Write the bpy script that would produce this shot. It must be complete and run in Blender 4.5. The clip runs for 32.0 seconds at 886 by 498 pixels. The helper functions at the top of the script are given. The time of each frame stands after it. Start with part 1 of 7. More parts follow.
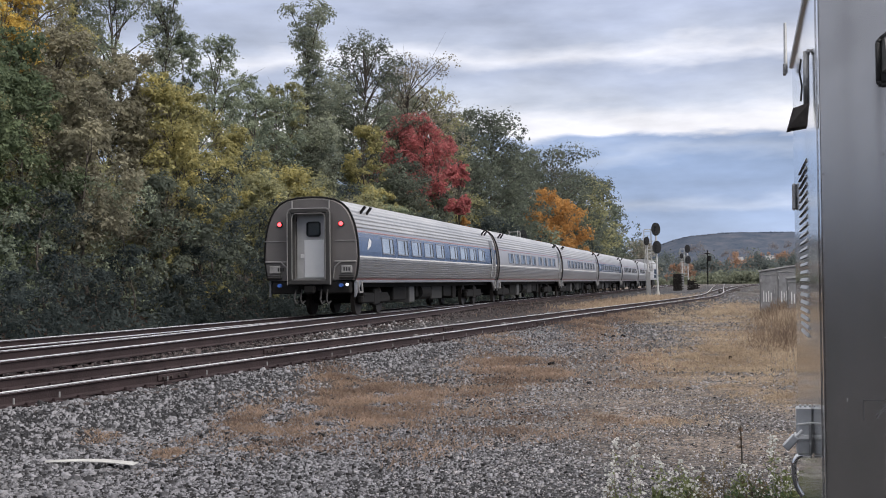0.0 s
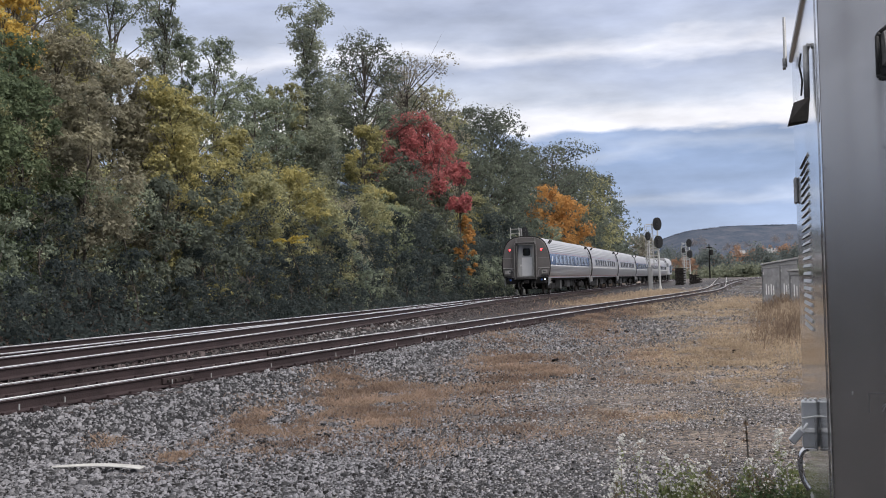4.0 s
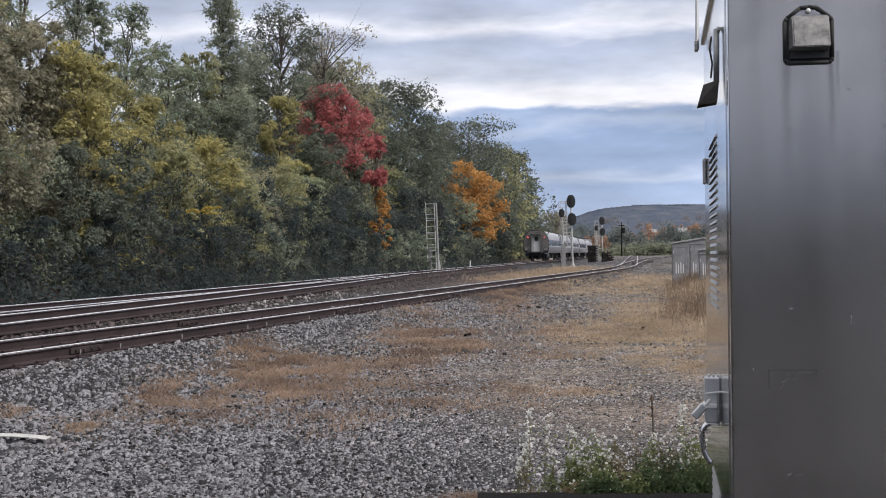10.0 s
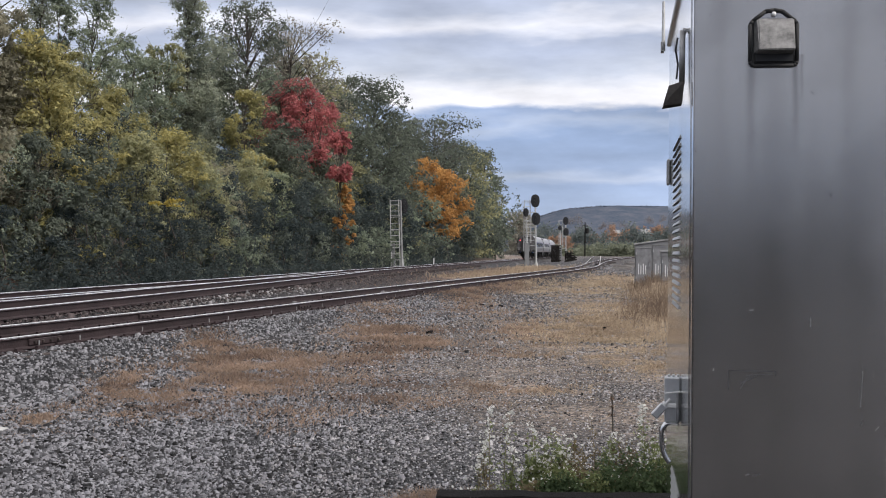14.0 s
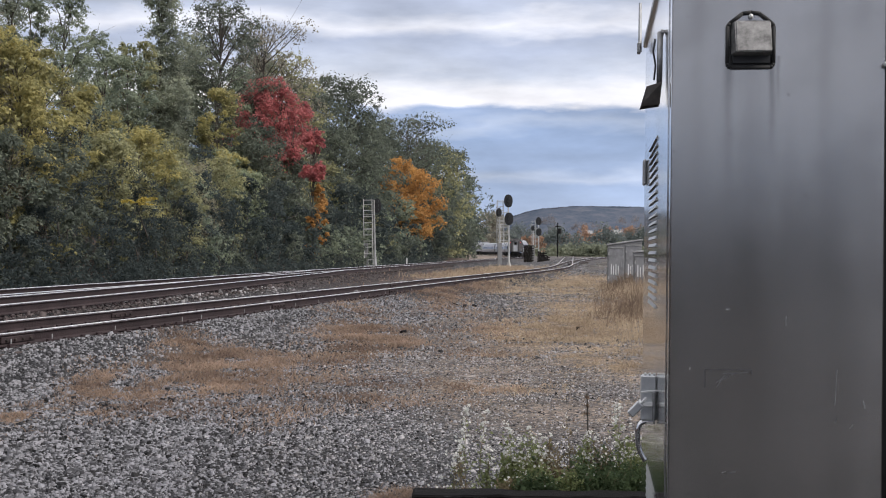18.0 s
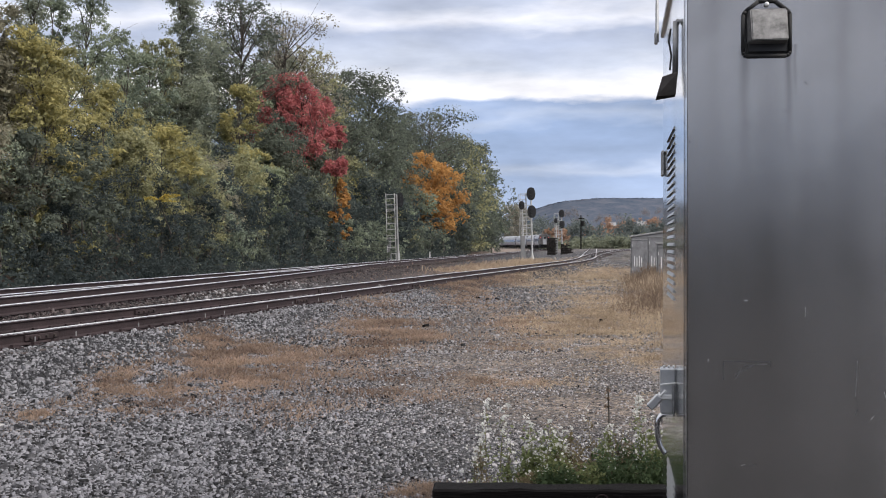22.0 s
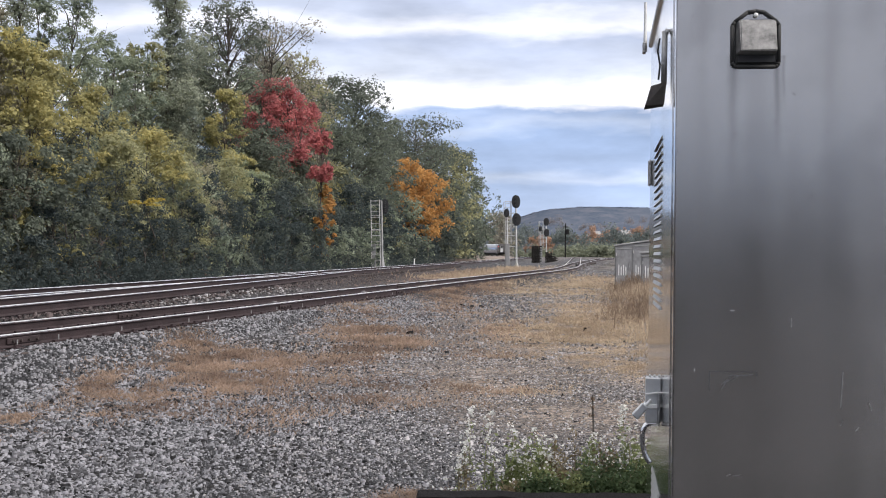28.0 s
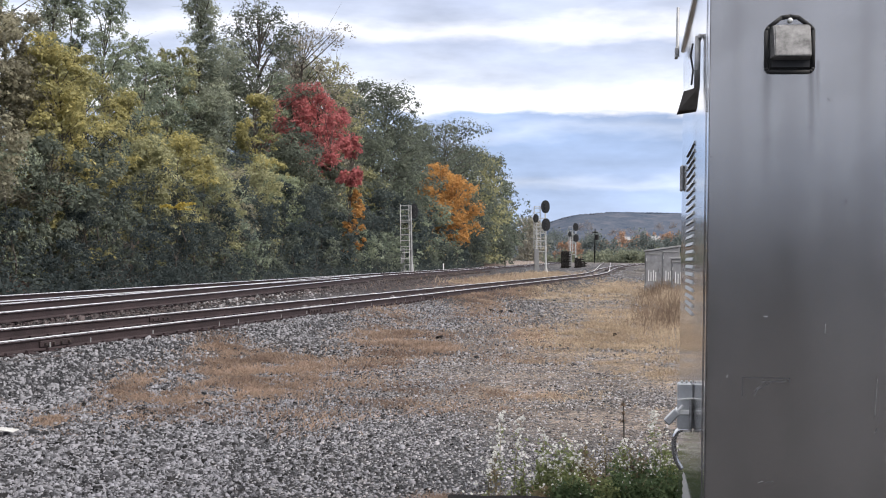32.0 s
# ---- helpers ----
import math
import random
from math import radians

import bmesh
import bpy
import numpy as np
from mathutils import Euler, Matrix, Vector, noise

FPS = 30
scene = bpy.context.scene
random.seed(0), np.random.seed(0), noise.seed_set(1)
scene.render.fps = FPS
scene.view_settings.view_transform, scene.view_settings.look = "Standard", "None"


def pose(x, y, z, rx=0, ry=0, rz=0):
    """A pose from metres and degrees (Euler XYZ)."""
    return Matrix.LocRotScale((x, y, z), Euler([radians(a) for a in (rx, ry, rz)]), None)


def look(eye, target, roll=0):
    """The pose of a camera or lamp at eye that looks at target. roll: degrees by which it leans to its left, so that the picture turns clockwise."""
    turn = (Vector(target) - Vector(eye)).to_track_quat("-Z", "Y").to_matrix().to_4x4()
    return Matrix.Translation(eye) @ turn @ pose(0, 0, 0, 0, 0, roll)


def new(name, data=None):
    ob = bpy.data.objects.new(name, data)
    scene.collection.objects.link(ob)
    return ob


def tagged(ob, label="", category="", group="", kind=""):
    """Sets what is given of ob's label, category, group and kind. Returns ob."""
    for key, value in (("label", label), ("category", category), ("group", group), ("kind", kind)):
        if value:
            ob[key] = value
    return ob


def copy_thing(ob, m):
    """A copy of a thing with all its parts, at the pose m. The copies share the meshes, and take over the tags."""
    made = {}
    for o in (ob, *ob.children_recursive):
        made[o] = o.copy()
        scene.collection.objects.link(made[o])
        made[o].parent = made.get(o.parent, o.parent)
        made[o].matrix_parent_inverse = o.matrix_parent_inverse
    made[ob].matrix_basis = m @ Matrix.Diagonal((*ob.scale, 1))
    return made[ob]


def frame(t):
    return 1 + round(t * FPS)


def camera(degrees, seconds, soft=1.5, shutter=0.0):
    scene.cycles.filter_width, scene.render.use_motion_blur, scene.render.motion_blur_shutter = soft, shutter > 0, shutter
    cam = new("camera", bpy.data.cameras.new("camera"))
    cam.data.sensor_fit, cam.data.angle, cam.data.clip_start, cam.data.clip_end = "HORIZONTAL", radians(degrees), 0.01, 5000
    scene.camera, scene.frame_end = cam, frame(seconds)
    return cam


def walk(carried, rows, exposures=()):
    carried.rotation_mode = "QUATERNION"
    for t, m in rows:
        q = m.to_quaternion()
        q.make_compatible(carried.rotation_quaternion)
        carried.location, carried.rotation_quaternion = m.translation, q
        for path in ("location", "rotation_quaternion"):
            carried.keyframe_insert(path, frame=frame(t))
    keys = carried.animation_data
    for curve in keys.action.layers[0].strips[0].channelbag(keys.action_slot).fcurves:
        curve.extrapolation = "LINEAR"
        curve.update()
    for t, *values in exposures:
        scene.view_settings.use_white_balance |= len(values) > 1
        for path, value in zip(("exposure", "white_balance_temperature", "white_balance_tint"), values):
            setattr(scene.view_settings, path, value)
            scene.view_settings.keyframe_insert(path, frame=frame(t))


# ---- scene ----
cam = camera(37.8, 32.0, 1.0)
PATH = [
    (0, (-0.003, 0.077, 1.606), (-0.222, 2.064, 1.659), -0.6),
    (0.5, (0.022, -0.001, 1.613), (-0.224, 1.983, 1.67), -1.2),
    (1, (0.039, -0.089, 1.621), (-0.264, 1.887, 1.676), -0.6),
    (1.5, (0.042, -0.111, 1.627), (-0.301, 1.859, 1.677), -0.5),
    (2, (0.026, -0.098, 1.62), (-0.339, 1.868, 1.67), -0.5),
    (2.5, (-0.01, -0.035, 1.617), (-0.367, 1.932, 1.66), -0.9),
    (3, (-0.021, 0.057, 1.611), (-0.284, 2.039, 1.658), -0.7),
    (3.5, (-0.013, 0.069, 1.613), (-0.228, 2.056, 1.662), -1.5),
    (5.5, (-0.006, 0.028, 1.611), (-0.262, 2.01, 1.668), -1.8),
    (6, (0.01, 0.043, 1.609), (-0.209, 2.031, 1.648), -1.5),
    (6.5, (0.01, 0.031, 1.611), (-0.193, 2.021, 1.643), -1.4),
    (7, (0.004, 0.034, 1.608), (-0.2, 2.023, 1.643), -1.5),
    (7.5, (0.011, 0.036, 1.611), (-0.181, 2.026, 1.646), -1.9),
    (8, (-0.001, 0.056, 1.616), (-0.145, 2.05, 1.641), -2.4),
    (8.5, (0.002, 0.044, 1.615), (-0.108, 2.04, 1.632), -0.8),
    (9, (0.008, 0.041, 1.621), (-0.097, 2.039, 1.627), -1.3),
    (9.5, (0.008, 0.034, 1.614), (-0.098, 2.031, 1.627), -0.8),
    (10, (0.0, 0.033, 1.611), (-0.091, 2.031, 1.619), -0.6),
    (10.5, (0.001, 0.048, 1.61), (-0.078, 2.047, 1.616), -0.5),
    (11, (0.001, 0.052, 1.61), (-0.071, 2.051, 1.597), -0.3),
    (11.5, (0.007, 0.047, 1.611), (-0.057, 2.046, 1.606), -0.3),
    (12, (0.007, 0.041, 1.609), (-0.048, 2.04, 1.605), -0.2),
    (12.5, (0.001, 0.028, 1.607), (-0.05, 2.027, 1.608), -0.0),
    (13, (0.006, 0.032, 1.609), (-0.037, 2.031, 1.61), 0.1),
    (13.5, (0.002, 0.028, 1.606), (-0.036, 2.028, 1.608), 0.2),
    (14, (0.001, 0.041, 1.605), (-0.034, 2.04, 1.609), 0.4),
    (14.5, (0.0, 0.043, 1.606), (-0.03, 2.043, 1.612), 0.4),
    (16.5, (-0.023, 0.018, 1.605), (-0.035, 2.018, 1.613), 0.3),
    (17, (-0.031, 0.011, 1.604), (-0.039, 2.011, 1.613), 0.1),
    (17.5, (-0.027, 0.018, 1.604), (-0.034, 2.018, 1.614), 0.2),
    (18, (-0.023, 0.018, 1.601), (-0.016, 2.018, 1.605), 0.6),
    (18.5, (-0.014, 0.021, 1.603), (-0.034, 2.02, 1.6), 0.5),
    (19, (0.0, 0.023, 1.601), (0.0, 2.023, 1.59), 0.6),
    (19.5, (0.007, 0.022, 1.599), (0.021, 2.022, 1.575), 0.6),
    (20, (0.022, 0.039, 1.602), (0.051, 2.038, 1.575), 0.6),
    (20.5, (0.023, 0.029, 1.603), (0.058, 2.028, 1.574), 0.6),
    (21, (0.017, 0.03, 1.602), (0.025, 2.03, 1.589), 0.4),
    (21.5, (0.007, 0.036, 1.603), (-0.011, 2.036, 1.602), 0.5),
    (22, (0.008, 0.045, 1.602), (-0.021, 2.045, 1.596), -0.0),
    (22.5, (0.004, 0.044, 1.601), (-0.024, 2.044, 1.587), -0.2),
    (23, (-0.002, 0.048, 1.602), (-0.024, 2.048, 1.588), 0.2),
    (23.5, (0.002, 0.05, 1.603), (0.007, 2.05, 1.584), 0.1),
    (24, (0.002, 0.045, 1.604), (0.028, 2.045, 1.583), 0.3),
    (24.5, (-0.002, 0.044, 1.602), (0.028, 2.044, 1.583), 0.1),
    (25, (-0.003, 0.041, 1.601), (0.027, 2.04, 1.581), 0.3),
    (25.5, (-0.002, 0.049, 1.6), (0.025, 2.049, 1.574), 0.4),
    (27.5, (-0.004, 0.049, 1.597), (-0.015, 2.049, 1.599), 0.5),
    (28, (-0.003, 0.053, 1.602), (-0.008, 2.053, 1.607), 0.6),
    (28.5, (-0.007, 0.04, 1.602), (-0.008, 2.04, 1.609), 0.6),
    (29, (-0.009, 0.035, 1.6), (-0.009, 2.035, 1.609), 0.4),
    (29.5, (-0.006, 0.039, 1.599), (-0.003, 2.039, 1.606), 0.6),
    (30, (-0.008, 0.033, 1.601), (-0.003, 2.033, 1.605), 0.8),
    (30.5, (-0.011, 0.025, 1.599), (-0.008, 2.025, 1.601), 0.6),
    (31, (-0.008, 0.037, 1.6), (-0.02, 2.037, 1.602), 0.7),
    (31.5, (-0.016, 0.009, 1.598), (-0.03, 2.009, 1.614), 0.3),
    (32, (-0.015, 0.043, 1.601), (-0.065, 2.043, 1.613), 0.8),
]
walk(cam, [(t, look(eye, target, roll)) for t, eye, target, roll in PATH], exposures=[(0.0, 0.05, 6500, 13), (19.0, 0.08, 6500, 13), (22.0, 0.15, 6500, 13), (25.0, 0.24, 6500, 13), (28.0, 0.38, 6500, 13), (32.0, 0.45, 6500, 13)])

# ---- world and light ----
SUN_AZ, SUN_EL = radians(116), radians(46)


def sky_world():
    w = bpy.data.worlds.new("overcast_sky")
    scene.world = w
    w.use_nodes = True
    nt = w.node_tree
    nt.nodes.clear()
    N, L = nt.nodes.new, nt.links.new

    def math_node(op, a, b=None, c=None):
        n = N("ShaderNodeMath")
        n.operation = op
        for i, v in enumerate((a, b, c)):
            if v is None:
                continue
            if isinstance(v, (int, float)):
                n.inputs[i].default_value = v
            else:
                L(v, n.inputs[i])
        return n.outputs[0]

    out, bg = N("ShaderNodeOutputWorld"), N("ShaderNodeBackground")
    sky = N("ShaderNodeTexSky")
    sky.sky_type, sky.sun_disc = "NISHITA", False
    sky.sun_elevation, sky.sun_rotation = SUN_EL, SUN_AZ
    tc, sep = N("ShaderNodeTexCoord"), N("ShaderNodeSeparateXYZ")
    L(tc.outputs["Generated"], sep.inputs[0])
    x, y, z = sep.outputs
    az = math_node("ARCTAN2", x, y)
    # cloud noise in azimuth and elevation: broad bodies, then softer lumps
    def cloud_noise(across, up, detail, rough, seed):
        comb = N("ShaderNodeCombineXYZ")
        L(math_node("MULTIPLY", az, across), comb.inputs[0])
        L(math_node("MULTIPLY", z, up), comb.inputs[1])
        comb.inputs[2].default_value = seed
        n = N("ShaderNodeTexNoise")
        n.inputs["Scale"].default_value, n.inputs["Detail"].default_value, n.inputs["Roughness"].default_value = 1.0, detail, rough
        L(comb.outputs[0], n.inputs["Vector"])
        return n.outputs[0]

    big = cloud_noise(5.0, 20.0, 4.0, 0.5, 0.0)
    fine = cloud_noise(10.0, 34.0, 6.0, 0.55, 3.0)
    # height in the cloud layers, pushed up and down by the noise
    shift = math_node("MULTIPLY", math_node("SUBTRACT", big, 0.5), 0.06)
    shift2 = math_node("MULTIPLY", math_node("SUBTRACT", fine, 0.5), 0.03)
    h = math_node("ADD", math_node("ADD", z, shift), shift2)
    ramp = N("ShaderNodeValToRGB")
    L(math_node("MULTIPLY", h, 2.0), ramp.inputs[0])
    cr = ramp.color_ramp
    stops = SKY_STOPS
    while len(cr.elements) < len(stops):
        cr.elements.new(0.5)
    for e, (p, c) in zip(cr.elements, stops):
        e.position, e.color = p, (*c, 1)
    # softer and darker wisps
    wisp = N("ShaderNodeMapRange")
    L(cloud_noise(9.0, 32.0, 6.0, 0.55, 7.0), wisp.inputs["Value"])
    wisp.inputs["From Min"].default_value, wisp.inputs["From Max"].default_value = 0.3, 0.72
    wisp.inputs["To Min"].default_value, wisp.inputs["To Max"].default_value = 0.80, 1.26
    mul = N("ShaderNodeVectorMath")
    mul.operation = "SCALE"
    L(ramp.outputs[0], mul.inputs[0])
    L(wisp.outputs[0], mul.inputs["Scale"])
    # a little clear sky behind the cloud deck
    clear = N("ShaderNodeVectorMath")
    clear.operation = "SCALE"
    L(sky.outputs[0], clear.inputs[0])
    clear.inputs["Scale"].default_value = 0.012
    add = N("ShaderNodeVectorMath")
    add.operation = "ADD"
    L(mul.outputs[0], add.inputs[0])
    L(clear.outputs[0], add.inputs[1])
    L(add.outputs[0], bg.inputs["Color"])
    bg.inputs["Strength"].default_value = 1.0
    L(bg.outputs[0], out.inputs["Surface"])


SKY_STOPS = [
    (0.0, (0.42, 0.52, 0.68)),
    (0.05, (0.37, 0.47, 0.66)),
    (0.104, (0.30, 0.395, 0.59)),
    (0.118, (0.45, 0.53, 0.69)),
    (0.136, (0.31, 0.405, 0.60)),
    (0.172, (0.27, 0.365, 0.56)),
    (0.19, (0.41, 0.49, 0.65)),
    (0.208, (0.29, 0.38, 0.57)),
    (0.220, (0.87, 0.87, 0.90)),
    (0.250, (0.84, 0.85, 0.89)),
    (0.276, (0.55, 0.60, 0.70)),
    (0.318, (0.42, 0.475, 0.605)),
    (0.342, (0.78, 0.80, 0.86)),
    (0.366, (0.47, 0.52, 0.63)),
    (0.41, (0.42, 0.475, 0.61)),
    (0.50, (0.56, 0.61, 0.73)),
    (1.0, (1.0, 1.02, 1.05)),
]
sky_world()
sun = new("sun", bpy.data.lights.new("sun", "SUN"))
sun.data.energy, sun.data.angle, sun.data.color = 3.8, radians(50), (1.0, 0.955, 0.89)
sun.matrix_world = look((60 * math.sin(SUN_AZ), 60 * math.cos(SUN_AZ), 60 * math.tan(SUN_EL)), (0, 0, 0))


# ---- materials ----
def material(name, base, rough=0.7, metal=0.0, vary=0.25, scale=3.0, bump=0.0, fine=40.0, tint=None, random_by="", spec=0.5, stretch=None):
    """A surface with colour variation at two scales and a fine relief. tint: the second colour. random_by: object or island."""
    m = bpy.data.materials.new(name)
    m.use_nodes = True
    nt = m.node_tree
    N, L = nt.nodes.new, nt.links.new
    b = nt.nodes["Principled BSDF"]
    tc = N("ShaderNodeTexCoord")
    vec = tc.outputs["Object"]
    if stretch:
        mp = N("ShaderNodeMapping")
        mp.inputs["Scale"].default_value = stretch
        L(vec, mp.inputs[0])
        vec = mp.outputs[0]
    n1, n2 = N("ShaderNodeTexNoise"), N("ShaderNodeTexNoise")
    for n, s, d in ((n1, scale, 5.0), (n2, fine, 3.0)):
        n.inputs["Scale"].default_value, n.inputs["Detail"].default_value = s, d
        L(vec, n.inputs["Vector"])
    mixf = N("ShaderNodeMath")
    mixf.operation = "MULTIPLY_ADD"
    L(n1.outputs[0], mixf.inputs[0])
    mixf.inputs[1].default_value = 0.65
    sc = N("ShaderNodeMath")
    sc.operation = "MULTIPLY"
    L(n2.outputs[0], sc.inputs[0])
    sc.inputs[1].default_value = 0.35
    L(sc.outputs[0], mixf.inputs[2])
    fac = mixf.outputs[0]
    if random_by:
        rnd = N("ShaderNodeObjectInfo").outputs["Random"] if random_by == "object" else N("ShaderNodeNewGeometry").outputs["Random Per Island"]
        mm = N("ShaderNodeMath")
        mm.operation = "MULTIPLY_ADD"
        L(rnd, mm.inputs[0])
        mm.inputs[1].default_value = 0.5
        half = N("ShaderNodeMath")
        half.operation = "MULTIPLY"
        L(fac, half.inputs[0])
        half.inputs[1].default_value = 0.5
        L(half.outputs[0], mm.inputs[2])
        fac = mm.outputs[0]
    ramp = N("ShaderNodeValToRGB")
    lo = [max(0, c * (1 - vary)) for c in base]
    hi = list(tint) if tint else [min(1, c * (1 + vary)) for c in base]
    e = ramp.color_ramp.elements
    e[0].position, e[0].color = 0.32, (*lo, 1)
    e[1].position, e[1].color = 0.68, (*hi, 1)
    L(fac, ramp.inputs[0])
    L(ramp.outputs[0], b.inputs["Base Color"])
    rr = N("ShaderNodeMapRange")
    L(n1.outputs[0], rr.inputs["Value"])
    rr.inputs["To Min"].default_value, rr.inputs["To Max"].default_value = max(0.03, rough - 0.12), min(1, rough + 0.12)
    L(rr.outputs[0], b.inputs["Roughness"])
    b.inputs["Metallic"].default_value = metal
    b.inputs["Specular IOR Level"].default_value = spec
    if bump:
        bp = N("ShaderNodeBump")
        bp.inputs["Strength"].default_value, bp.inputs["Distance"].default_value = min(1, bump * 10), 0.02
        L(n2.outputs[0], bp.inputs["Height"])
        L(bp.outputs[0], b.inputs["Normal"])
    return m


def leaf_material(name, a, b_, c=None):
    """Leaves that differ from one to the next and let some light through."""
    m = bpy.data.materials.new(name)
    m.use_nodes = True
    nt = m.node_tree
    N, L = nt.nodes.new, nt.links.new
    b, out = nt.nodes["Principled BSDF"], nt.nodes["Material Output"]
    geo, tc, n1 = N("ShaderNodeNewGeometry"), N("ShaderNodeTexCoord"), N("ShaderNodeTexNoise")
    n1.inputs["Scale"].default_value = 0.55
    n1.inputs["Detail"].default_value = 3.0
    L(tc.outputs["Object"], n1.inputs["Vector"])
    mm = N("ShaderNodeMath")
    mm.operation = "MULTIPLY_ADD"
    L(geo.outputs["Random Per Island"], mm.inputs[0])
    mm.inputs[1].default_value = 0.26
    sc = N("ShaderNodeMath")
    sc.operation = "MULTIPLY_ADD"
    L(n1.outputs[0], sc.inputs[0])
    sc.inputs[1].default_value, sc.inputs[2].default_value = 1.4, -0.36
    L(sc.outputs[0], mm.inputs[2])
    ramp = N("ShaderNodeValToRGB")
    e = ramp.color_ramp.elements
    e[0].position, e[0].color = 0.25, (*a, 1)
    e[1].position, e[1].color = 0.85, (*b_, 1)
    if c:
        x = ramp.color_ramp.elements.new(0.97)
        x.color = (*c, 1)
    L(mm.outputs[0], ramp.inputs[0])
    L(ramp.outputs[0], b.inputs["Base Color"])
    b.inputs["Roughness"].default_value = 0.75
    b.inputs["Specular IOR Level"].default_value = 0.1
    tr, mix = N("ShaderNodeBsdfTranslucent"), N("ShaderNodeMixShader")
    L(ramp.outputs[0], tr.inputs["Color"])
    mix.inputs[0].default_value = 0.5
    L(b.outputs[0], mix.inputs[1])
    L(tr.outputs[0], mix.inputs[2])
    L(mix.outputs[0], out.inputs["Surface"])
    return m


def glow_material(name, colour, strength):
    m = bpy.data.materials.new(name)
    m.use_nodes = True
    b = m.node_tree.nodes["Principled BSDF"]
    b.inputs["Base Color"].default_value = (*colour, 1)
    b.inputs["Emission Color"].default_value = (*colour, 1)
    b.inputs["Emission Strength"].default_value = strength
    return m


M = {
    "rail_side": material("rail_side", (0.03, 0.021, 0.022), 0.85, 0, 0.4, 2.0, 0.05, spec=0.2),
    "rail_top": material("rail_top", (0.88, 0.88, 0.89), 0.42, 1.0, 0.1, 1.0),
    "rail_dull": material("rail_dull", (0.78, 0.77, 0.76), 0.42, 1.0, 0.2, 1.0),
    "tie": material("tie", (0.03, 0.021, 0.019), 0.9, 0, 0.45, 2.5, 0.08, 30, tint=(0.037, 0.026, 0.023), random_by="object"),
    "stone": material("stone", (0.032, 0.032, 0.037), 0.85, 0, 0.35, 9, 0.05, 60, tint=(0.236, 0.234, 0.252), random_by="island"),
    "stone_mid": material("stone_mid", (0.024, 0.023, 0.025), 0.85, 0, 0.4, 6, 0.05, 60, tint=(0.268, 0.257, 0.26), random_by="island"),
    "stone_fine": material("stone_fine", (0.06, 0.058, 0.059), 0.9, 0, 0.35, 6, 0.05, 60, tint=(0.352, 0.34, 0.345), random_by="island", spec=0.3),
    # near-black chips that imitate the shade between gravel stones
    "stone_gap": material("stone_gap", (0.010, 0.010, 0.011), 0.9, 0, 0.4, 6, 0.05, 60, tint=(0.03, 0.029, 0.03), random_by="island", spec=0.2),
    "stone_dark": material("stone_dark", (0.018, 0.018, 0.022), 0.85, 0, 0.5, 6, 0.05, 60, tint=(0.225, 0.223, 0.237), random_by="island"),
    "stone_brown": material("stone_brown", (0.035, 0.028, 0.028), 0.9, 0, 0.6, 6, 0.05, 60, tint=(0.08, 0.063, 0.062), random_by="island"),
    "steel": material("steel", (0.44, 0.43, 0.425), 0.32, 0.92, 0.1, 3.0, 0.006, 60, stretch=(1, 1, 0.06)),
    "steel_dark": material("steel_dark", (0.30, 0.30, 0.30), 0.45, 0.8, 0.25, 4, 0.03),
    "alu": material("alu", (0.55, 0.56, 0.57), 0.4, 0.8, 0.15, 3),
    "galv_worn": material("galv_worn", (0.30, 0.30, 0.295), 0.55, 0.5, 0.3, 3),
    "galv": material("galv", (0.48, 0.48, 0.47), 0.5, 0.6, 0.2, 3),
    "black": material("black", (0.012, 0.012, 0.013), 0.55, 0, 0.3, 4),
    "dark_metal": material("dark_metal", (0.011, 0.0105, 0.0105), 0.8, 0, 0.4, 3, spec=0.2),
    "car_steel": material("car_steel", (0.40, 0.40, 0.415), 0.34, 0.85, 0.12, 0.7, 0, 12),
    "car_end": material("car_end", (0.122, 0.113, 0.111), 0.6, 0.35, 0.22, 1.2),
    "car_blue": material("car_blue", (0.036, 0.062, 0.125), 0.25, 0, 0.15, 1.0),
    "car_white": material("car_white", (0.55, 0.55, 0.55), 0.45, 0, 0.08, 1.0),
    "car_red": material("car_red", (0.26, 0.12, 0.12), 0.5, 0, 0.15, 1.0),
    "glass": material("glass", (0.015, 0.017, 0.02), 0.08, 0, 0.2, 1.0, spec=0.8),
    "door": material("door", (0.70, 0.70, 0.70), 0.45, 0.3, 0.12, 1.0),
    "rubber": material("rubber", (0.02, 0.02, 0.02), 0.8, 0, 0.3, 4),
    "timber": material("timber", (0.007, 0.006, 0.006), 0.95, 0, 0.4, 5, 0.06, 30, spec=0.15, stretch=(0.3, 3, 3)),
    "bark": material("bark", (0.07, 0.06, 0.05), 0.9, 0, 0.4, 3, 0.1, 14),
    "concrete": material("concrete", (0.42, 0.41, 0.39), 0.85, 0, 0.2, 3, 0.03),
    "white_paint": material("white_paint", (0.66, 0.66, 0.65), 0.5, 0, 0.1, 3),
    "red_glow": glow_material("red_glow", (1.0, 0.06, 0.07), 4.5),
    "white_glow": glow_material("white_glow", (0.9, 0.93, 1.0), 0.7),
    "blue_lens": material("blue_lens", (0.05, 0.13, 0.45), 0.3, 0, 0.1, 3),
}
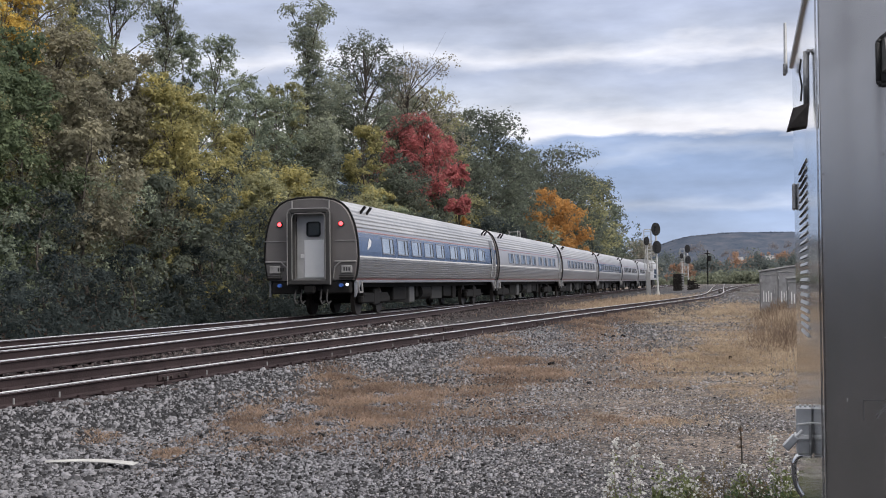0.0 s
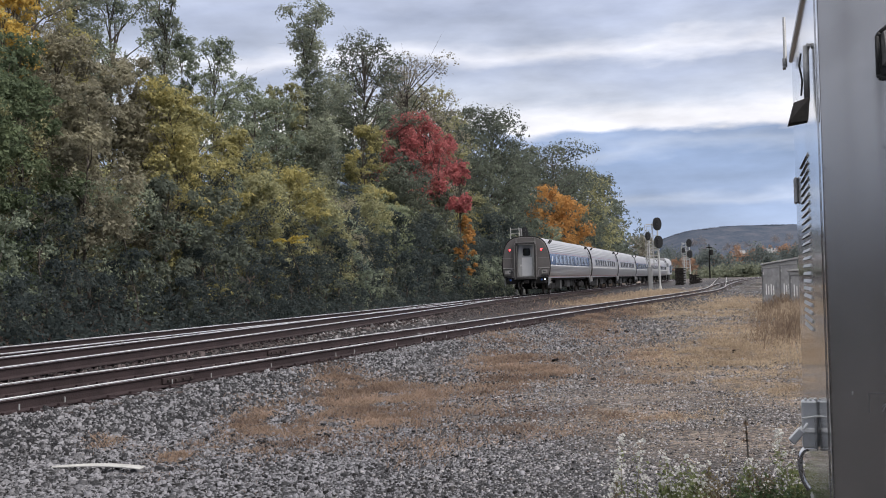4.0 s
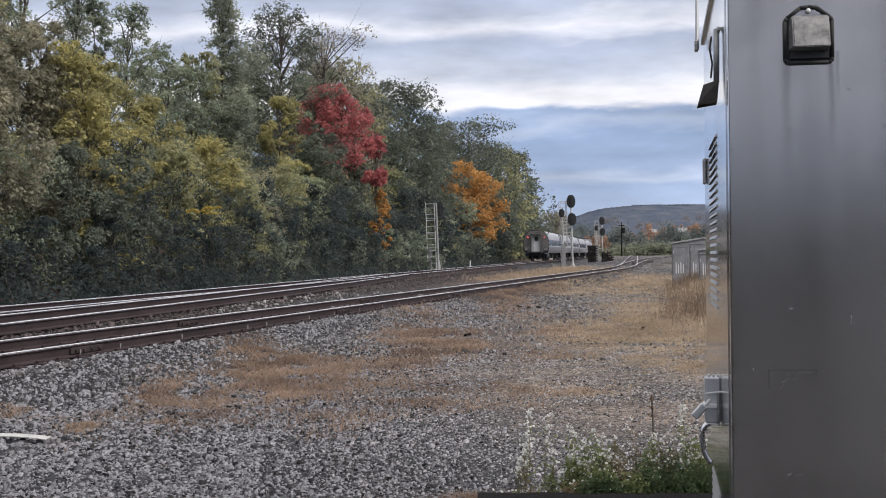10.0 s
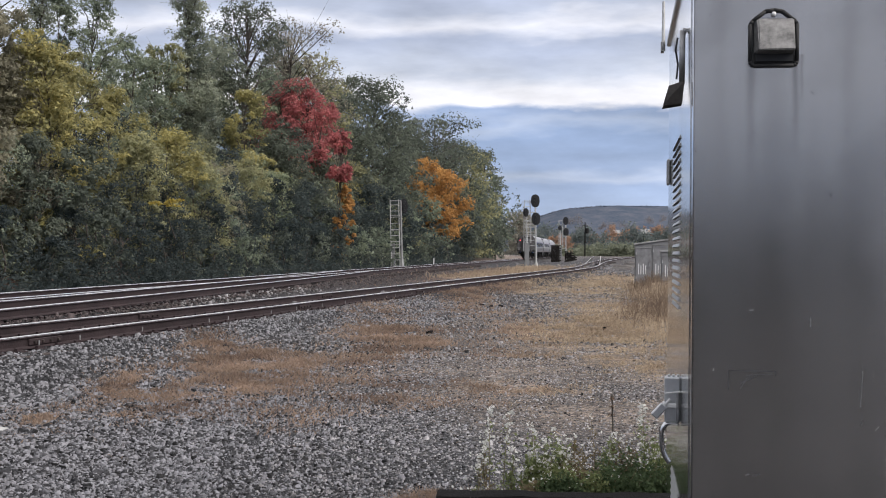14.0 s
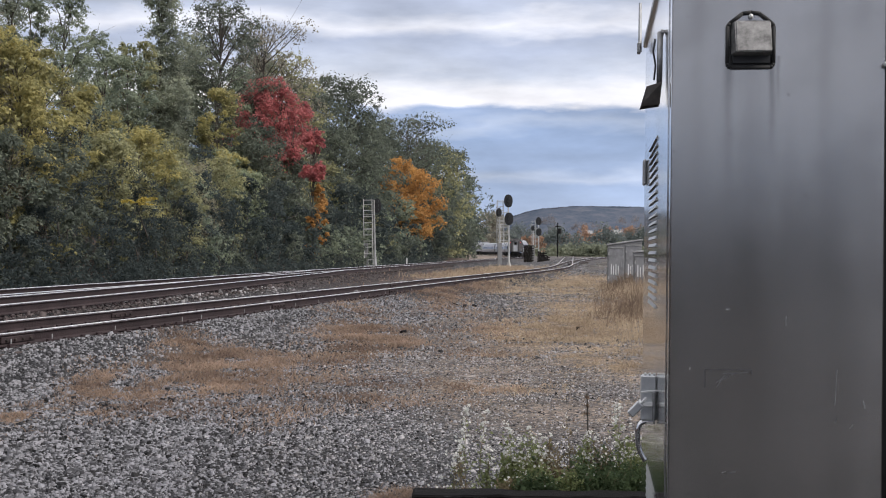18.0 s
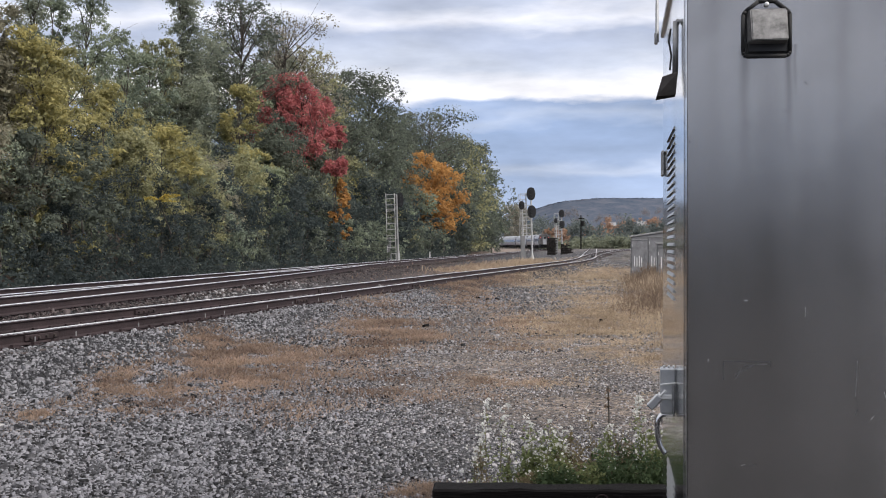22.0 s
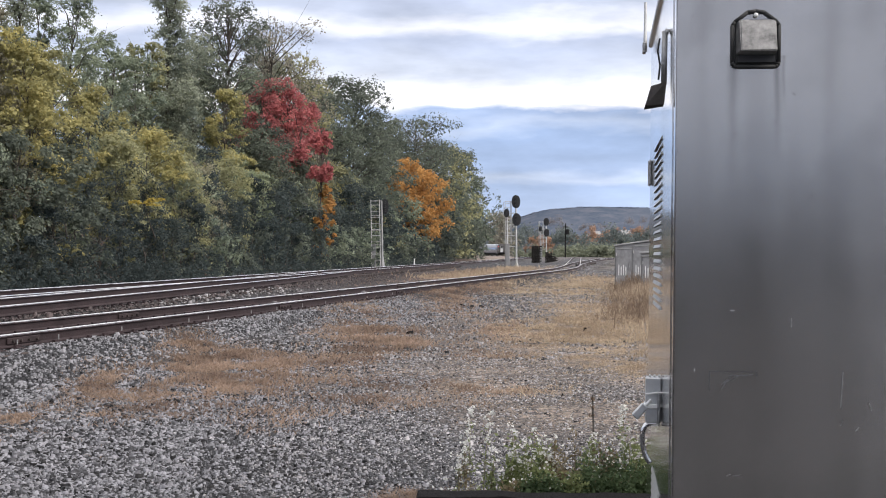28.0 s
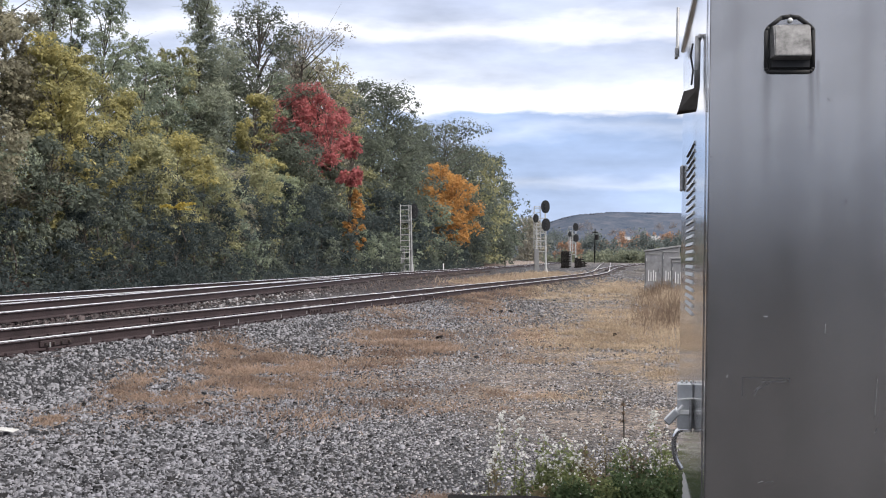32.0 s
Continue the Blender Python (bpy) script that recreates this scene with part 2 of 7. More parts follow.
LEAF = {
    "green": leaf_material("leaf_green", (0.140, 0.169, 0.116), (0.357, 0.391, 0.242)),
    "lush": leaf_material("leaf_lush", (0.088, 0.118, 0.076), (0.205, 0.25, 0.138)),
    "russet": leaf_material("leaf_russet", (0.180, 0.172, 0.132), (0.375, 0.352, 0.244), (0.49, 0.415, 0.235)),
    "dark": leaf_material("leaf_dark", (0.148, 0.177, 0.139), (0.325, 0.364, 0.249)),
    "olive": leaf_material("leaf_olive", (0.191, 0.196, 0.119), (0.435, 0.419, 0.225), (0.551, 0.456, 0.201)),
    "yellow": leaf_material("leaf_yellow", (0.187, 0.187, 0.100), (0.528, 0.462, 0.189), (0.682, 0.506, 0.158)),
    "red": leaf_material("leaf_red", (0.34, 0.12, 0.123), (0.60, 0.21, 0.205)),
    "orange": leaf_material("leaf_orange", (0.34, 0.185, 0.07), (0.60, 0.34, 0.12)),
    "gold": leaf_material("leaf_gold", (0.42, 0.30, 0.09), (0.70, 0.50, 0.13)),
    "brown": leaf_material("leaf_brown", (0.188, 0.180, 0.154), (0.392, 0.361, 0.273)),
    "dry": leaf_material("dry_grass", (0.16, 0.113, 0.088), (0.40, 0.292, 0.218)),
    "dry_dark": leaf_material("dry_weed", (0.125, 0.09, 0.068), (0.28, 0.205, 0.148)),
    "straw": leaf_material("straw_grass", (0.27, 0.205, 0.145), (0.56, 0.45, 0.32)),
    "weed": leaf_material("weed_leaf", (0.145, 0.175, 0.075), (0.38, 0.41, 0.20)),
    "petal": leaf_material("white_petal", (0.68, 0.67, 0.63), (0.80, 0.80, 0.77)),
}


# ---- building helpers ----
def link_mesh(name, verts, faces, mat, parent=None, label="", smooth=False):
    me = bpy.data.meshes.new(name)
    me.from_pydata(verts, [], faces)
    me.materials.append(mat)
    if smooth:
        me.polygons.foreach_set("use_smooth", [True] * len(me.polygons))
    ob = new(name, me)
    ob.parent = parent
    if label:
        ob["label"] = label
    return ob


def part(name, bm, mat, parent=None, label="", smooth=False):
    """Links a bmesh as one mesh object under a thing or a part."""
    me = bpy.data.meshes.new(name)
    bm.to_mesh(me)
    bm.free()
    for mm in mat if isinstance(mat, (list, tuple)) else [mat]:
        me.materials.append(mm)
    if smooth:
        me.polygons.foreach_set("use_smooth", [True] * len(me.polygons))
    ob = new(name, me)
    ob.parent = parent
    if label:
        ob["label"] = label
    return ob


def thing(name, m, label, category, group="", kind=""):
    e = new(name)
    e.empty_display_size = 0.2
    e.matrix_world = m
    return tagged(e, label, category, group, kind)


def box(bm, x0, x1, y0, y1, z0, z1, bevel=0.0, m=None):
    """A box between the limits, bevelled."""
    r = bmesh.ops.create_cube(bm, size=1)
    vs = r["verts"]
    for v in vs:
        v.co = Vector(((x0 + x1) / 2 + v.co.x * (x1 - x0), (y0 + y1) / 2 + v.co.y * (y1 - y0), (z0 + z1) / 2 + v.co.z * (z1 - z0)))
    if bevel:
        es = list({e for v in vs for e in v.link_edges})
        r2 = bmesh.ops.bevel(bm, geom=es, offset=bevel, segments=1, affect="EDGES")
        vs = list({v for v in vs if v.is_valid} | set(r2["verts"]))
    if m is not None:
        bmesh.ops.transform(bm, matrix=m, verts=vs)
    return bm


def boxed(*args, **kw):
    return box(bmesh.new(), *args, **kw)


def rod(bm, a, b, r0, r1=None, seg=8):
    """A tapered round bar from a to b."""
    a, b = Vector(a), Vector(b)
    d = b - a
    r1 = r0 if r1 is None else r1
    m = Matrix.Translation((a + b) / 2) @ d.to_track_quat("Z", "Y").to_matrix().to_4x4()
    bmesh.ops.create_cone(bm, cap_ends=True, segments=seg, radius1=r0, radius2=r1, depth=d.length, matrix=m)
    return bm


def tube(bm, pts, r, seg=6):
    for a, b in zip(pts, pts[1:]):
        rod(bm, a, b, r, r, seg)
    return bm


def sweep(profile, line, closed=True):
    """Verts and faces of a profile (across, up) carried along a line of (x, y, z, heading)."""
    verts, faces, n = [], [], len(profile)
    for x, y, z, h in line:
        c, s = math.cos(h), math.sin(h)
        for u, v in profile:
            verts.append((x + u * c, y - u * s, z + v))
    for i in range(len(line) - 1):
        for j in range(n if closed else n - 1):
            k = (j + 1) % n
            faces.append((i * n + j, i * n + k, (i + 1) * n + k, (i + 1) * n + j))
    if closed:
        faces.append(tuple(range(n - 1, -1, -1)))
        faces.append(tuple((len(line) - 1) * n + j for j in range(n)))
    return verts, faces


def fast_mesh(name, verts, quads, mat, parent=None):
    """A mesh of quads (or triangles) from arrays."""
    me = bpy.data.meshes.new(name)
    k = quads.shape[1]
    me.vertices.add(len(verts))
    me.vertices.foreach_set("co", np.ascontiguousarray(verts, dtype=np.float32).ravel())
    me.loops.add(quads.size)
    me.loops.foreach_set("vertex_index", np.ascontiguousarray(quads, dtype=np.int32).ravel())
    me.polygons.add(len(quads))
    me.polygons.foreach_set("loop_start", np.arange(0, quads.size, k, dtype=np.int32))
    me.update(calc_edges=True)
    me.materials.append(mat)
    ob = new(name, me)
    ob.parent = parent
    return ob


RNG = np.random.default_rng(7)
# green, brown and orange far leaves hold the haze of distance in their colour
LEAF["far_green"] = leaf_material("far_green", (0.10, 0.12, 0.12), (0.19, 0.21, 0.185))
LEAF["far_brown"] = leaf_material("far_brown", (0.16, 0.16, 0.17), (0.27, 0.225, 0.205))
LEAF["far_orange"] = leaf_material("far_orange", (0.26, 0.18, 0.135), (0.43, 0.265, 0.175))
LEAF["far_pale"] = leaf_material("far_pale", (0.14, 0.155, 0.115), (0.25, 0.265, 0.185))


# ---- plan: the lines of the tracks (x over y) ----
BEND_Y, BEND_R = 279.0, 514.0
ZM, ZA = 0.60, 0.42  # rail tops of the main track and of the near siding


def main_x(y):
    return -12.95 + 0.1092 * y


def loop_x(y):
    """The track that leaves the main track towards the camera's side."""
    return main_x(y) + 2.4 * max(0.0, 1 - (max(y, 0.0) / 68) ** 2)


def siding_x(y):
    x = -10.1 + 0.19 * y
    if y > 86:
        x -= 0.000988 * (min(y, 129) - 86) ** 2
        if y > 129:
            x -= 0.085 * (y - 129)
    return x


def main_line(s):
    """Place and heading on the main track, s metres along it by its y; it bends to the left far off."""
    a0 = math.atan(0.1092)
    if s <= BEND_Y:
        return main_x(s), s, a0
    u = (s - BEND_Y) / math.cos(a0)
    a = a0 - u / BEND_R
    x0, y0 = main_x(BEND_Y), BEND_Y
    return x0 + BEND_R * (math.cos(a) - math.cos(a0)), y0 - BEND_R * (math.sin(a) - math.sin(a0)), a


def smooth(a, b, v):
    t = np.clip((v - a) / (b - a), 0, 1)
    return t * t * (3 - 2 * t)


def ground_z(x, y):
    """Height of the ground: flat yard, ballast beds, and the bank under the wood."""
    x, y = np.asarray(x, float), np.asarray(y, float)
    yy = np.clip(y, -80, 300)
    xm = -12.95 + 0.1092 * yy
    xl = xm + 2.4 * np.maximum(0, 1 - (np.maximum(yy, 0) / 68) ** 2)
    ya = np.clip(yy, 86, 129)
    xa = -10.1 + 0.19 * yy - np.where(yy > 86, 0.000988 * (ya - 86) ** 2, 0) - np.where(yy > 129, 0.085 * (yy - 129), 0)
    bed = ZM - 0.25 - 0.4 * np.maximum(0, np.maximum(xm - 1.9 - x, x - xl - 1.0))
    bed_a = ZA + 0.43 * smooth(96, 265, y) - 0.2 - 0.19 * np.maximum(0, np.abs(x - xa) - 1.3)
    z = np.where(np.abs(x - xa) < 1.1, bed_a, np.maximum(bed, bed_a)).clip(0.0)
    far = smooth(290, 380, y)
    z = z * (1 - far) + 0.55 * far
    bank = np.maximum(0, xm - 5.2 - x)
    z = z + np.minimum(bank * 0.28, 3.2) * (1 - smooth(230, 330, y))
    return z


GRASS_SPOTS = [  # x, y, half width, half depth, lean, density
    (-3.99, 12.1, 0.21, 0.6, -0.33, 0.9), (-3.78, 12.8, 0.25, 0.6, -0.30, 0.55), (-4.96, 13.0, 0.22, 0.5, -0.38, 0.5), (-3.82, 11.0, 0.12, 0.3, -0.35, 0.35),
    (-3.97, 14.9, 0.29, 1.4, -0.27, 1.0), (-3.43, 14.9, 0.39, 1.6, -0.23, 0.75), (-3.27, 12.5, 0.24, 0.5, -0.26, 0.45), (-3.44, 18.2, 0.55, 2.2, -0.19, 1.0),
    (-4.08, 20.6, 0.27, 1.2, -0.20, 0.9), (-3.35, 20.1, 0.31, 1.0, -0.17, 0.7), (-2.62, 15.7, 0.54, 1.5, -0.17, 0.7), (-2.35, 17.9, 0.43, 1.6, -0.13, 0.6),
    (-2.02, 13.5, 0.53, 0.7, -0.15, 0.35), (-2.68, 12.6, 0.33, 0.4, -0.21, 0.35), (-1.52, 12.3, 0.32, 0.7, -0.12, 0.3), (-1.57, 25.7, 0.67, 2.5, -0.06, 0.7),
    (-2.10, 31.3, 0.68, 3.2, -0.07, 0.3), (-0.80, 22.9, 0.45, 1.0, -0.03, 0.5), (-1.24, 20.3, 0.53, 1.0, -0.06, 0.7), (-1.71, 17.7, 0.46, 1.2, -0.09, 0.35),
    (-1.09, 14.5, 0.57, 1.0, -0.07, 0.35), (-0.55, 15.4, 0.40, 1.3, -0.03, 0.4), (0.18, 15.5, 0.41, 1.0, 0.01, 0.85), (0.70, 15.2, 0.46, 0.8, 0.05, 0.65),
    (1.25, 14.9, 0.45, 0.5, 0.09, 0.5), (0.80, 13.7, 0.84, 0.6, 0.06, 0.3), (0.68, 20.1, 0.44, 1.5, 0.04, 0.5), (1.44, 21.2, 0.73, 1.9, 0.07, 0.75),
    (2.12, 19.3, 0.67, 1.4, 0.11, 0.9), (2.53, 17.7, 0.39, 0.8, 0.15, 0.9), (1.96, 25.7, 0.88, 3.2, 0.08, 0.8), (3.00, 29.3, 0.63, 3.2, 0.10, 0.9),
    (1.41, 27.5, 0.48, 2.0, 0.05, 0.5), (0.02, 45.4, 0.79, 4.5, 0.0, 0.4), (2.35, 54.1, 1.16, 6.3, 0.04, 0.3), (0.30, 34.4, 0.90, 2.3, 0.01, 0.2),
    (3.15, 26.5, 1.01, 4.4, 0.12, 0.8), (4.13, 37.3, 1.10, 7.2, 0.11, 0.8), (4.82, 53.5, 1.35, 10.5, 0.09, 0.6), (8.06, 72.4, 1.83, 13.7, 0.11, 0.7),
    (3.0, 96.0, 2.8, 26.0, 0.13, 0.9),
]


def grass_cover(x, y):
    g = np.zeros_like(x)
    for cx, cy, rx, ry, lean, dense in GRASS_SPOTS:
        dx, dy = x - cx, y - cy
        dx = dx - lean * dy
        g = np.maximum(g, dense * np.exp(-0.75 * ((dx / rx) ** 2 + (dy / ry) ** 2)))
    return g


def soil(x, y):
    """Trodden brown earth with few stones, in the middle of the yard."""
    start = 11.5 - 2.3 * smooth(-1.0, 0.6, x)
    return smooth(start, start + 3.0, y) * smooth(36, 22, y) * smooth(-1.2, 0.6, x + 4.3 - 0.06 * y) * (0.35 + 0.65 * value_noise(x, y, 1.4, 61))


def value_noise(x, y, s, seed=0):
    """Smooth noise on arrays, 0 to 1."""
    x, y = np.asarray(x) / s + 100 + seed * 17.3, np.asarray(y) / s + 100 + seed * 9.7
    xi, yi = np.floor(x).astype(np.int64), np.floor(y).astype(np.int64)
    fx, fy = x - xi, y - yi
    fx, fy = fx * fx * (3 - 2 * fx), fy * fy * (3 - 2 * fy)

    def hsh(a, b):
        v = (a * 374761393 + b * 668265263 + seed * 974711) & 0x7FFFFFFF
        v = ((v ^ (v >> 13)) * 1274126177) & 0x7FFFFFFF
        return ((v ^ (v >> 16)) & 0xFFFF) / 65535.0

    a, b, c, d = hsh(xi, yi), hsh(xi + 1, yi), hsh(xi, yi + 1), hsh(xi + 1, yi + 1)
    return (a * (1 - fx) + b * fx) * (1 - fy) + (c * (1 - fx) + d * fx) * fy


def ground_material():
    """Grey crushed stone, with worn earth and dry grass where the cover attribute says so."""
    m = bpy.data.materials.new("gravel_ground")
    m.use_nodes = True
    nt = m.node_tree
    N, L = nt.nodes.new, nt.links.new
    b = nt.nodes["Principled BSDF"]
    tc = N("ShaderNodeTexCoord")
    vor = N("ShaderNodeTexVoronoi")
    vor.inputs["Scale"].default_value = 44.0
    L(tc.outputs["Object"], vor.inputs["Vector"])
    vor2 = N("ShaderNodeTexVoronoi")
    vor2.inputs["Scale"].default_value = 95.0
    L(tc.outputs["Object"], vor2.inputs["Vector"])
    bw = N("ShaderNodeSeparateColor")
    L(vor.outputs["Color"], bw.inputs[0])
    ramp = N("ShaderNodeValToRGB")
    e = ramp.color_ramp.elements
    e[0].position, e[0].color = 0.0, (0.018, 0.018, 0.02, 1)
    e[1].position, e[1].color = 1.0, (0.21, 0.208, 0.22, 1)
    e.new(0.55).color = (0.052, 0.052, 0.057, 1)
    L(bw.outputs[0], ramp.inputs[0])
    # cell edges darkened: the shade of the crevices is in the colour
    edge = N("ShaderNodeMapRange")
    L(vor.outputs["Distance"], edge.inputs["Value"])
    edge.inputs["From Min"].default_value, edge.inputs["From Max"].default_value = 0.25, 0.75
    edge.inputs["To Min"].default_value, edge.inputs["To Max"].default_value = 1.0, 0.2
    dark = N("ShaderNodeMixRGB")
    dark.blend_type = "MULTIPLY"
    dark.inputs[0].default_value = 1.0
    L(ramp.outputs[0], dark.inputs[1])
    L(edge.outputs[0], dark.inputs[2])
    big = N("ShaderNodeTexNoise")
    big.inputs["Scale"].default_value, big.inputs["Detail"].default_value, big.inputs["Roughness"].default_value = 0.9, 9.0, 0.72
    L(tc.outputs["Object"], big.inputs["Vector"])
    straw = N("ShaderNodeTexNoise")
    straw.inputs["Scale"].default_value, straw.inputs["Detail"].default_value = 22.0, 4.0
    L(tc.outputs["Object"], straw.inputs["Vector"])
    sr = N("ShaderNodeValToRGB")
    e = sr.color_ramp.elements
    e[0].position, e[0].color = 0.38, (0.045, 0.037, 0.033, 1)
    e[1].position, e[1].color = 0.62, (0.255, 0.203, 0.162, 1)
    L(straw.outputs[0], sr.inputs[0])
    at = N("ShaderNodeAttribute")
    at.attribute_name = "cover"
    f = N("ShaderNodeMath")
    f.operation = "MULTIPLY_ADD"
    L(straw.outputs[0], f.inputs[0])
    f.inputs[1].default_value = 0.9
    half = N("ShaderNodeMath")
    half.operation = "SUBTRACT"
    L(at.outputs["Fac"], half.inputs[0])
    half.inputs[1].default_value = 0.45
    L(half.outputs[0], f.inputs[2])
    cl = N("ShaderNodeMapRange")
    L(f.outputs[0], cl.inputs["Value"])
    cl.inputs["From Min"].default_value, cl.inputs["From Max"].default_value = 0.1, 0.6
    mix = N("ShaderNodeMixRGB")
    L(cl.outputs[0], mix.inputs[0])
    L(dark.outputs[0], mix.inputs[1])
    L(sr.outputs[0], mix.inputs[2])
    tone = N("ShaderNodeMapRange")
    L(big.outputs[0], tone.inputs["Value"])
    tone.inputs["From Min"].default_value, tone.inputs["From Max"].default_value = 0.32, 0.68
    tone.inputs["To Min"].default_value, tone.inputs["To Max"].default_value = 0.5, 1.55
    mul = N("ShaderNodeVectorMath")
    mul.operation = "SCALE"
    L(mix.outputs[0], mul.inputs[0])
    L(tone.outputs[0], mul.inputs["Scale"])
    # darker ballast; on loose gravel this tone imitates shade between the stones
    at3 = N("ShaderNodeAttribute")
    at3.attribute_name = "ballast"
    dk = N("ShaderNodeMixRGB")
    dk.blend_type = "MULTIPLY"
    L(at3.outputs["Fac"], dk.inputs[0])
    L(mul.outputs[0], dk.inputs[1])
    dk.inputs[2].default_value = (0.36, 0.36, 0.385, 1)
    # rusty brown ballast between the main tracks, and darker brown ground under the wood
    at2 = N("ShaderNodeAttribute")
    at2.attribute_name = "rust"
    rm = N("ShaderNodeMixRGB")
    rm.blend_type = "MULTIPLY"
    L(at2.outputs["Fac"], rm.inputs[0])
    L(dk.outputs[0], rm.inputs[1])
    rm.inputs[2].default_value = (0.40, 0.30, 0.28, 1)
    L(rm.outputs[0], b.inputs["Base Color"])
    b.inputs["Roughness"].default_value = 0.92
    b.inputs["Specular IOR Level"].default_value = 0.3
    bp = N("ShaderNodeBump")
    bp.inputs["Strength"].default_value, bp.inputs["Distance"].default_value = 1.0, 0.022
    L(vor.outputs["Distance"], bp.inputs["Height"])
    bp.invert = True
    bp2 = N("ShaderNodeBump")
    bp2.inputs["Strength"].default_value, bp2.inputs["Distance"].default_value = 0.5, 0.015
    L(vor2.outputs["Distance"], bp2.inputs["Height"])
    L(bp.outputs[0], bp2.inputs["Normal"])
    L(bp2.outputs[0], b.inputs["Normal"])
    return m


def build_ground():
    xs = np.unique(np.concatenate([-np.geomspace(25, 2500, 26), np.arange(-25, 14, 0.33), np.geomspace(14, 2500, 26)]))
    ys = np.unique(np.concatenate([-np.geomspace(10, 1500, 16), np.arange(-10, 4, 1.0), np.arange(4, 40, 0.33), np.arange(40, 140, 1.2), np.geomspace(140, 4500, 50)]))
    X, Y = np.meshgrid(xs, ys)
    near = smooth(160, 60, Y)
    Z = ground_z(X, Y) + near * (0.035 * (value_noise(X, Y, 1.3, 1) - 0.5) + 0.06 * (value_noise(X, Y, 4.5, 2) - 0.5))
    nx, ny = len(xs), len(ys)
    v = np.stack([X.ravel(), Y.ravel(), Z.ravel()], 1)
    i, j = np.meshgrid(np.arange(nx - 1), np.arange(ny - 1))
    a = (j * nx + i).ravel()
    q = np.stack([a, a + 1, a + nx + 1, a + nx], 1)
    ob = fast_mesh("ground", v, q, ground_material())
    ob.data.polygons.foreach_set("use_smooth", [True] * len(ob.data.polygons))
    g = np.clip(grass_cover(X, Y) * 0.95, 0, 1)
    xm = -12.85 + 0.1085 * Y
    g = np.maximum(g, smooth(-4.5, -7, X - xm) * 0.8)
    g = np.maximum(g, (0.25 + 0.4 * smooth(38, 24, Y)) * value_noise(X, Y, 1.6, 14) * smooth(11, 16, Y) * smooth(-1.6, 0.8, X + 5.5 - 0.1 * Y))
    g = np.maximum(g, 0.48 * soil(X, Y))
    g = np.maximum(g, 0.22 * smooth(150, 330, Y))
    g = np.maximum(g, smooth(9, 20, X) * smooth(5, 12, Y) * smooth(130, 70, Y) * 0.7)
    at = ob.data.attributes.new("cover", "FLOAT", "POINT")
    at.data.foreach_set("value", g.ravel().astype(np.float32))
    rust = np.exp(-(((X - xm - 1.2) / 2.6) ** 2)) * smooth(200, 40, Y)
    rust = np.maximum(rust, smooth(-3.5, -5.0, X - xm) * smooth(260, 160, Y))
    xs_ = X - (-10.1 + 0.19 * Y)
    bed = smooth(4.6, 3.0, xs_ + 0.9 * (value_noise(X, Y, 1.2, 71) - 0.5)) * smooth(-4.0, -2.5, xs_) * smooth(110, 60, Y)
    # loose gravel darkened too, shade of its gaps put into the ground
    loose = smooth(0.9, -0.5, X + 0.55 + 0.05 * Y + 0.8 * (value_noise(X, Y, 0.8, 72) - 0.5)) * smooth(19, 14, Y) * smooth(-3.0, 1.0, xs_)
    bed = np.maximum(bed, 0.9 * loose * (1 - np.clip(g, 0, 1)))
    at = ob.data.attributes.new("ballast", "FLOAT", "POINT")
    at.data.foreach_set("value", bed.ravel().astype(np.float32))
    at = ob.data.attributes.new("rust", "FLOAT", "POINT")
    at.data.foreach_set("value", rust.ravel().astype(np.float32))
    tagged(ob, "grey crushed stone yard with patches of dry grass", "ground", kind="structure")


build_ground()

# ---- railway tracks ----
RAIL_SIDE = [(-0.07, -0.18), (0.07, -0.18), (0.07, -0.165), (0.012, -0.14), (0.012, -0.045), (0.036, -0.035), (0.036, -0.006), (-0.036, -0.006), (-0.036, -0.035), (-0.012, -0.045), (-0.012, -0.14), (-0.07, -0.165)]
RAIL_TOP = [(-0.037, -0.016), (0.037, -0.016), (0.034, -0.008), (0.014, 0.001), (-0.014, 0.001), (-0.034, -0.008)]


def climb(fx, y):
    """The yard tracks rise a little in the distance."""
    return 0.0 if fx in (main_x, loop_x) else 0.43 * float(smooth(96, 265, y))


def line_points(fx, y0, y1, z, off, step=3.0):
    n = int((y1 - y0) / step) + 1
    pts = []
    for k in range(n + 1):
        y = y0 + (y1 - y0) * k / n
        h = math.atan((fx(y + 0.1) - fx(y - 0.1)) / 0.2)
        pts.append((fx(y) + off * math.cos(h), y - off * math.sin(h), z + climb(fx, y), h))
    return pts


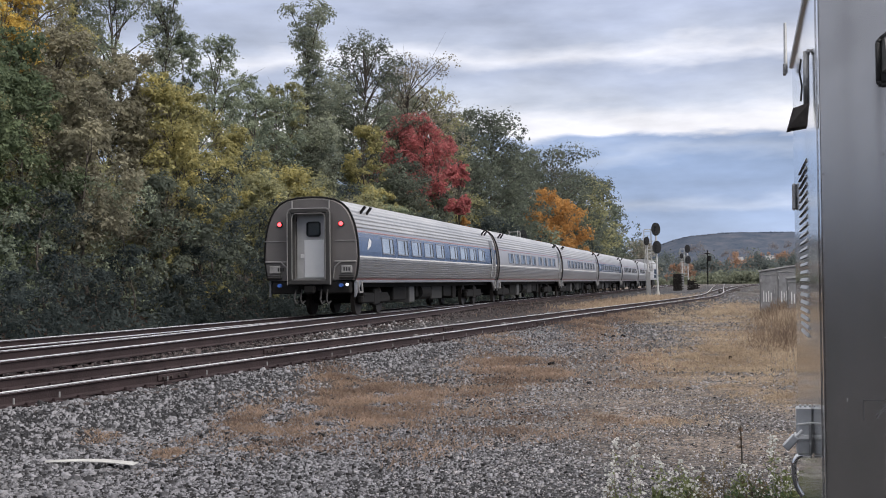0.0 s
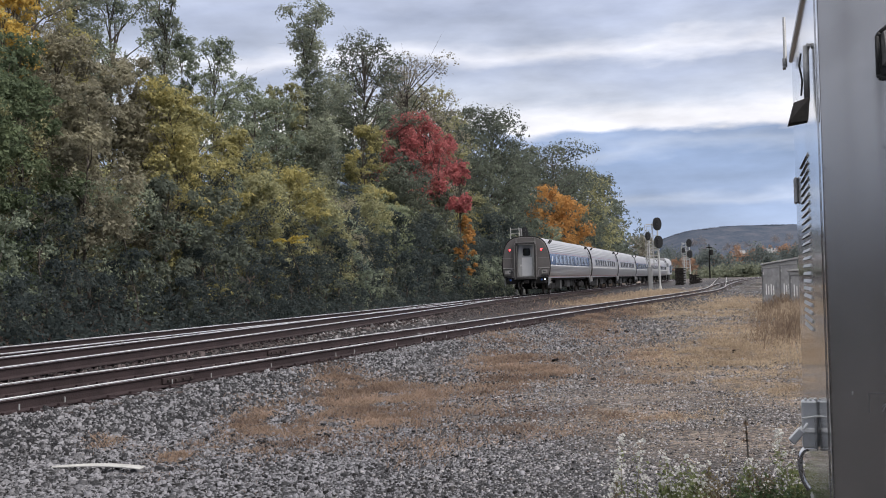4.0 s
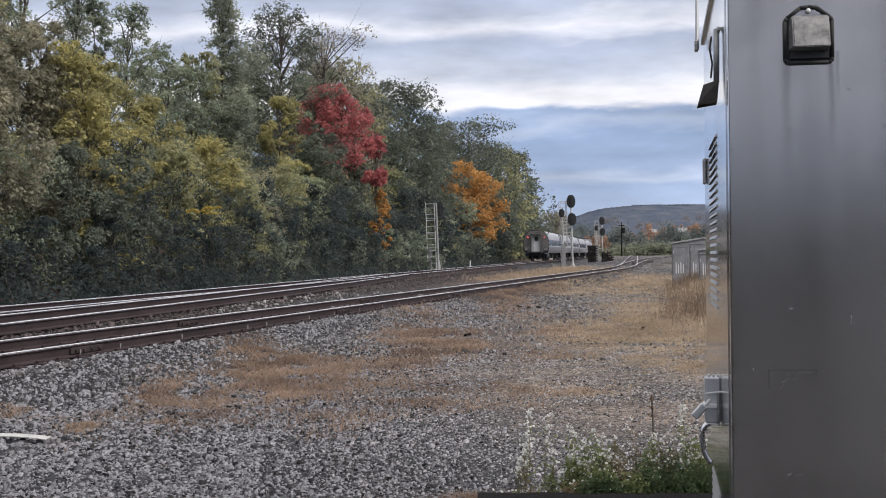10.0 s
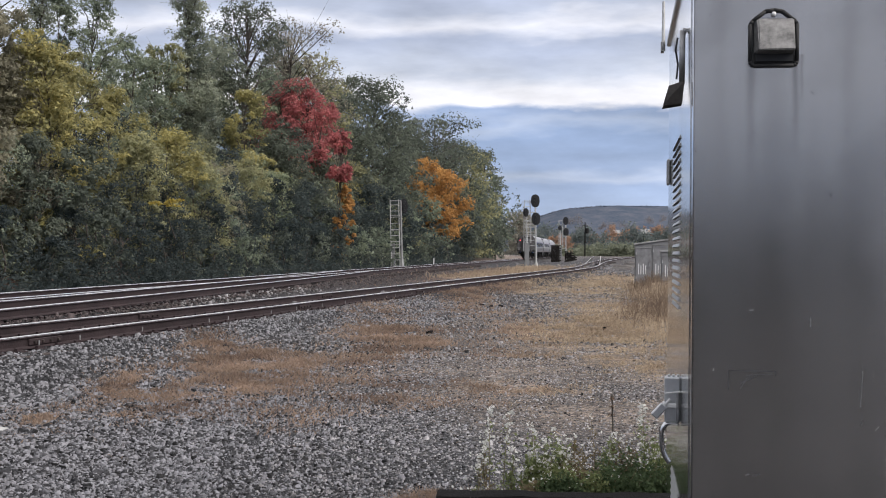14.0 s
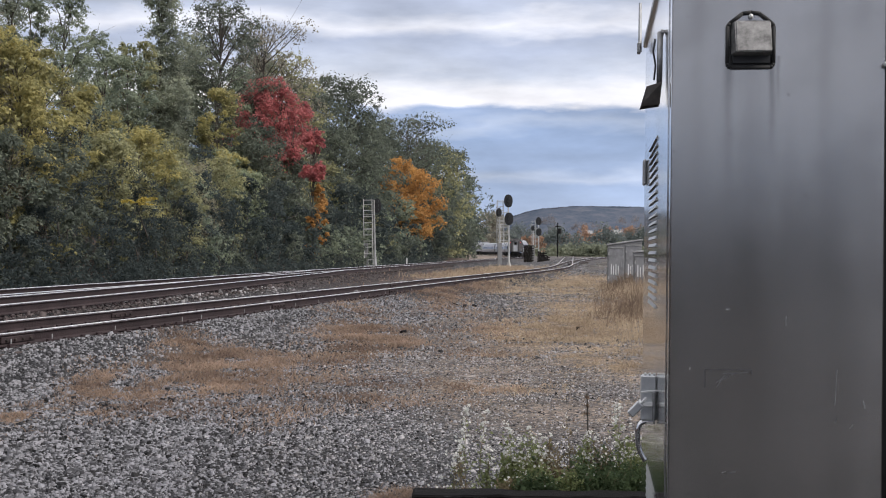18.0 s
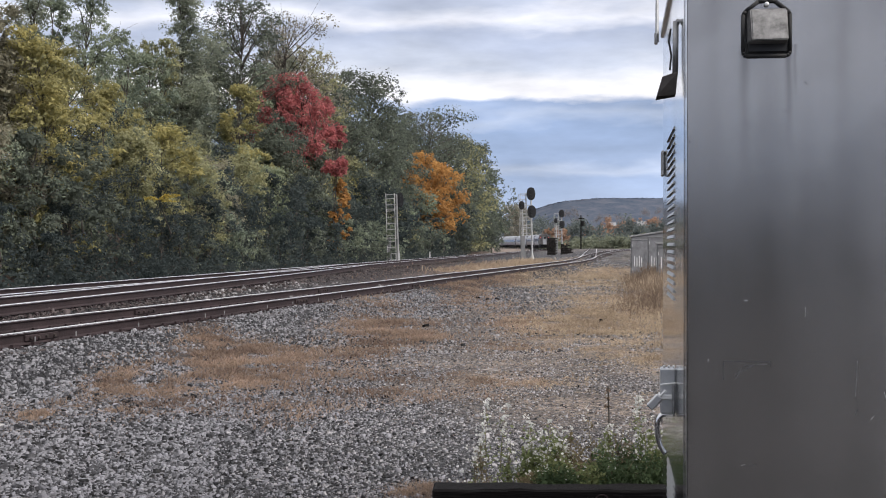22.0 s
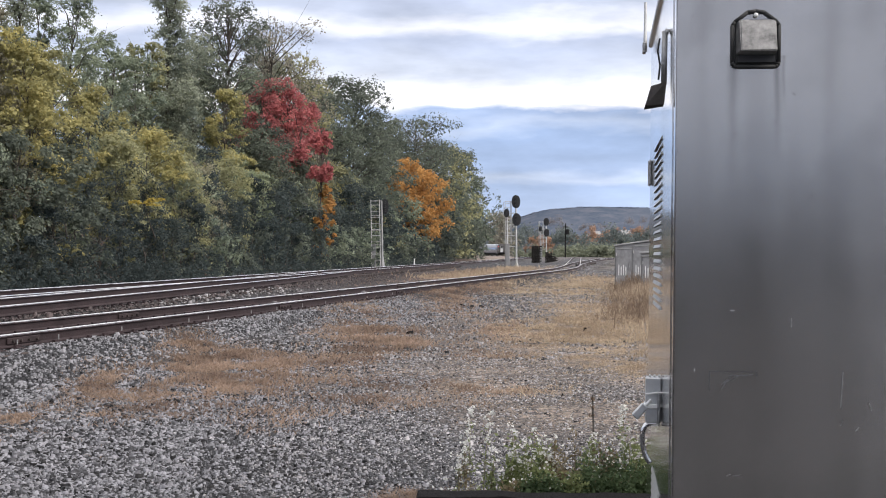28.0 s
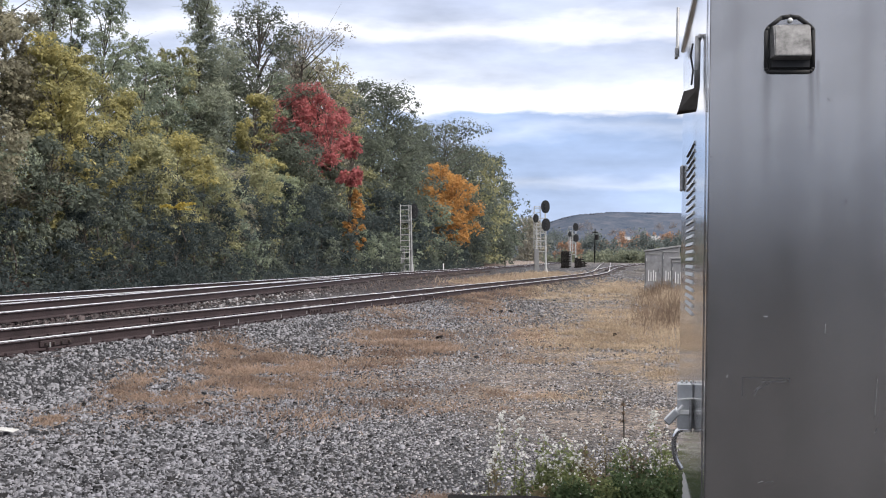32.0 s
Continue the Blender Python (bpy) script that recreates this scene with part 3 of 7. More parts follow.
def railway_track(fx, y0, y1, z, label, top, tie_from, tie_to, half=1.3, proud=0.0):
    t = thing("railway_track", Matrix(), label, "railway track", "railway tracks", "structure")
    for off in (-0.754, 0.754):
        line = line_points(fx, y0, y1, z, off)
        r = link_mesh("rail", *sweep(RAIL_SIDE, line), M["rail_side"], t)
        link_mesh("rail_head", *sweep(RAIL_TOP, line), top, r, "worn bright rail head")
    bm = boxed(-half, half, -0.115, 0.115, -0.17, 0.0, 0.012)
    tie = bpy.data.meshes.new("sleeper")
    bm.to_mesh(tie)
    bm.free()
    tie.materials.append(M["tie"])
    bm = bmesh.new()
    for off in (-0.754, 0.754):
        box(bm, off - 0.19, off + 0.19, -0.09, 0.09, 0.0, 0.02)
        for sx in (-0.1, 0.1):
            box(bm, off + sx - 0.02, off + sx + 0.02, -0.07, 0.07, 0.02, 0.055)
    plate = bpy.data.meshes.new("tie_plate")
    bm.to_mesh(plate)
    bm.free()
    plate.materials.append(M["rail_side"])
    y, k = tie_from, 0
    while y < tie_to:
        h = math.atan((fx(y + 0.1) - fx(y - 0.1)) / 0.2)
        ob = new("sleeper", tie)
        ob.parent = t
        ob.matrix_basis = Matrix.Translation((fx(y), y, z - 0.2 + proud + climb(fx, y))) @ Matrix.Rotation(-h + random.uniform(-0.015, 0.015), 4, "Z")
        if y < 45:
            p = new("tie_plate", plate)
            p.parent = ob
        y += 0.54 * math.cos(h)
    return t


railway_track(main_x, -60, BEND_Y, ZM, "main railway track on brown ballast", M["rail_top"], 8, 120, 1.3, -0.03)
railway_track(loop_x, -60, 66.5, ZM, "diverging railway track joining the main track", M["rail_top"], 4, 60, 1.1, -0.05)
railway_track(siding_x, -60, 300, ZA, "worn siding track beside the gravel yard", M["rail_dull"], 2, 150)


def far_bend():
    t = thing("railway_track", Matrix(), "far main track bending out of sight behind the wood", "railway track", "railway tracks", "structure")
    line = [(*main_line(BEND_Y + 6 * k)[:2], ZM, main_line(BEND_Y + 6 * k)[2]) for k in range(45)]
    for off in (-0.754, 0.754):
        ln = [(x + off * math.cos(h), y - off * math.sin(h), z, h) for x, y, z, h in line]
        r = link_mesh("rail", *sweep(RAIL_SIDE, ln), M["rail_side"], t)
        link_mesh("rail_head", *sweep(RAIL_TOP, ln), M["rail_top"], r)


far_bend()


def spur_x(y):
    return siding_x(120) + 0.115 * (y - 120) + 0.00037 * (y - 120) ** 2


railway_track(spur_x, 120, 330, ZA, "rusty spur track leading across the far yard", M["rail_dull"], 121, 175)


def joint_bar(x, y, z, h, side):
    """Bolted bars at a rail joint."""
    m = Matrix.Translation((x, y, z)) @ Matrix.Rotation(-h, 4, "Z")
    t = thing("rail_joint", m, "rusty bolted joint bar on a siding rail", "rail joint", "rail joints")
    for s in (-1, 1):
        b = part("joint_bar", boxed(min(s * 0.014, s * 0.045), max(s * 0.014, s * 0.045), -0.45, 0.45, -0.14, -0.05, 0.008), M["rail_side"], t)
        for k in range(4):
            yy = -0.33 + 0.22 * k
            part("bolt", rod(bmesh.new(), (s * 0.045, yy, -0.095), (s * 0.075, yy, -0.095), 0.022, 0.022, 6), M["tie"], b)


for k in range(9):
    for off, shift in ((-0.754, 0.0), (0.754, 5.0)):
        y = 13.2 + shift + 11.6 * k
        h = math.atan(0.19)
        joint_bar(siding_x(y) + off * math.cos(h), y - off * math.sin(h), ZA, h, off)


M["galv_clip"] = material("galv_clip", (0.25, 0.25, 0.25), 0.7, 0.2, 0.3, 8)


def bond_marks():
    """Pale wire clips on the web of the near siding rail."""
    t = thing("bond_wire", Matrix(), "pale bond wire clips on a siding rail", "rail fitting")
    rng = random.Random(8)
    for k in range(26):
        y = 12 + 1.9 * k + rng.uniform(-0.6, 0.6)
        h = math.atan(0.19)
        x = siding_x(y) + 0.754 * math.cos(h) + 0.075
        part("clip", boxed(x - 0.006, x + 0.004, y - 0.014 - 0.143, y + 0.014 - 0.143, ZA - 0.15, ZA - 0.08), M["galv_clip"], t)


bond_marks()


# ---- the instrument house beside the camera ----
HOUSE = Matrix.Translation((0.835, 4.8, 0.0)) @ Matrix.Rotation(radians(-6.9), 4, "Z")  # x along the end wall, y along the side wall


def louver_rows(t, y0, y1, z0, z1, pitch):
    z = z1 - pitch
    bm = bmesh.new()
    a = [bm.verts.new(c) for c in ((-0.0005, y0, 0.0), (-0.0005, y0, 0.017), (-0.008, y0 + 0.03, 0.002), (-0.0005, y1, 0.0), (-0.0005, y1, 0.017), (-0.008, y1 - 0.03, 0.002))]
    # the underside is coloured black to stand for the shaded slot
    for f in ((1, 0, 2), (3, 4, 5), (1, 2, 5, 4), (2, 0, 3, 5), (0, 1, 4, 3)):
        bm.faces.new([a[i] for i in f]).material_index = 1 if f == (2, 0, 3, 5) else 0
    bmesh.ops.recalc_face_normals(bm, faces=bm.faces)
    me = bpy.data.meshes.new("louver")
    bm.to_mesh(me)
    bm.free()
    me.materials.append(M["alu"])
    me.materials.append(M["black"])
    while z > z0:
        ob = new("louver", me)
        ob.parent = t
        ob.location = (0, 0, z)
        z -= pitch


def bent_bar(pts, thick, wide, per=5):
    """A flat bar bent along points in the plane y = const."""
    fine = []
    for k in range(len(pts) - 1):
        p0, p1, p2, p3 = (Vector(pts[max(0, min(len(pts) - 1, k + d))]) for d in (-1, 0, 1, 2))
        for q in range(per):
            u = q / per
            fine.append(0.5 * (2 * p1 + (p2 - p0) * u + (2 * p0 - 5 * p1 + 4 * p2 - p3) * u * u + (3 * p1 - p0 - 3 * p2 + p3) * u**3))
    fine.append(Vector(pts[-1]))
    bm, rings = bmesh.new(), []
    for k, c in enumerate(fine):
        d = (fine[min(k + 1, len(fine) - 1)] - fine[max(k - 1, 0)]).normalized()
        n = Vector((d.z, 0, -d.x))
        rings.append([bm.verts.new(c + n * thick * math.cos(a) + Vector((0, wide * math.sin(a), 0))) for a in (2 * math.pi * j / 10 for j in range(10))])
    for r0, r1 in zip(rings, rings[1:]):
        for j in range(10):
            i = (j + 1) % 10
            bm.faces.new((r0[j], r0[i], r1[i], r1[j]))
    bm.faces.new(rings[0][::-1])
    bm.faces.new(rings[-1])
    bmesh.ops.recalc_face_normals(bm, faces=bm.faces)
    return bm


def instrument_house():
    t = thing("instrument_house", HOUSE, "brushed stainless steel railway instrument house on a concrete base", "equipment shelter")
    W, D, Z0, Z1 = 1.75, 2.64, 0.12, 2.78
    part("end_wall", boxed(0.0, 0.765, 0.0, 0.05, Z0, Z1, 0.004), M["stained_steel"], t, "smudged brushed steel end wall")
    part("end_wall", boxed(0.766, W, 0.0, 0.05, 2.285, Z1, 0.004), M["stained_steel"], t)
    part("side_wall", boxed(0.0, 0.05, 0.052, D, Z0, Z1, 0.004), M["steel_mirror"], t, "polished steel side wall with louvers")
    part("side_wall", boxed(W - 0.05, W, 0.052, D, Z0, Z1, 0.004), M["steel"], t)
    part("rear_wall", boxed(0.052, W - 0.052, D - 0.05, D, Z0, Z1, 0.004), M["steel"], t)
    part("roof", boxed(-0.014, W + 0.02, -0.014, D + 0.02, Z1 + 0.002, Z1 + 0.04, 0.006), M["steel"], t)
    part("base", boxed(-0.06, W + 0.06, -0.06, D + 0.06, -0.05, Z0 - 0.002, 0.01), M["concrete"], t)
    part("corner_trim", boxed(-0.004, -0.0005, 0.002, 0.045, Z0, Z1 - 0.005, 0.001), M["steel_mirror"], t)
    part("corner_trim", boxed(-0.004, -0.0005, 0.20, 0.215, Z0, Z1 - 0.005, 0.001), M["steel_mirror"], t)
    door = part("door", boxed(0.785, W - 0.03, -0.006, 0.03, Z0 + 0.05, 2.25, 0.01), M["stained_steel"], t, "steel entrance door")
    part("door_seam", boxed(0.767, W - 0.01, 0.032, 0.05, Z0 + 0.02, 2.283), M["black"], t, "black strip in the seam round the door")
    bm = boxed(0.755, W + 0.01, -0.03, -0.001, 2.292, 2.305, 0.003)
    rod(bm, (0.755, -0.03, 2.294), (W + 0.01, -0.03, 2.294), 0.008)
    part("drip_rail", bm, M["alu"], t, "bright drip rail over the door")
    bm = bmesh.new()
    tube(bm, [(1.0, -0.012, 0.98), (1.0, -0.06, 0.98), (1.0, -0.06, 0.84), (1.0, -0.012, 0.84)], 0.012)
    part("door_handle", bm, M["steel_dark"], door)
    # vent with its rubber frame on the end wall
    cx, z0, z1, w = 0.282, 2.29, 2.44, 0.083
    outline = [(-w + 0.012, z0 - 0.001), (w - 0.012, z0 - 0.001), (w - 0.003, z0 + 0.004), (w, z0 + 0.014), (w, z1), (w - 0.008, z1 + 0.012), (0.03, 2.487), (0.0, 2.491), (-0.03, 2.487), (-w + 0.008, z1 + 0.012), (-w, z1), (-w, z0 + 0.014), (-w + 0.003, z0 + 0.004)]
    pts = [(cx + a, -0.008, b) for a, b in outline]
    vent = part("vent_gasket", tube(bmesh.new(), pts + pts[:1], 0.0068, 8), M["rubber"], t, "black rubber vent gasket", True)
    bm = bmesh.new()
    prof = [(-0.002, z1 + 0.022), (-0.02, z1 + 0.016), (-0.07, z0 + 0.048), (-0.002, z0 + 0.04)]
    n = len(prof)
    for sx in (-1, 1):
        for k, (yy, zz) in enumerate(prof):
            inset = 0.012 if yy > -0.01 else 0.026 if sx < 0 else 0.012
            bm.verts.new((cx + sx * (w - inset), yy, zz))
    bm.verts.ensure_lookup_table()
    for k in range(n):
        j = (k + 1) % n
        bm.faces.new([bm.verts[i] for i in (k, j, n + j, n + k)])
    bm.faces.new([bm.verts[i] for i in range(n)][::-1])
    bm.faces.new([bm.verts[i] for i in range(n, 2 * n)])
    bmesh.ops.recalc_face_normals(bm, faces=bm.faces)
    bmesh.ops.bevel(bm, geom=list(bm.edges), offset=0.004, segments=2, affect="EDGES")
    part("vent_hood", bm, M["vent_hood"], vent, "dull painted metal vent hood")
    part("vent_opening", boxed(cx - w + 0.016, cx + w - 0.012, -0.012, -0.001, z0 + 0.012, z0 + 0.05, 0.003), M["black"], vent)
    part("vent_plate", boxed(cx - w + 0.008, cx + w - 0.008, -0.004, -0.0005, z0 + 0.006, z1 + 0.016, 0.002), M["rubber"], vent)
    bm = bmesh.new()
    bmesh.ops.create_uvsphere(bm, u_segments=10, v_segments=6, radius=0.009, matrix=Matrix.Translation((cx, -0.01, 2.476)))
    part("vent_screw", bm, M["white_paint"], vent, "", True)
    # traces of a removed label, scratches and rivets
    for a in ((0.128, 0.30, 1.1765, 1.1797), (0.128, 0.1315, 1.11, 1.176), (0.2955, 0.30, 1.16, 1.176)):
        part("label_mark", boxed(a[0], a[1], -0.0012, -0.0004, a[2], a[3]), M["smudge"], t, "dark outline of a removed label")
    for x, z, l, tilt in ((0.21, 1.40, 0.016, 85), (0.20, 0.80, 0.018, 70), (0.60, 1.12, 0.13, 3), (0.075, 1.18, 0.012, 5), (0.70, 1.06, 0.03, -15), (0.42, 1.36, 0.035, 2), (0.655, 0.98, 0.02, 40)):
        m = Matrix.Translation((x, -0.0008, z)) @ Matrix.Rotation(radians(tilt), 4, "Y")
        part("scratch", boxed(-0.001, 0.001, -0.0004, 0.0002, -l / 2, l / 2, 0, m), M["scratch"], t)
    for x, z, l, tilt in ((0.19, 1.145, 0.05, 50), (0.21, 1.15, 0.06, 62), (0.24, 1.165, 0.09, 86), (0.18, 1.125, 0.03, 30), (0.23, 0.80, 0.03, 80), (0.60, 1.0, 0.02, 20)):
        m = Matrix.Translation((x, -0.0008, z)) @ Matrix.Rotation(radians(tilt), 4, "Y")
        part("scuff", boxed(-0.0014, 0.0014, -0.0003, 0.0002, -l / 2, l / 2, 0, m), M["scuff"], t, "faint pale scuff")
    for x, z in ((0.64, 1.16), (0.09, 2.28), (0.58, 2.22), (0.52, 2.07)):
        bm = bmesh.new()
        bmesh.ops.create_uvsphere(bm, u_segments=8, v_segments=5, radius=0.0025, matrix=Matrix.Translation((x, -0.001, z)))
        part("rivet", bm, M["smudge"], t)
    # side wall: louvers, latch, handle, lamp
    louver_rows(t, 1.1, 1.9, 1.32, 2.16, 0.0352)
    louver_rows(t, 1.1, 1.9, 0.16, 0.54, 0.0352)
    part("hinge_box", boxed(-0.018, -0.0006, 2.34, 2.46, 1.98, 2.12, 0.006), M["steel_dark"], t)
    latch = part("latch", boxed(-0.068, -0.0006, 0.95, 1.03, 0.86, 1.06, 0.006), M["alu"], t, "aluminium latch box")
    part("latch_bar", boxed(-0.075, -0.001, 0.93, 1.05, 0.925, 0.945, 0.004), M["white_paint"], latch)
    part("latch_wire", tube(bmesh.new(), [(-0.07, 0.92, 0.99), (-0.035, 0.93, 0.994), (-0.001, 0.94, 0.996)], 0.004), M["white_paint"], latch)
    part("bolt", rod(bmesh.new(), (-0.012, 0.925, 0.86), (-0.012, 0.925, 0.99), 0.007), M["steel_dark"], latch)
    part("padlock", boxed(-0.018, 0.018, -0.012, 0.012, -0.07, 0.0, 0.005, Matrix.Translation((-0.07, 0.93, 0.94)) @ Matrix.Rotation(radians(42), 4, "Y")), M["alu"], latch, "hanging padlock")
    part("shackle", rod(bmesh.new(), (-0.045, 0.93, 0.965), (-0.1, 0.93, 0.905), 0.0065), M["white_paint"], latch)
    pts = [(-0.004, 0.98, 0.855), (-0.055, 0.98, 0.853), (-0.078, 0.98, 0.825), (-0.08, 0.98, 0.77), (-0.068, 0.98, 0.72), (-0.045, 0.98, 0.68)]
    part("door_handle", bent_bar(pts, 0.012, 0.02), M["steel_mirror"], t, "curved aluminium pull handle", True)
    for k in range(3):
        bm = bmesh.new()
        bmesh.ops.create_uvsphere(bm, u_segments=8, v_segments=5, radius=0.007, matrix=Matrix.Translation((-0.01 - 0.02 * k, 0.96, 1.067)))
        part("rivet", bm, M["white_paint"], latch)
    lamp = part("lamp_conduit", tube(bmesh.new(), [(-0.001, 0.57, 2.515), (-0.018, 0.57, 2.52), (-0.02, 0.57, 2.30)], 0.012, 8), M["steel_dark"], t, "dark lamp conduit", True)
    part("lamp_cable", tube(bmesh.new(), [(-0.038, 0.57, 2.49), (-0.046, 0.57, 2.44), (-0.036, 0.57, 2.38), (-0.042, 0.57, 2.32)], 0.004), M["black"], lamp)
    bm = bmesh.new()
    vs = [bm.verts.new(c) for c in ((-0.012, 0.50, 2.305), (-0.012, 0.64, 2.305), (-0.075, 0.50, 2.285), (-0.075, 0.64, 2.285), (-0.098, 0.50, 2.205), (-0.098, 0.64, 2.205), (-0.02, 0.52, 2.215), (-0.02, 0.62, 2.215))]
    for f in ((0, 1, 3, 2), (2, 3, 5, 4), (0, 2, 4, 6), (1, 7, 5, 3), (0, 6, 7, 1)):
        bm.faces.new([vs[i] for i in f])
    bmesh.ops.solidify(bm, geom=list(bm.faces), thickness=0.003)
    part("lamp_hood", bm, M["lamp_hood"], lamp, "dark sheet metal lamp hood")
    part("lightning_rod", rod(bmesh.new(), (-0.035, 2.6, 2.75), (-0.035, 2.6, 3.03), 0.011, 0.008), M["galv"], t)
    part("rod_clamp", boxed(-0.05, -0.031, 2.57, 2.63, 2.74, 2.80, 0.004), M["steel_dark"], t)
    return t


M["steel_mirror"] = material("steel_mirror", (0.62, 0.62, 0.625), 0.06, 0.97, 0.06, 1.5, 0, 60, stretch=(1, 1, 0.2))
M["vent_hood"] = material("vent_hood", (0.155, 0.152, 0.148), 0.5, 0.25, 0.55, 22, 0.004, 70, tint=(0.25, 0.245, 0.24))
M["case_door"] = material("case_door", (0.22, 0.22, 0.225), 0.55, 0.3, 0.3, 5, 0.01, 40)
M["lamp_hood"] = material("lamp_hood", (0.20, 0.18, 0.165), 0.5, 0.3, 0.4, 9)
M["smudge"] = material("smudge", (0.05, 0.05, 0.055), 0.7, 0.2, 0.3, 20)
M["scuff"] = material("scuff", (0.135, 0.135, 0.14), 0.4, 0.7, 0.3, 20)
M["scratch"] = material("scratch", (0.22, 0.22, 0.225), 0.45, 0.5, 0.2, 20)


def stained_steel():
    """Rolled steel sheet with broad soft bands and water stains run down from the vent."""
    m = material("stained_steel", (0.405, 0.392, 0.38), 0.2, 0.95, 0.1, 2.2, 0, 9, stretch=(1, 1, 0.12))
    nt = m.node_tree
    N, L = nt.nodes.new, nt.links.new
    b = nt.nodes["Principled BSDF"]
    tc, sep = N("ShaderNodeTexCoord"), N("ShaderNodeSeparateXYZ")
    wob = N("ShaderNodeTexNoise")
    wob.inputs["Scale"].default_value = 5.0
    L(tc.outputs["Object"], wob.inputs["Vector"])
    L(tc.outputs["Object"], sep.inputs[0])

    def calc(op, a, c=0.0, e=0.0):
        n = N("ShaderNodeMath")
        n.operation = op
        for k, v in enumerate((a, c, e)):
            if isinstance(v, float):
                n.inputs[k].default_value = v
            else:
                L(v, n.inputs[k])
        return n.outputs[0]

    x = calc("MULTIPLY_ADD", wob.outputs[0], 0.02, sep.outputs[0])
    total = None
    for x0, w, z_low, amount in ((0.213, 0.016, 1.85, 0.30), (0.372, 0.011, 1.95, 0.40), (0.395, 0.006, 2.12, 0.25), (0.30, 0.05, 1.5, 0.12), (0.56, 0.03, 1.2, 0.10), (0.10, 0.04, 0.9, 0.10)):
        u = calc("DIVIDE", calc("SUBTRACT", x, x0), w)
        g = calc("EXPONENT", calc("MULTIPLY", calc("MULTIPLY", u, u), -1.0))
        r = N("ShaderNodeMapRange")
        L(sep.outputs[2], r.inputs["Value"])
        r.inputs["From Min"].default_value, r.inputs["From Max"].default_value = z_low, 2.3
        below = calc("LESS_THAN", sep.outputs[2], 2.33 if w < 0.02 else 9.0)
        s = calc("MULTIPLY", calc("MULTIPLY", g, r.outputs[0]), calc("MULTIPLY", below, amount))
        total = s if total is None else calc("ADD", total, s)
    # small dark specks of grime
    speck = N("ShaderNodeTexNoise")
    speck.inputs["Scale"].default_value, speck.inputs["Detail"].default_value = 30.0, 2.0
    L(tc.outputs["Object"], speck.inputs["Vector"])
    sm = N("ShaderNodeMapRange")
    L(speck.outputs[0], sm.inputs["Value"])
    sm.inputs["From Min"].default_value, sm.inputs["From Max"].default_value = 0.70, 0.76
    sm.inputs["To Max"].default_value = 0.35
    cloud = N("ShaderNodeTexNoise")
    cloud.inputs["Scale"].default_value, cloud.inputs["Detail"].default_value = 3.5, 5.0
    L(tc.outputs["Object"], cloud.inputs["Vector"])
    cm = N("ShaderNodeMapRange")
    L(cloud.outputs[0], cm.inputs["Value"])
    cm.inputs["From Min"].default_value, cm.inputs["From Max"].default_value = 0.45, 0.75
    cm.inputs["To Max"].default_value = 0.16
    total = calc("ADD", calc("ADD", total, sm.outputs[0]), cm.outputs[0])
    old = b.inputs["Base Color"].links[0].from_socket
    mix = N("ShaderNodeVectorMath")
    mix.operation = "SCALE"
    L(old, mix.inputs[0])
    L(calc("SUBTRACT", 1.0, total), mix.inputs["Scale"])
    L(mix.outputs[0], b.inputs["Base Color"])
    return m


M["stained_steel"] = stained_steel()
instrument_house()


# ---- signals ----
def signal_head(parent, x, z, w, h, y=-0.12):
    """A black oval background with lens hoods."""
    bm = bmesh.new()
    n = 24
    ring = [(math.copysign(abs(math.cos(a)) ** 0.8, math.cos(a)) * w / 2, math.sin(a) * h / 2) for a in (2 * math.pi * k / n for k in range(n))]
    f = [bm.verts.new((x + a, y, z + b)) for a, b in ring]
    r = [bm.verts.new((x + a, y + 0.04, z + b)) for a, b in ring]
    bm.faces.new(f)
    bm.faces.new(r[::-1])
    for k in range(n):
        bm.faces.new((f[k], r[k], r[(k + 1) % n], f[(k + 1) % n]))
    bmesh.ops.recalc_face_normals(bm, faces=bm.faces)
    head = part("signal_head", bm, M["black"], parent, "black oval signal head")
    part("head_case", boxed(x - 0.16, x + 0.16, y + 0.042, y + 0.28, z - h * 0.36, z + h * 0.36, 0.03), M["black"], head)
    for k in (-1, 0, 1):
        part("lens_hood", rod(bmesh.new(), (x, y - 0.2, z + k * h * 0.27), (x, y - 0.002, z + k * h * 0.27), 0.11, 0.12, 12), M["black"], head)
    return head


def ladder(parent, x, z0, z1, w=0.45, y=0.15, step=0.42, metal="galv"):
    lad = part("ladder_rail", rod(bmesh.new(), (x - w / 2, y, z0), (x - w / 2, y, z1), 0.035, 0.035, 6), M[metal], parent, "pale galvanised ladder")
    part("ladder_rail", rod(bmesh.new(), (x + w / 2, y, z0), (x + w / 2, y, z1), 0.035, 0.035, 6), M[metal], parent)
    z = z0 + 0.3
    while z < z1:
        part("rung", rod(bmesh.new(), (x - w / 2, y, z), (x + w / 2, y, z), 0.028, 0.028, 5), M[metal], lad)
        z += step


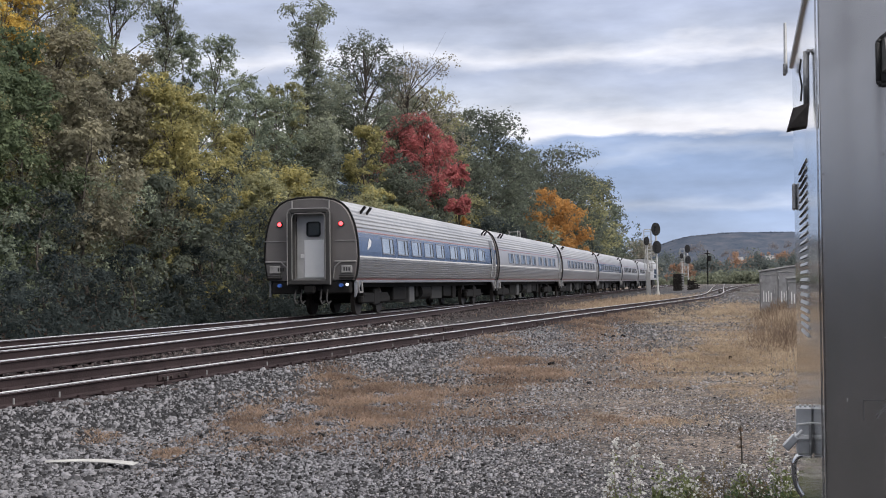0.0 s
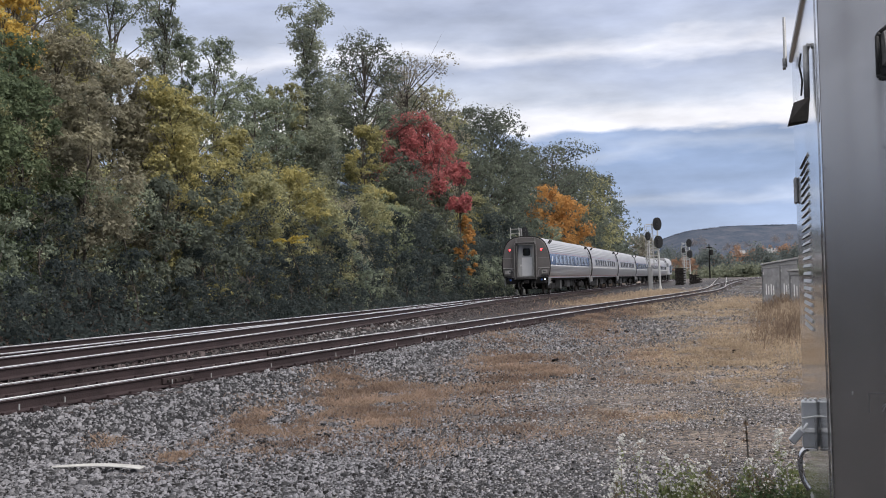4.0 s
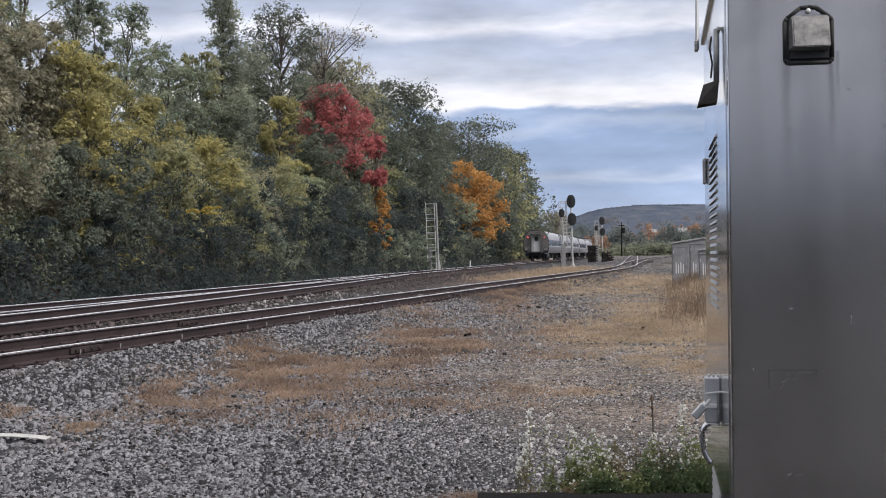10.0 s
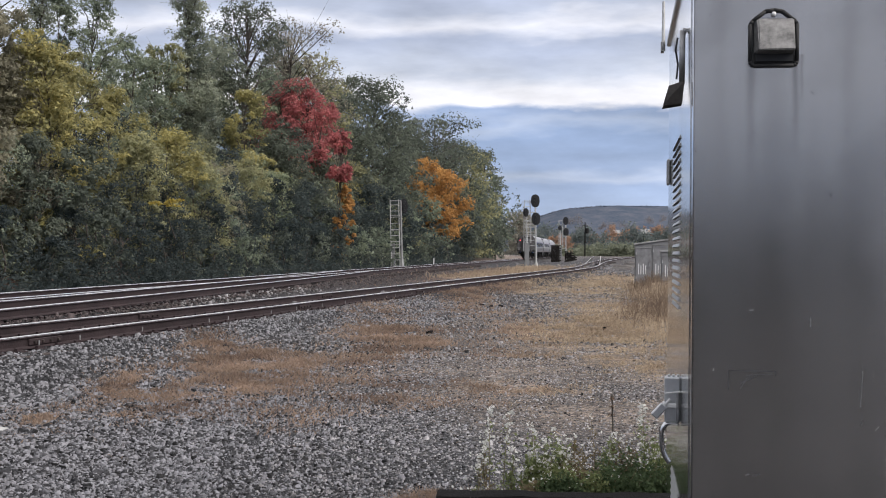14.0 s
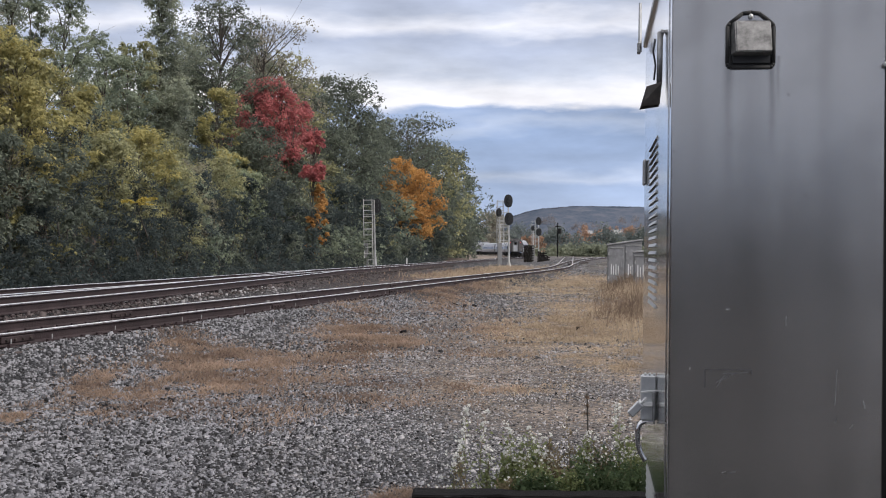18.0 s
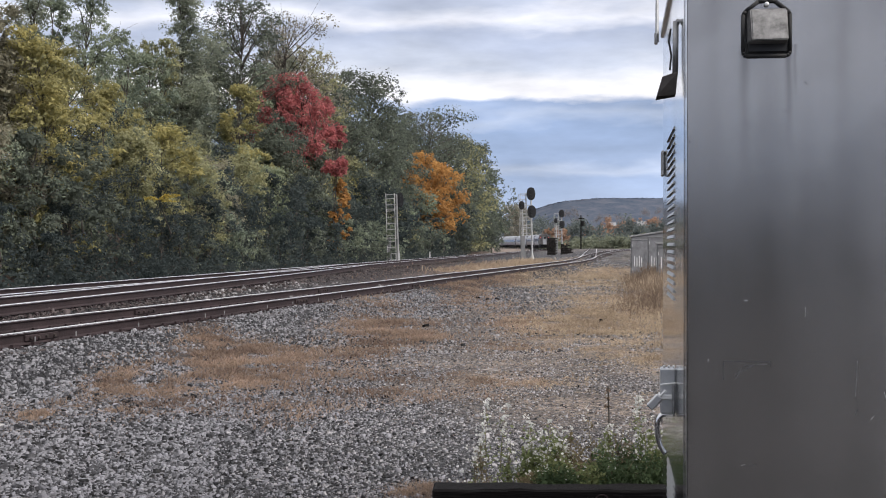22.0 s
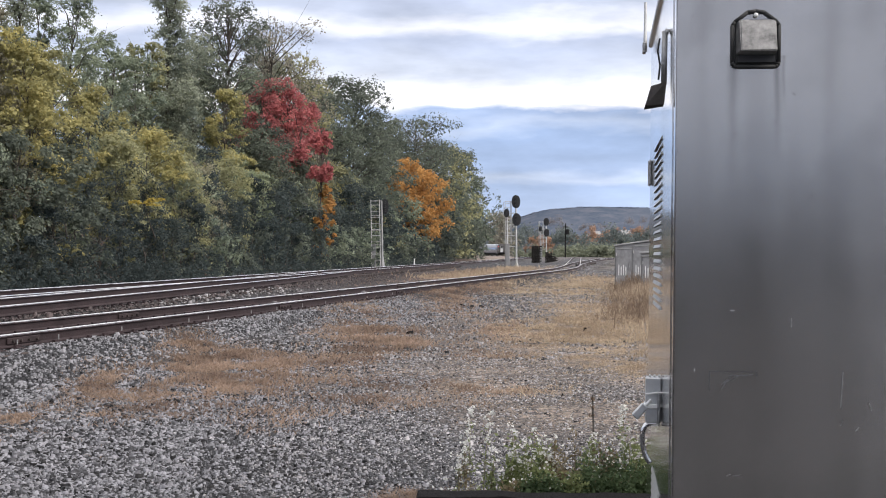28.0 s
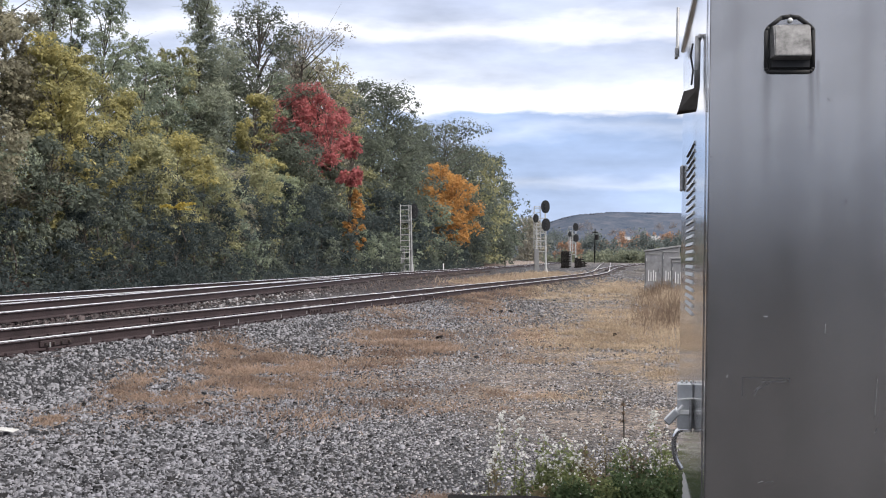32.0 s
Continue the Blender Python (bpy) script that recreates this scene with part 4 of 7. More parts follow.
def signal(x, y, lean):
    t = thing("railway_signal", pose(x, y, float(ground_z(x, y)) - 0.05, 0, lean, 0), "galvanised railway signal mast with three black oval heads and a ladder", "railway signal", "railway signals")
    part("mast", rod(bmesh.new(), (0.05, 0, 0), (0.05, 0, 7.85), 0.11, 0.085, 10), M["galv"], t)
    part("foot", rod(bmesh.new(), (0.05, 0, -0.05), (0.05, 0, 0.55), 0.28, 0.14, 8), M["concrete"], t)
    part("mast", rod(bmesh.new(), (-0.95, 0.1, 0), (-0.95, 0.1, 6.6), 0.1, 0.08, 8), M["galv"], t)
    part("equipment_case", boxed(-1.22, -0.72, -0.1, 0.4, 0.0, 2.7, 0.03), M["galv_dark"], t, "grey pedestal case")
    ladder(t, -0.85, 2.7, 7.5, 0.6, 0.1)
    signal_head(t, 0.05, 7.4, 0.98, 1.45)
    signal_head(t, 0.10, 5.4, 0.98, 1.4)
    signal_head(t, -1.02, 6.12, 0.62, 0.95)
    for z in (7.4, 6.1, 5.2, 4.8, 4.45, 3.6, 3.0, 2.4):
        part("cross_bar", boxed(-1.2, 0.1, 0.06, 0.12, z - 0.045, z + 0.045, 0.005), M["galv"], t)
    for z in (3.9, 4.55):
        part("platform", boxed(-1.35, 0.2, 0.1, 0.65, z, z + 0.06, 0.005), M["galv"], t)
    for x0 in (-1.3, -0.45):
        part("cage_bar", rod(bmesh.new(), (x0, 0.3, 2.7), (x0, 0.3, 7.4), 0.035, 0.035, 6), M["galv"], t)
    return t


M["galv_dark"] = material("galv_dark", (0.22, 0.22, 0.22), 0.6, 0.4, 0.25, 2)
signal(7.85, 145, -1.2)
signal(18.25, 236, -1.0)


def rear_signal(x, y):
    """A mast that faces away, seen from its ladder side."""
    t = thing("railway_signal", pose(x, y, float(ground_z(x, y)) + 0.55, 0, -1.6, 0), "grey ladder mast of a railway signal facing away", "railway signal", "railway signals")
    part("mast", rod(bmesh.new(), (0.25, 0, 0), (0.25, 0, 5.2), 0.09, 0.08, 10), M["galv_worn"], t)
    part("foot", rod(bmesh.new(), (0.25, 0, -0.6), (0.25, 0, 0.6), 0.22, 0.12, 8), M["galv_worn"], t)
    ladder(t, -0.25, -0.45, 5.3, 0.7, -0.3, 0.5, "galv")
    signal_head(t, 0.5, 4.75, 0.65, 1.2, 0.3)
    for z in (5.2, 4.0, 2.8, 1.6):
        part("cross_bar", boxed(-0.6, 0.3, -0.3, 0.02, z - 0.03, z + 0.03, 0.005), M["galv_worn"], t)
    part("case", boxed(-0.58, -0.3, -0.2, 0.3, -0.5, 1.7, 0.03), M["galv_dark"], t)
    return t


rear_signal(-5.46, 106)


def marker_post(x, y):
    t = tagged(part("marker_post", rod(bmesh.new(), (0, 0, -0.1), (0, 0, 1.0), 0.06, 0.05, 8), M["white_paint"]), "small white marker post beside the track", "post")
    t.location = (x, y, float(ground_z(x, y)))


marker_post(-2.9, 118)


def relay_case(x, y, w, d, h, rise, label):
    t = thing("relay_case", pose(x, y, float(ground_z(x, y)) - 0.02, 0, 0, -7), label, "equipment cabinet", "relay cases")
    low = h - rise

    def wedge(x0, x1, y0, y1, z0, za, zb):
        bm = bmesh.new()
        vs = [bm.verts.new(c) for c in ((x0, y0, z0), (x1, y0, z0 if za == zb else z0), (x1, y1, z0), (x0, y1, z0), (x0, y0, za), (x1, y0, zb), (x1, y1, zb), (x0, y1, za))]
        for f in ((3, 2, 1, 0), (4, 5, 6, 7), (0, 1, 5, 4), (1, 2, 6, 5), (2, 3, 7, 6), (3, 0, 4, 7)):
            bm.faces.new([vs[i] for i in f])
        bmesh.ops.bevel(bm, geom=list(bm.edges), offset=0.015, segments=1, affect="EDGES")
        return bm

    part("body", wedge(0, w, 0, d, 0, low - 0.05, h - 0.05), M["galv_dark"], t)
    m = Matrix.Translation((w / 2, d / 2, (low + h) / 2)) @ Matrix.Rotation(-math.atan2(rise, w), 4, "Y")
    part("roof", boxed(-w / 2 - 0.06, w / 2 + 0.06, -d / 2 - 0.06, d / 2 + 0.06, -0.045, 0.03, 0.01, m), M["galv_worn"], t, "pale sloping sheet roof")
    n = max(1, round(w / 0.75))
    for k in range(n):
        a = w * k / n
        top = low + rise * k / n - 0.2
        dr = part("door", boxed(a + 0.04, a + w / n - 0.04, -0.03, -0.002, 0.12, top, 0.01), M["case_door"], t)
        for z in (0.4, top - 0.3):
            part("hinge", rod(bmesh.new(), (a + 0.06, -0.04, z), (a + 0.06, -0.04, z + 0.14), 0.018), M["galv"], dr)
        part("handle", rod(bmesh.new(), (a + w / n - 0.14, -0.06, 1.0), (a + w / n - 0.14, -0.06, 1.22), 0.018), M["steel_dark"], dr)
        part("rain_lip", boxed(a + 0.02, a + w / n - 0.02, -0.06, -0.031, top + 0.03, top + 0.06, 0.005), M["galv_worn"], dr)
        for j in range(4):
            part("letter_bar", boxed(a + 0.16 + 0.11 * j, a + 0.20 + 0.11 * j, -0.036, -0.031, 0.62, 0.62 + (0.42 if j % 2 else 0.5)), M["white_paint"], dr, "pale stencilled bar")
    return t


relay_case(7.95, 61, 1.6, 1.2, 2.28, 0.24, "weathered aluminium relay case among dry weeds")
relay_case(8.28, 55, 0.8, 0.8, 1.78, 0.08, "smaller grey relay case beside a larger one")


M["old_tie"] = material("old_tie", (0.014, 0.012, 0.012), 0.9, 0, 0.4, 2.5, 0.05, 30, tint=(0.035, 0.03, 0.028), spec=0.15)


def sleeper_stack(x, y, w, layers, lean=0.0):
    t = thing("sleeper_stack", pose(x, y, float(ground_z(x, y)), 0, 0, -8), "stack of dark old railway sleepers", "sleeper stack", "sleeper stacks")
    for k in range(layers):
        for j in range(int(w / 0.28)):
            if k == layers - 1 and random.random() < 0.35:
                continue
            m = Matrix.Translation((j * 0.28 - w / 2 + random.uniform(-0.04, 0.04), random.uniform(-0.15, 0.15), k * 0.2)) @ Matrix.Rotation(random.uniform(-0.05, 0.05), 4, "Z")
            if k % 2:
                m = Matrix.Translation((0, j * 0.28 - w / 2, k * 0.2)) @ Matrix.Rotation(radians(90) + random.uniform(-0.06, 0.06), 4, "Z")
            part("sleeper", boxed(-0.12, 0.12, -w * 0.55, w * 0.55, 0, 0.19, 0.01, m), M["old_tie"], t)


sleeper_stack(15.05, 215, 1.45, 14)
sleeper_stack(17.85, 222, 1.4, 9)
sleeper_stack(18.7, 225, 1.2, 5)


def utility_pole(x, y, h):
    t = thing("utility_pole", pose(x, y, float(ground_z(x, y)) - 0.1), "dark wooden utility pole with a transformer", "utility pole")
    part("pole", rod(bmesh.new(), (0, 0, 0), (0, 0, h), 0.19, 0.13, 8), M["timber"], t)
    part("cross_arm", boxed(-0.75, 0.75, -0.1, 0.1, h - 1.1, h - 0.85, 0.02), M["timber"], t)
    part("transformer", rod(bmesh.new(), (0.5, -0.3, h - 3.0), (0.5, -0.3, h - 1.6), 0.5, 0.5, 10), M["dark_metal"], t)
    for k in (-0.6, -0.25, 0.25, 0.6):
        part("insulator", rod(bmesh.new(), (k, 0, h - 0.85), (k, 0, h - 0.6), 0.06, 0.05, 6), M["galv_dark"], t)


utility_pole(32.2, 350, 9.3)


# ---- the train ----
CAR_LEN = 24.55
# half section of the car body: (half width, height over the rail)
SECTION = [(1.42, 1.14), (1.47, 1.3), (1.51, 1.5), (1.535, 1.75), (1.545, 1.93), (1.54, 2.1), (1.525, 2.3), (1.50, 2.5), (1.465, 2.7), (1.41, 2.92), (1.325, 3.15), (1.2, 3.38), (1.01, 3.55), (0.76, 3.67), (0.42, 3.735), (0.0, 3.755)]


def section_at(z):
    """Half width of the car at a height."""
    for (w0, z0), (w1, z1) in zip(SECTION, SECTION[1:]):
        if z0 <= z <= z1:
            return w0 + (w1 - w0) * (z - z0) / (z1 - z0)
    return SECTION[0][0]


def ring(bm, pts, y):
    return [bm.verts.new((x, y, z)) for x, z in pts]


def skin(bm, pts, y0, y1, closed=False):
    a, b = ring(bm, pts, y0), ring(bm, pts, y1)
    n = len(pts)
    for k in range(n if closed else n - 1):
        j = (k + 1) % n
        bm.faces.new((a[k], a[j], b[j], b[k]))
    return a, b


def full_section(grow=0.0):
    right = [(w + grow, z + (grow if w < 1.2 else 0)) for w, z in SECTION]
    left = [(-w, z) for w, z in right[:-1]][::-1]
    return right + left


def ribbed_strip(bm, side, z0, z1, y0, y1, pitch, depth):
    """Fluted sheet on one side between two heights."""
    pts, z, k = [], z0, 0
    while z < z1 + 1e-6:
        w = section_at(min(z, 3.83))
        d = depth if k % 4 in (1, 2) else 0.004
        pts.append((side * (w + d), z + (d * 0.4 if z > 3 else 0)))
        z += pitch / 4
        k += 1
    if side < 0:
        pts = pts[::-1]
    skin(bm, pts, y0, y1)


def truck(car, y):
    t = part("truck_frame", boxed(-1.12, 1.12, y - 1.55, y + 1.55, 0.5, 0.72, 0.05), M["dark_metal"], car, "dark cast truck frame")
    for s in (-1, 1):
        bm = boxed(s * 1.02 - 0.09, s * 1.02 + 0.09, y - 1.75, y + 1.75, 0.38, 0.62, 0.04)
        box(bm, s * 1.02 - 0.11, s * 1.02 + 0.11, y - 0.35, y + 0.35, 0.3, 0.85, 0.04)
        part("side_frame", bm, M["dark_metal"], t)
        for dy in (-1.28, 1.28):
            bm = rod(bmesh.new(), (s * 0.69, y + dy, 0.457), (s * 0.83, y + dy, 0.457), 0.457, 0.457, 24)
            rod(bm, (s * 0.83, y + dy, 0.457), (s * 1.01, y + dy, 0.457), 0.12, 0.12, 10)
            part("wheel", bm, M["wheel"], t)
    for dy in (-1.28, 1.28):
        part("axle", rod(bmesh.new(), (-0.7, y + dy, 0.457), (0.7, y + dy, 0.457), 0.08, 0.08, 8), M["dark_metal"], t)


M["window_rim"] = material("window_rim", (0.24, 0.25, 0.28), 0.4, 0.6, 0.15, 2)
M["car_glass"] = material("car_glass", (0.46, 0.49, 0.51), 0.1, 0.75, 0.3, 1.0, spec=0.8)
M["diaphragm"] = material("diaphragm", (0.022, 0.021, 0.021), 0.75, 0, 0.3, 4)
M["box_grey"] = material("box_grey", (0.085, 0.085, 0.085), 0.6, 0.2, 0.3, 3)
M["wheel"] = material("wheel", (0.035, 0.03, 0.028), 0.6, 0.4, 0.3, 6)
M["car_band"] = material("car_band", (0.37, 0.37, 0.385), 0.42, 0.6, 0.12, 0.8)
M["roof_steel"] = material("roof_steel", (0.43, 0.428, 0.43), 0.42, 0.75, 0.2, 0.6, 0, 10, stretch=(1, 0.3, 1))
M["car_glass_dark"] = material("car_glass_dark", (0.10, 0.11, 0.12), 0.12, 0.5, 0.3, 1.0, spec=0.8)
WINDOWS = [2.9, 4.95, 7.0, 9.0, 11.0, 13.6, 15.7, 17.75, 19.8]


def passenger_car(blue):
    t = thing("passenger_car", Matrix(), "ribbed stainless steel passenger car with a blue window band" if blue else "ribbed stainless steel passenger car with a plain window band", "train car", "passenger cars")
    L = CAR_LEN
    # shell
    bm = bmesh.new()
    pts = full_section()
    a, b = skin(bm, pts, 0.10, L - 0.10, True)
    bm.faces.new(b[::-1])
    part("body", bm, M["car_steel"], t)
    for s in (-1, 1):
        bm = bmesh.new()
        ribbed_strip(bm, s, 1.2, 1.84, 0.12, L - 0.12, 0.08, 0.045)
        part("fluted_side", bm, M["car_steel"], t, "fluted stainless side sheet")
        bm = bmesh.new()
        ribbed_strip(bm, s, 2.78, 3.66, 0.12, L - 0.12, 0.125, 0.02)
        part("fluted_roof", bm, M["roof_steel"], t)
        for name, z0, z1, g, mat, lab in (("window_band", 1.9, 2.62, 0.006, M["car_blue"] if blue else M["car_band"], "blue painted window band" if blue else ""), ("stripe", 1.845, 1.90, 0.024, M["car_white"], "white stripe"), ("stripe", 2.66, 2.69, 0.012, M["car_red"], "thin red stripe"), ("stripe", 1.15, 1.185, 0.016, M["car_red"], "thin red stripe")):
            bm = bmesh.new()
            n = 5
            p = [(s * (section_at(z0 + (z1 - z0) * k / n) + g), z0 + (z1 - z0) * k / n) for k in range(n + 1)]
            skin(bm, p if s > 0 else p[::-1], 0.12, L - 0.12)
            part(name, bm, mat, t, lab)
        for y in WINDOWS:
            bm = bmesh.new()
            yy0, yy1, z0, z1 = y, y + 1.5, 2.0, 2.56
            vs = [bm.verts.new((s * (section_at(z) + 0.012), q, z)) for q, z in ((yy0, z0), (yy1, z0), (yy1, z1), (yy0, z1))]
            vo = [bm.verts.new((s * (section_at(z) + 0.03), q, z)) for q, z in ((yy0, z0), (yy1, z0), (yy1, z1), (yy0, z1))]
            vi = [bm.verts.new((s * (section_at(z) + 0.03), q, z)) for q, z in ((yy0 + 0.04, z0 + 0.035), (yy1 - 0.04, z0 + 0.035), (yy1 - 0.04, z1 - 0.035), (yy0 + 0.04, z1 - 0.035))]
            vb = [bm.verts.new((s * (section_at(z) + 0.012), q, z)) for q, z in ((yy0 + 0.04, z0 + 0.035), (yy1 - 0.04, z0 + 0.035), (yy1 - 0.04, z1 - 0.035), (yy0 + 0.04, z1 - 0.035))]
            for k in range(4):
                j = (k + 1) % 4
                bm.faces.new((vs[k], vs[j], vo[j], vo[k]))
                bm.faces.new((vo[k], vo[j], vi[j], vi[k]))
                bm.faces.new((vi[k], vi[j], vb[j], vb[k]))
            bmesh.ops.recalc_face_normals(bm, faces=bm.faces)
            win = part("window", bm, M["window_rim"], t, "aluminium window frame")
            bm = bmesh.new()
            q = [(y + 0.03, 2.03), (y + 1.47, 2.03), (y + 1.47, 2.53), (y + 0.03, 2.53)]
            vs = [bm.verts.new((s * (section_at(z) + 0.017), yy, z)) for yy, z in q]
            bm.faces.new(vs if s > 0 else vs[::-1])
            part("pane", bm, M["car_glass" if blue else "car_glass_dark"], win)
            for yy, ww in ((y + 0.98, 0.05), (y + 1.41, 0.05)):
                bm = bmesh.new()
                a0, a1 = section_at(2.04) + 0.02, section_at(2.52) + 0.02
                vs = [bm.verts.new((s * (a + d), q, z)) for d in (0.0, 0.008) for a, q, z in ((a0, yy, 2.04), (a0, yy + ww, 2.04), (a1, yy + ww, 2.52), (a1, yy, 2.52))]
                for f in ((4, 5, 6, 7), (0, 1, 5, 4), (1, 2, 6, 5), (2, 3, 7, 6), (3, 0, 4, 7)):
                    bm.faces.new([vs[k] for k in f])
                bmesh.ops.recalc_face_normals(bm, faces=bm.faces)
                part("window_bar", bm, M["black"], win)
        # emblem: plain swept white shapes near the end of the band
        for k in range(3):
            y0 = 1.05 + 0.16 * k
            bm = bmesh.new()
            q = [(y0, 2.12 + 0.05 * k), (y0 + 0.10, 2.10 + 0.05 * k), (y0 + 0.42 - 0.08 * k, 2.46 - 0.03 * k), (y0 + 0.34 - 0.08 * k, 2.48 - 0.03 * k)]
            vs = [bm.verts.new((s * (section_at(z) + 0.011), yy, z)) for yy, z in q]
            bm.faces.new(vs if s > 0 else vs[::-1])
            if blue:
                part("emblem", bm, M["car_white"], t, "plain white swept emblem")
            else:
                bm.free()
        # roof vents
        for y in (1.3, 2.0, L - 2.6, L - 1.9):
            w = section_at(3.3)
            m = Matrix.Translation((s * (w + 0.01), y, 3.3)) @ Matrix.Rotation(s * radians(38), 4, "Y")
            part("roof_vent", boxed(-0.03, 0.03, -0.085, 0.085, -0.26, 0.26, 0.01, m), M["dark_metal"], t)
    # vestibule doors at the far end, with their grab rails
    for s in (-1, 1):
        zs = [1.22 + 1.85 * k / 8 for k in range(9)]
        bm = bmesh.new()
        p = [(s * (section_at(z) + 0.034), z) for z in zs]
        skin(bm, p if s > 0 else p[::-1], L - 1.55, L - 0.75)
        door = part("side_door", bm, M["door_side"], t, "dull grey vestibule door")
        bm = bmesh.new()
        p = [(s * (section_at(z) + 0.037), z) for z in (2.1, 2.3, 2.5, 2.7)]
        skin(bm, p if s > 0 else p[::-1], L - 1.32, L - 0.98)
        part("door_window", bm, M["glass"], door)
        for yy in (L - 1.62, L - 0.68):
            part("grab_rail", tube(bmesh.new(), [(s * (section_at(z) + 0.06), yy, z) for z in (1.3, 1.7, 2.1, 2.5)], 0.018, 6), M["galv"], t)
        for yy in (L - 1.57, L - 0.74):
            bm = bmesh.new()
            p = [(s * (section_at(z) + 0.042), z) for z in zs]
            skin(bm, p if s > 0 else p[::-1], yy - 0.02, yy + 0.02)
            part("door_gap", bm, M["black"], door)
    # end caps
    for end, y in ((-1, 0.0), (1, L)):
        bm = bmesh.new()
        outer = full_section(0.02)
        inner = [(x * 0.955, 1.14 + (z - 1.14) * 0.97) for x, z in outer]
        yo, yi = y - end * 0.12, y
        o = [bm.verts.new((x, yo, z)) for x, z in outer]
        i = [bm.verts.new((x, yi, z)) for x, z in inner]
        n = len(outer)
        for k in range(n):
            j = (k + 1) % n
            bm.faces.new((o[k], o[j], i[j], i[k]))
        # end sheet left and right of the passage, and over it
        bm.normal_update()
        hw, ht = 0.56, 3.26
        for s in (-1, 1):
            side = [v for v in i if v.co.x * s > 0.3]
            side.sort(key=lambda v: v.co.z)
            v0 = bm.verts.new((s * hw, yi, 1.14))
            v1 = bm.verts.new((s * hw, yi, ht))
            v2 = bm.verts.new((s * hw, yi, 3.64))
            bm.faces.new([v0] + side + [v2, v1])
        vs = [bm.verts.new(c) for c in ((-hw, yi, ht), (hw, yi, ht), (hw, yi, 3.64), (0.4, yi, 3.675), (0, yi, 3.69), (-0.4, yi, 3.675), (-hw, yi, 3.64))]
        bm.faces.new(vs)
        bmesh.ops.recalc_face_normals(bm, faces=bm.faces)
        cap = part("end_sheet", bm, M["car_end"], t, "dull grey painted end sheet")
        # passage: deep frame, walls, door
        fy = y + end * 0.24
        bm = bmesh.new()
        for x0, x1, z0, z1 in ((-0.69, -0.55, 1.12, 3.26), (0.55, 0.69, 1.12, 3.26), (-0.62, 0.62, 3.24, 3.37), (-0.69, 0.69, 1.0, 1.16)):
            box(bm, x0, x1, min(y - end * 0.1, fy), max(y - end * 0.1, fy), z0, z1, 0.03)
        part("diaphragm_frame", bm, M["diaphragm"], t, "dark rubber passage frame")
        path = [(-0.70, 1.0), (-0.70, 3.22), (-0.67, 3.33), (-0.58, 3.385), (0.58, 3.385), (0.67, 3.33), (0.70, 3.22), (0.70, 1.0)]
        part("frame_rim", tube(bmesh.new(), [(px, fy - end * 0.02, pz) for px, pz in path], 0.02, 6), M["car_end_light"], t, "thin bright rim round the passage")
        inner_path = [(-0.545, 1.17), (-0.545, 3.1), (-0.5, 3.21), (-0.42, 3.235), (0.42, 3.235), (0.5, 3.21), (0.545, 3.1), (0.545, 1.17)]
        part("frame_rim", tube(bmesh.new(), [(px, fy - end * 0.01, pz) for px, pz in inner_path], 0.016, 6), M["car_end_light"], t, "thin bright rim round the passage")
        edge = [(px, y - end * 0.06, pz) for px, pz in full_section(0.005)]
        part("end_rim", tube(bmesh.new(), edge, 0.032, 6), M["dark_metal"], cap, "dark seam round the end sheet")
        for s in (-1, 1):
            part("seam", tube(bmesh.new(), [(s * 0.61, y + end * 0.01, 3.38), (s * 0.61, y + end * 0.01, 3.66)], 0.035, 6), M["car_end_light"], cap)
        yi2 = y - end * 0.27
        bm = bmesh.new()
        for x0, x1 in ((-0.6, -0.565), (0.565, 0.6)):
            box(bm, x0, x1, min(y, yi2), max(y, yi2), 1.1, 3.3)
        box(bm, -0.56, 0.56, min(y, yi2), max(y, yi2), 3.27, 3.3)
        box(bm, -0.56, 0.56, min(y, yi2), max(y, yi2), 1.1, 1.2)
        part("passage_wall", bm, M["car_end_light"], t)
        door = part("end_door", boxed(-0.55, 0.55, min(yi2, yi2 - end * 0.05), max(yi2, yi2 - end * 0.05), 1.2, 3.26, 0.01), M["door_frame"], t, "light grey end door")
        yl = yi2 + end * 0.025
        part("door_leaf", boxed(-0.30, 0.36, min(yi2 + end * 0.002, yl), max(yi2 + end * 0.002, yl), 1.24, 2.42, 0.01), M["door"], door)
        part("door_window", boxed(-0.21, 0.25, min(yi2 + end * 0.002, yl), max(yi2 + end * 0.002, yl), 2.52, 3.0, 0.06), M["glass"], door)
        part("door_lock", boxed(-0.42, -0.30, min(yi2 + end * 0.002, yl), max(yi2 + end * 0.002, yl), 1.85, 1.97, 0.01), M["white_paint"], door)
        for s in (-1, 1):
            # ribs, marker lamps, lower fittings
            part("rib", boxed(s * 0.78, s * 1.5, min(y + end * 0.001, y + end * 0.03), max(y + end * 0.001, y + end * 0.03), 1.70, 1.76, 0.01) if s > 0 else boxed(-1.5, -0.78, min(y + end * 0.001, y + end * 0.03), max(y + end * 0.001, y + end * 0.03), 1.70, 1.76, 0.01), M["car_end_light"], cap)
            part("rib", boxed(min(s * 0.8, s * 1.52), max(s * 0.8, s * 1.52), min(y + end * 0.001, y + end * 0.02), max(y + end * 0.001, y + end * 0.02), 2.36, 2.39, 0.005), M["car_end_light"], cap)
            lamp = part("marker_lamp", rod(bmesh.new(), (s * 1.01, y + end * 0.001, 2.91), (s * 1.01, y + end * 0.06, 2.91), 0.095, 0.09, 16), M["dark_metal"], t)
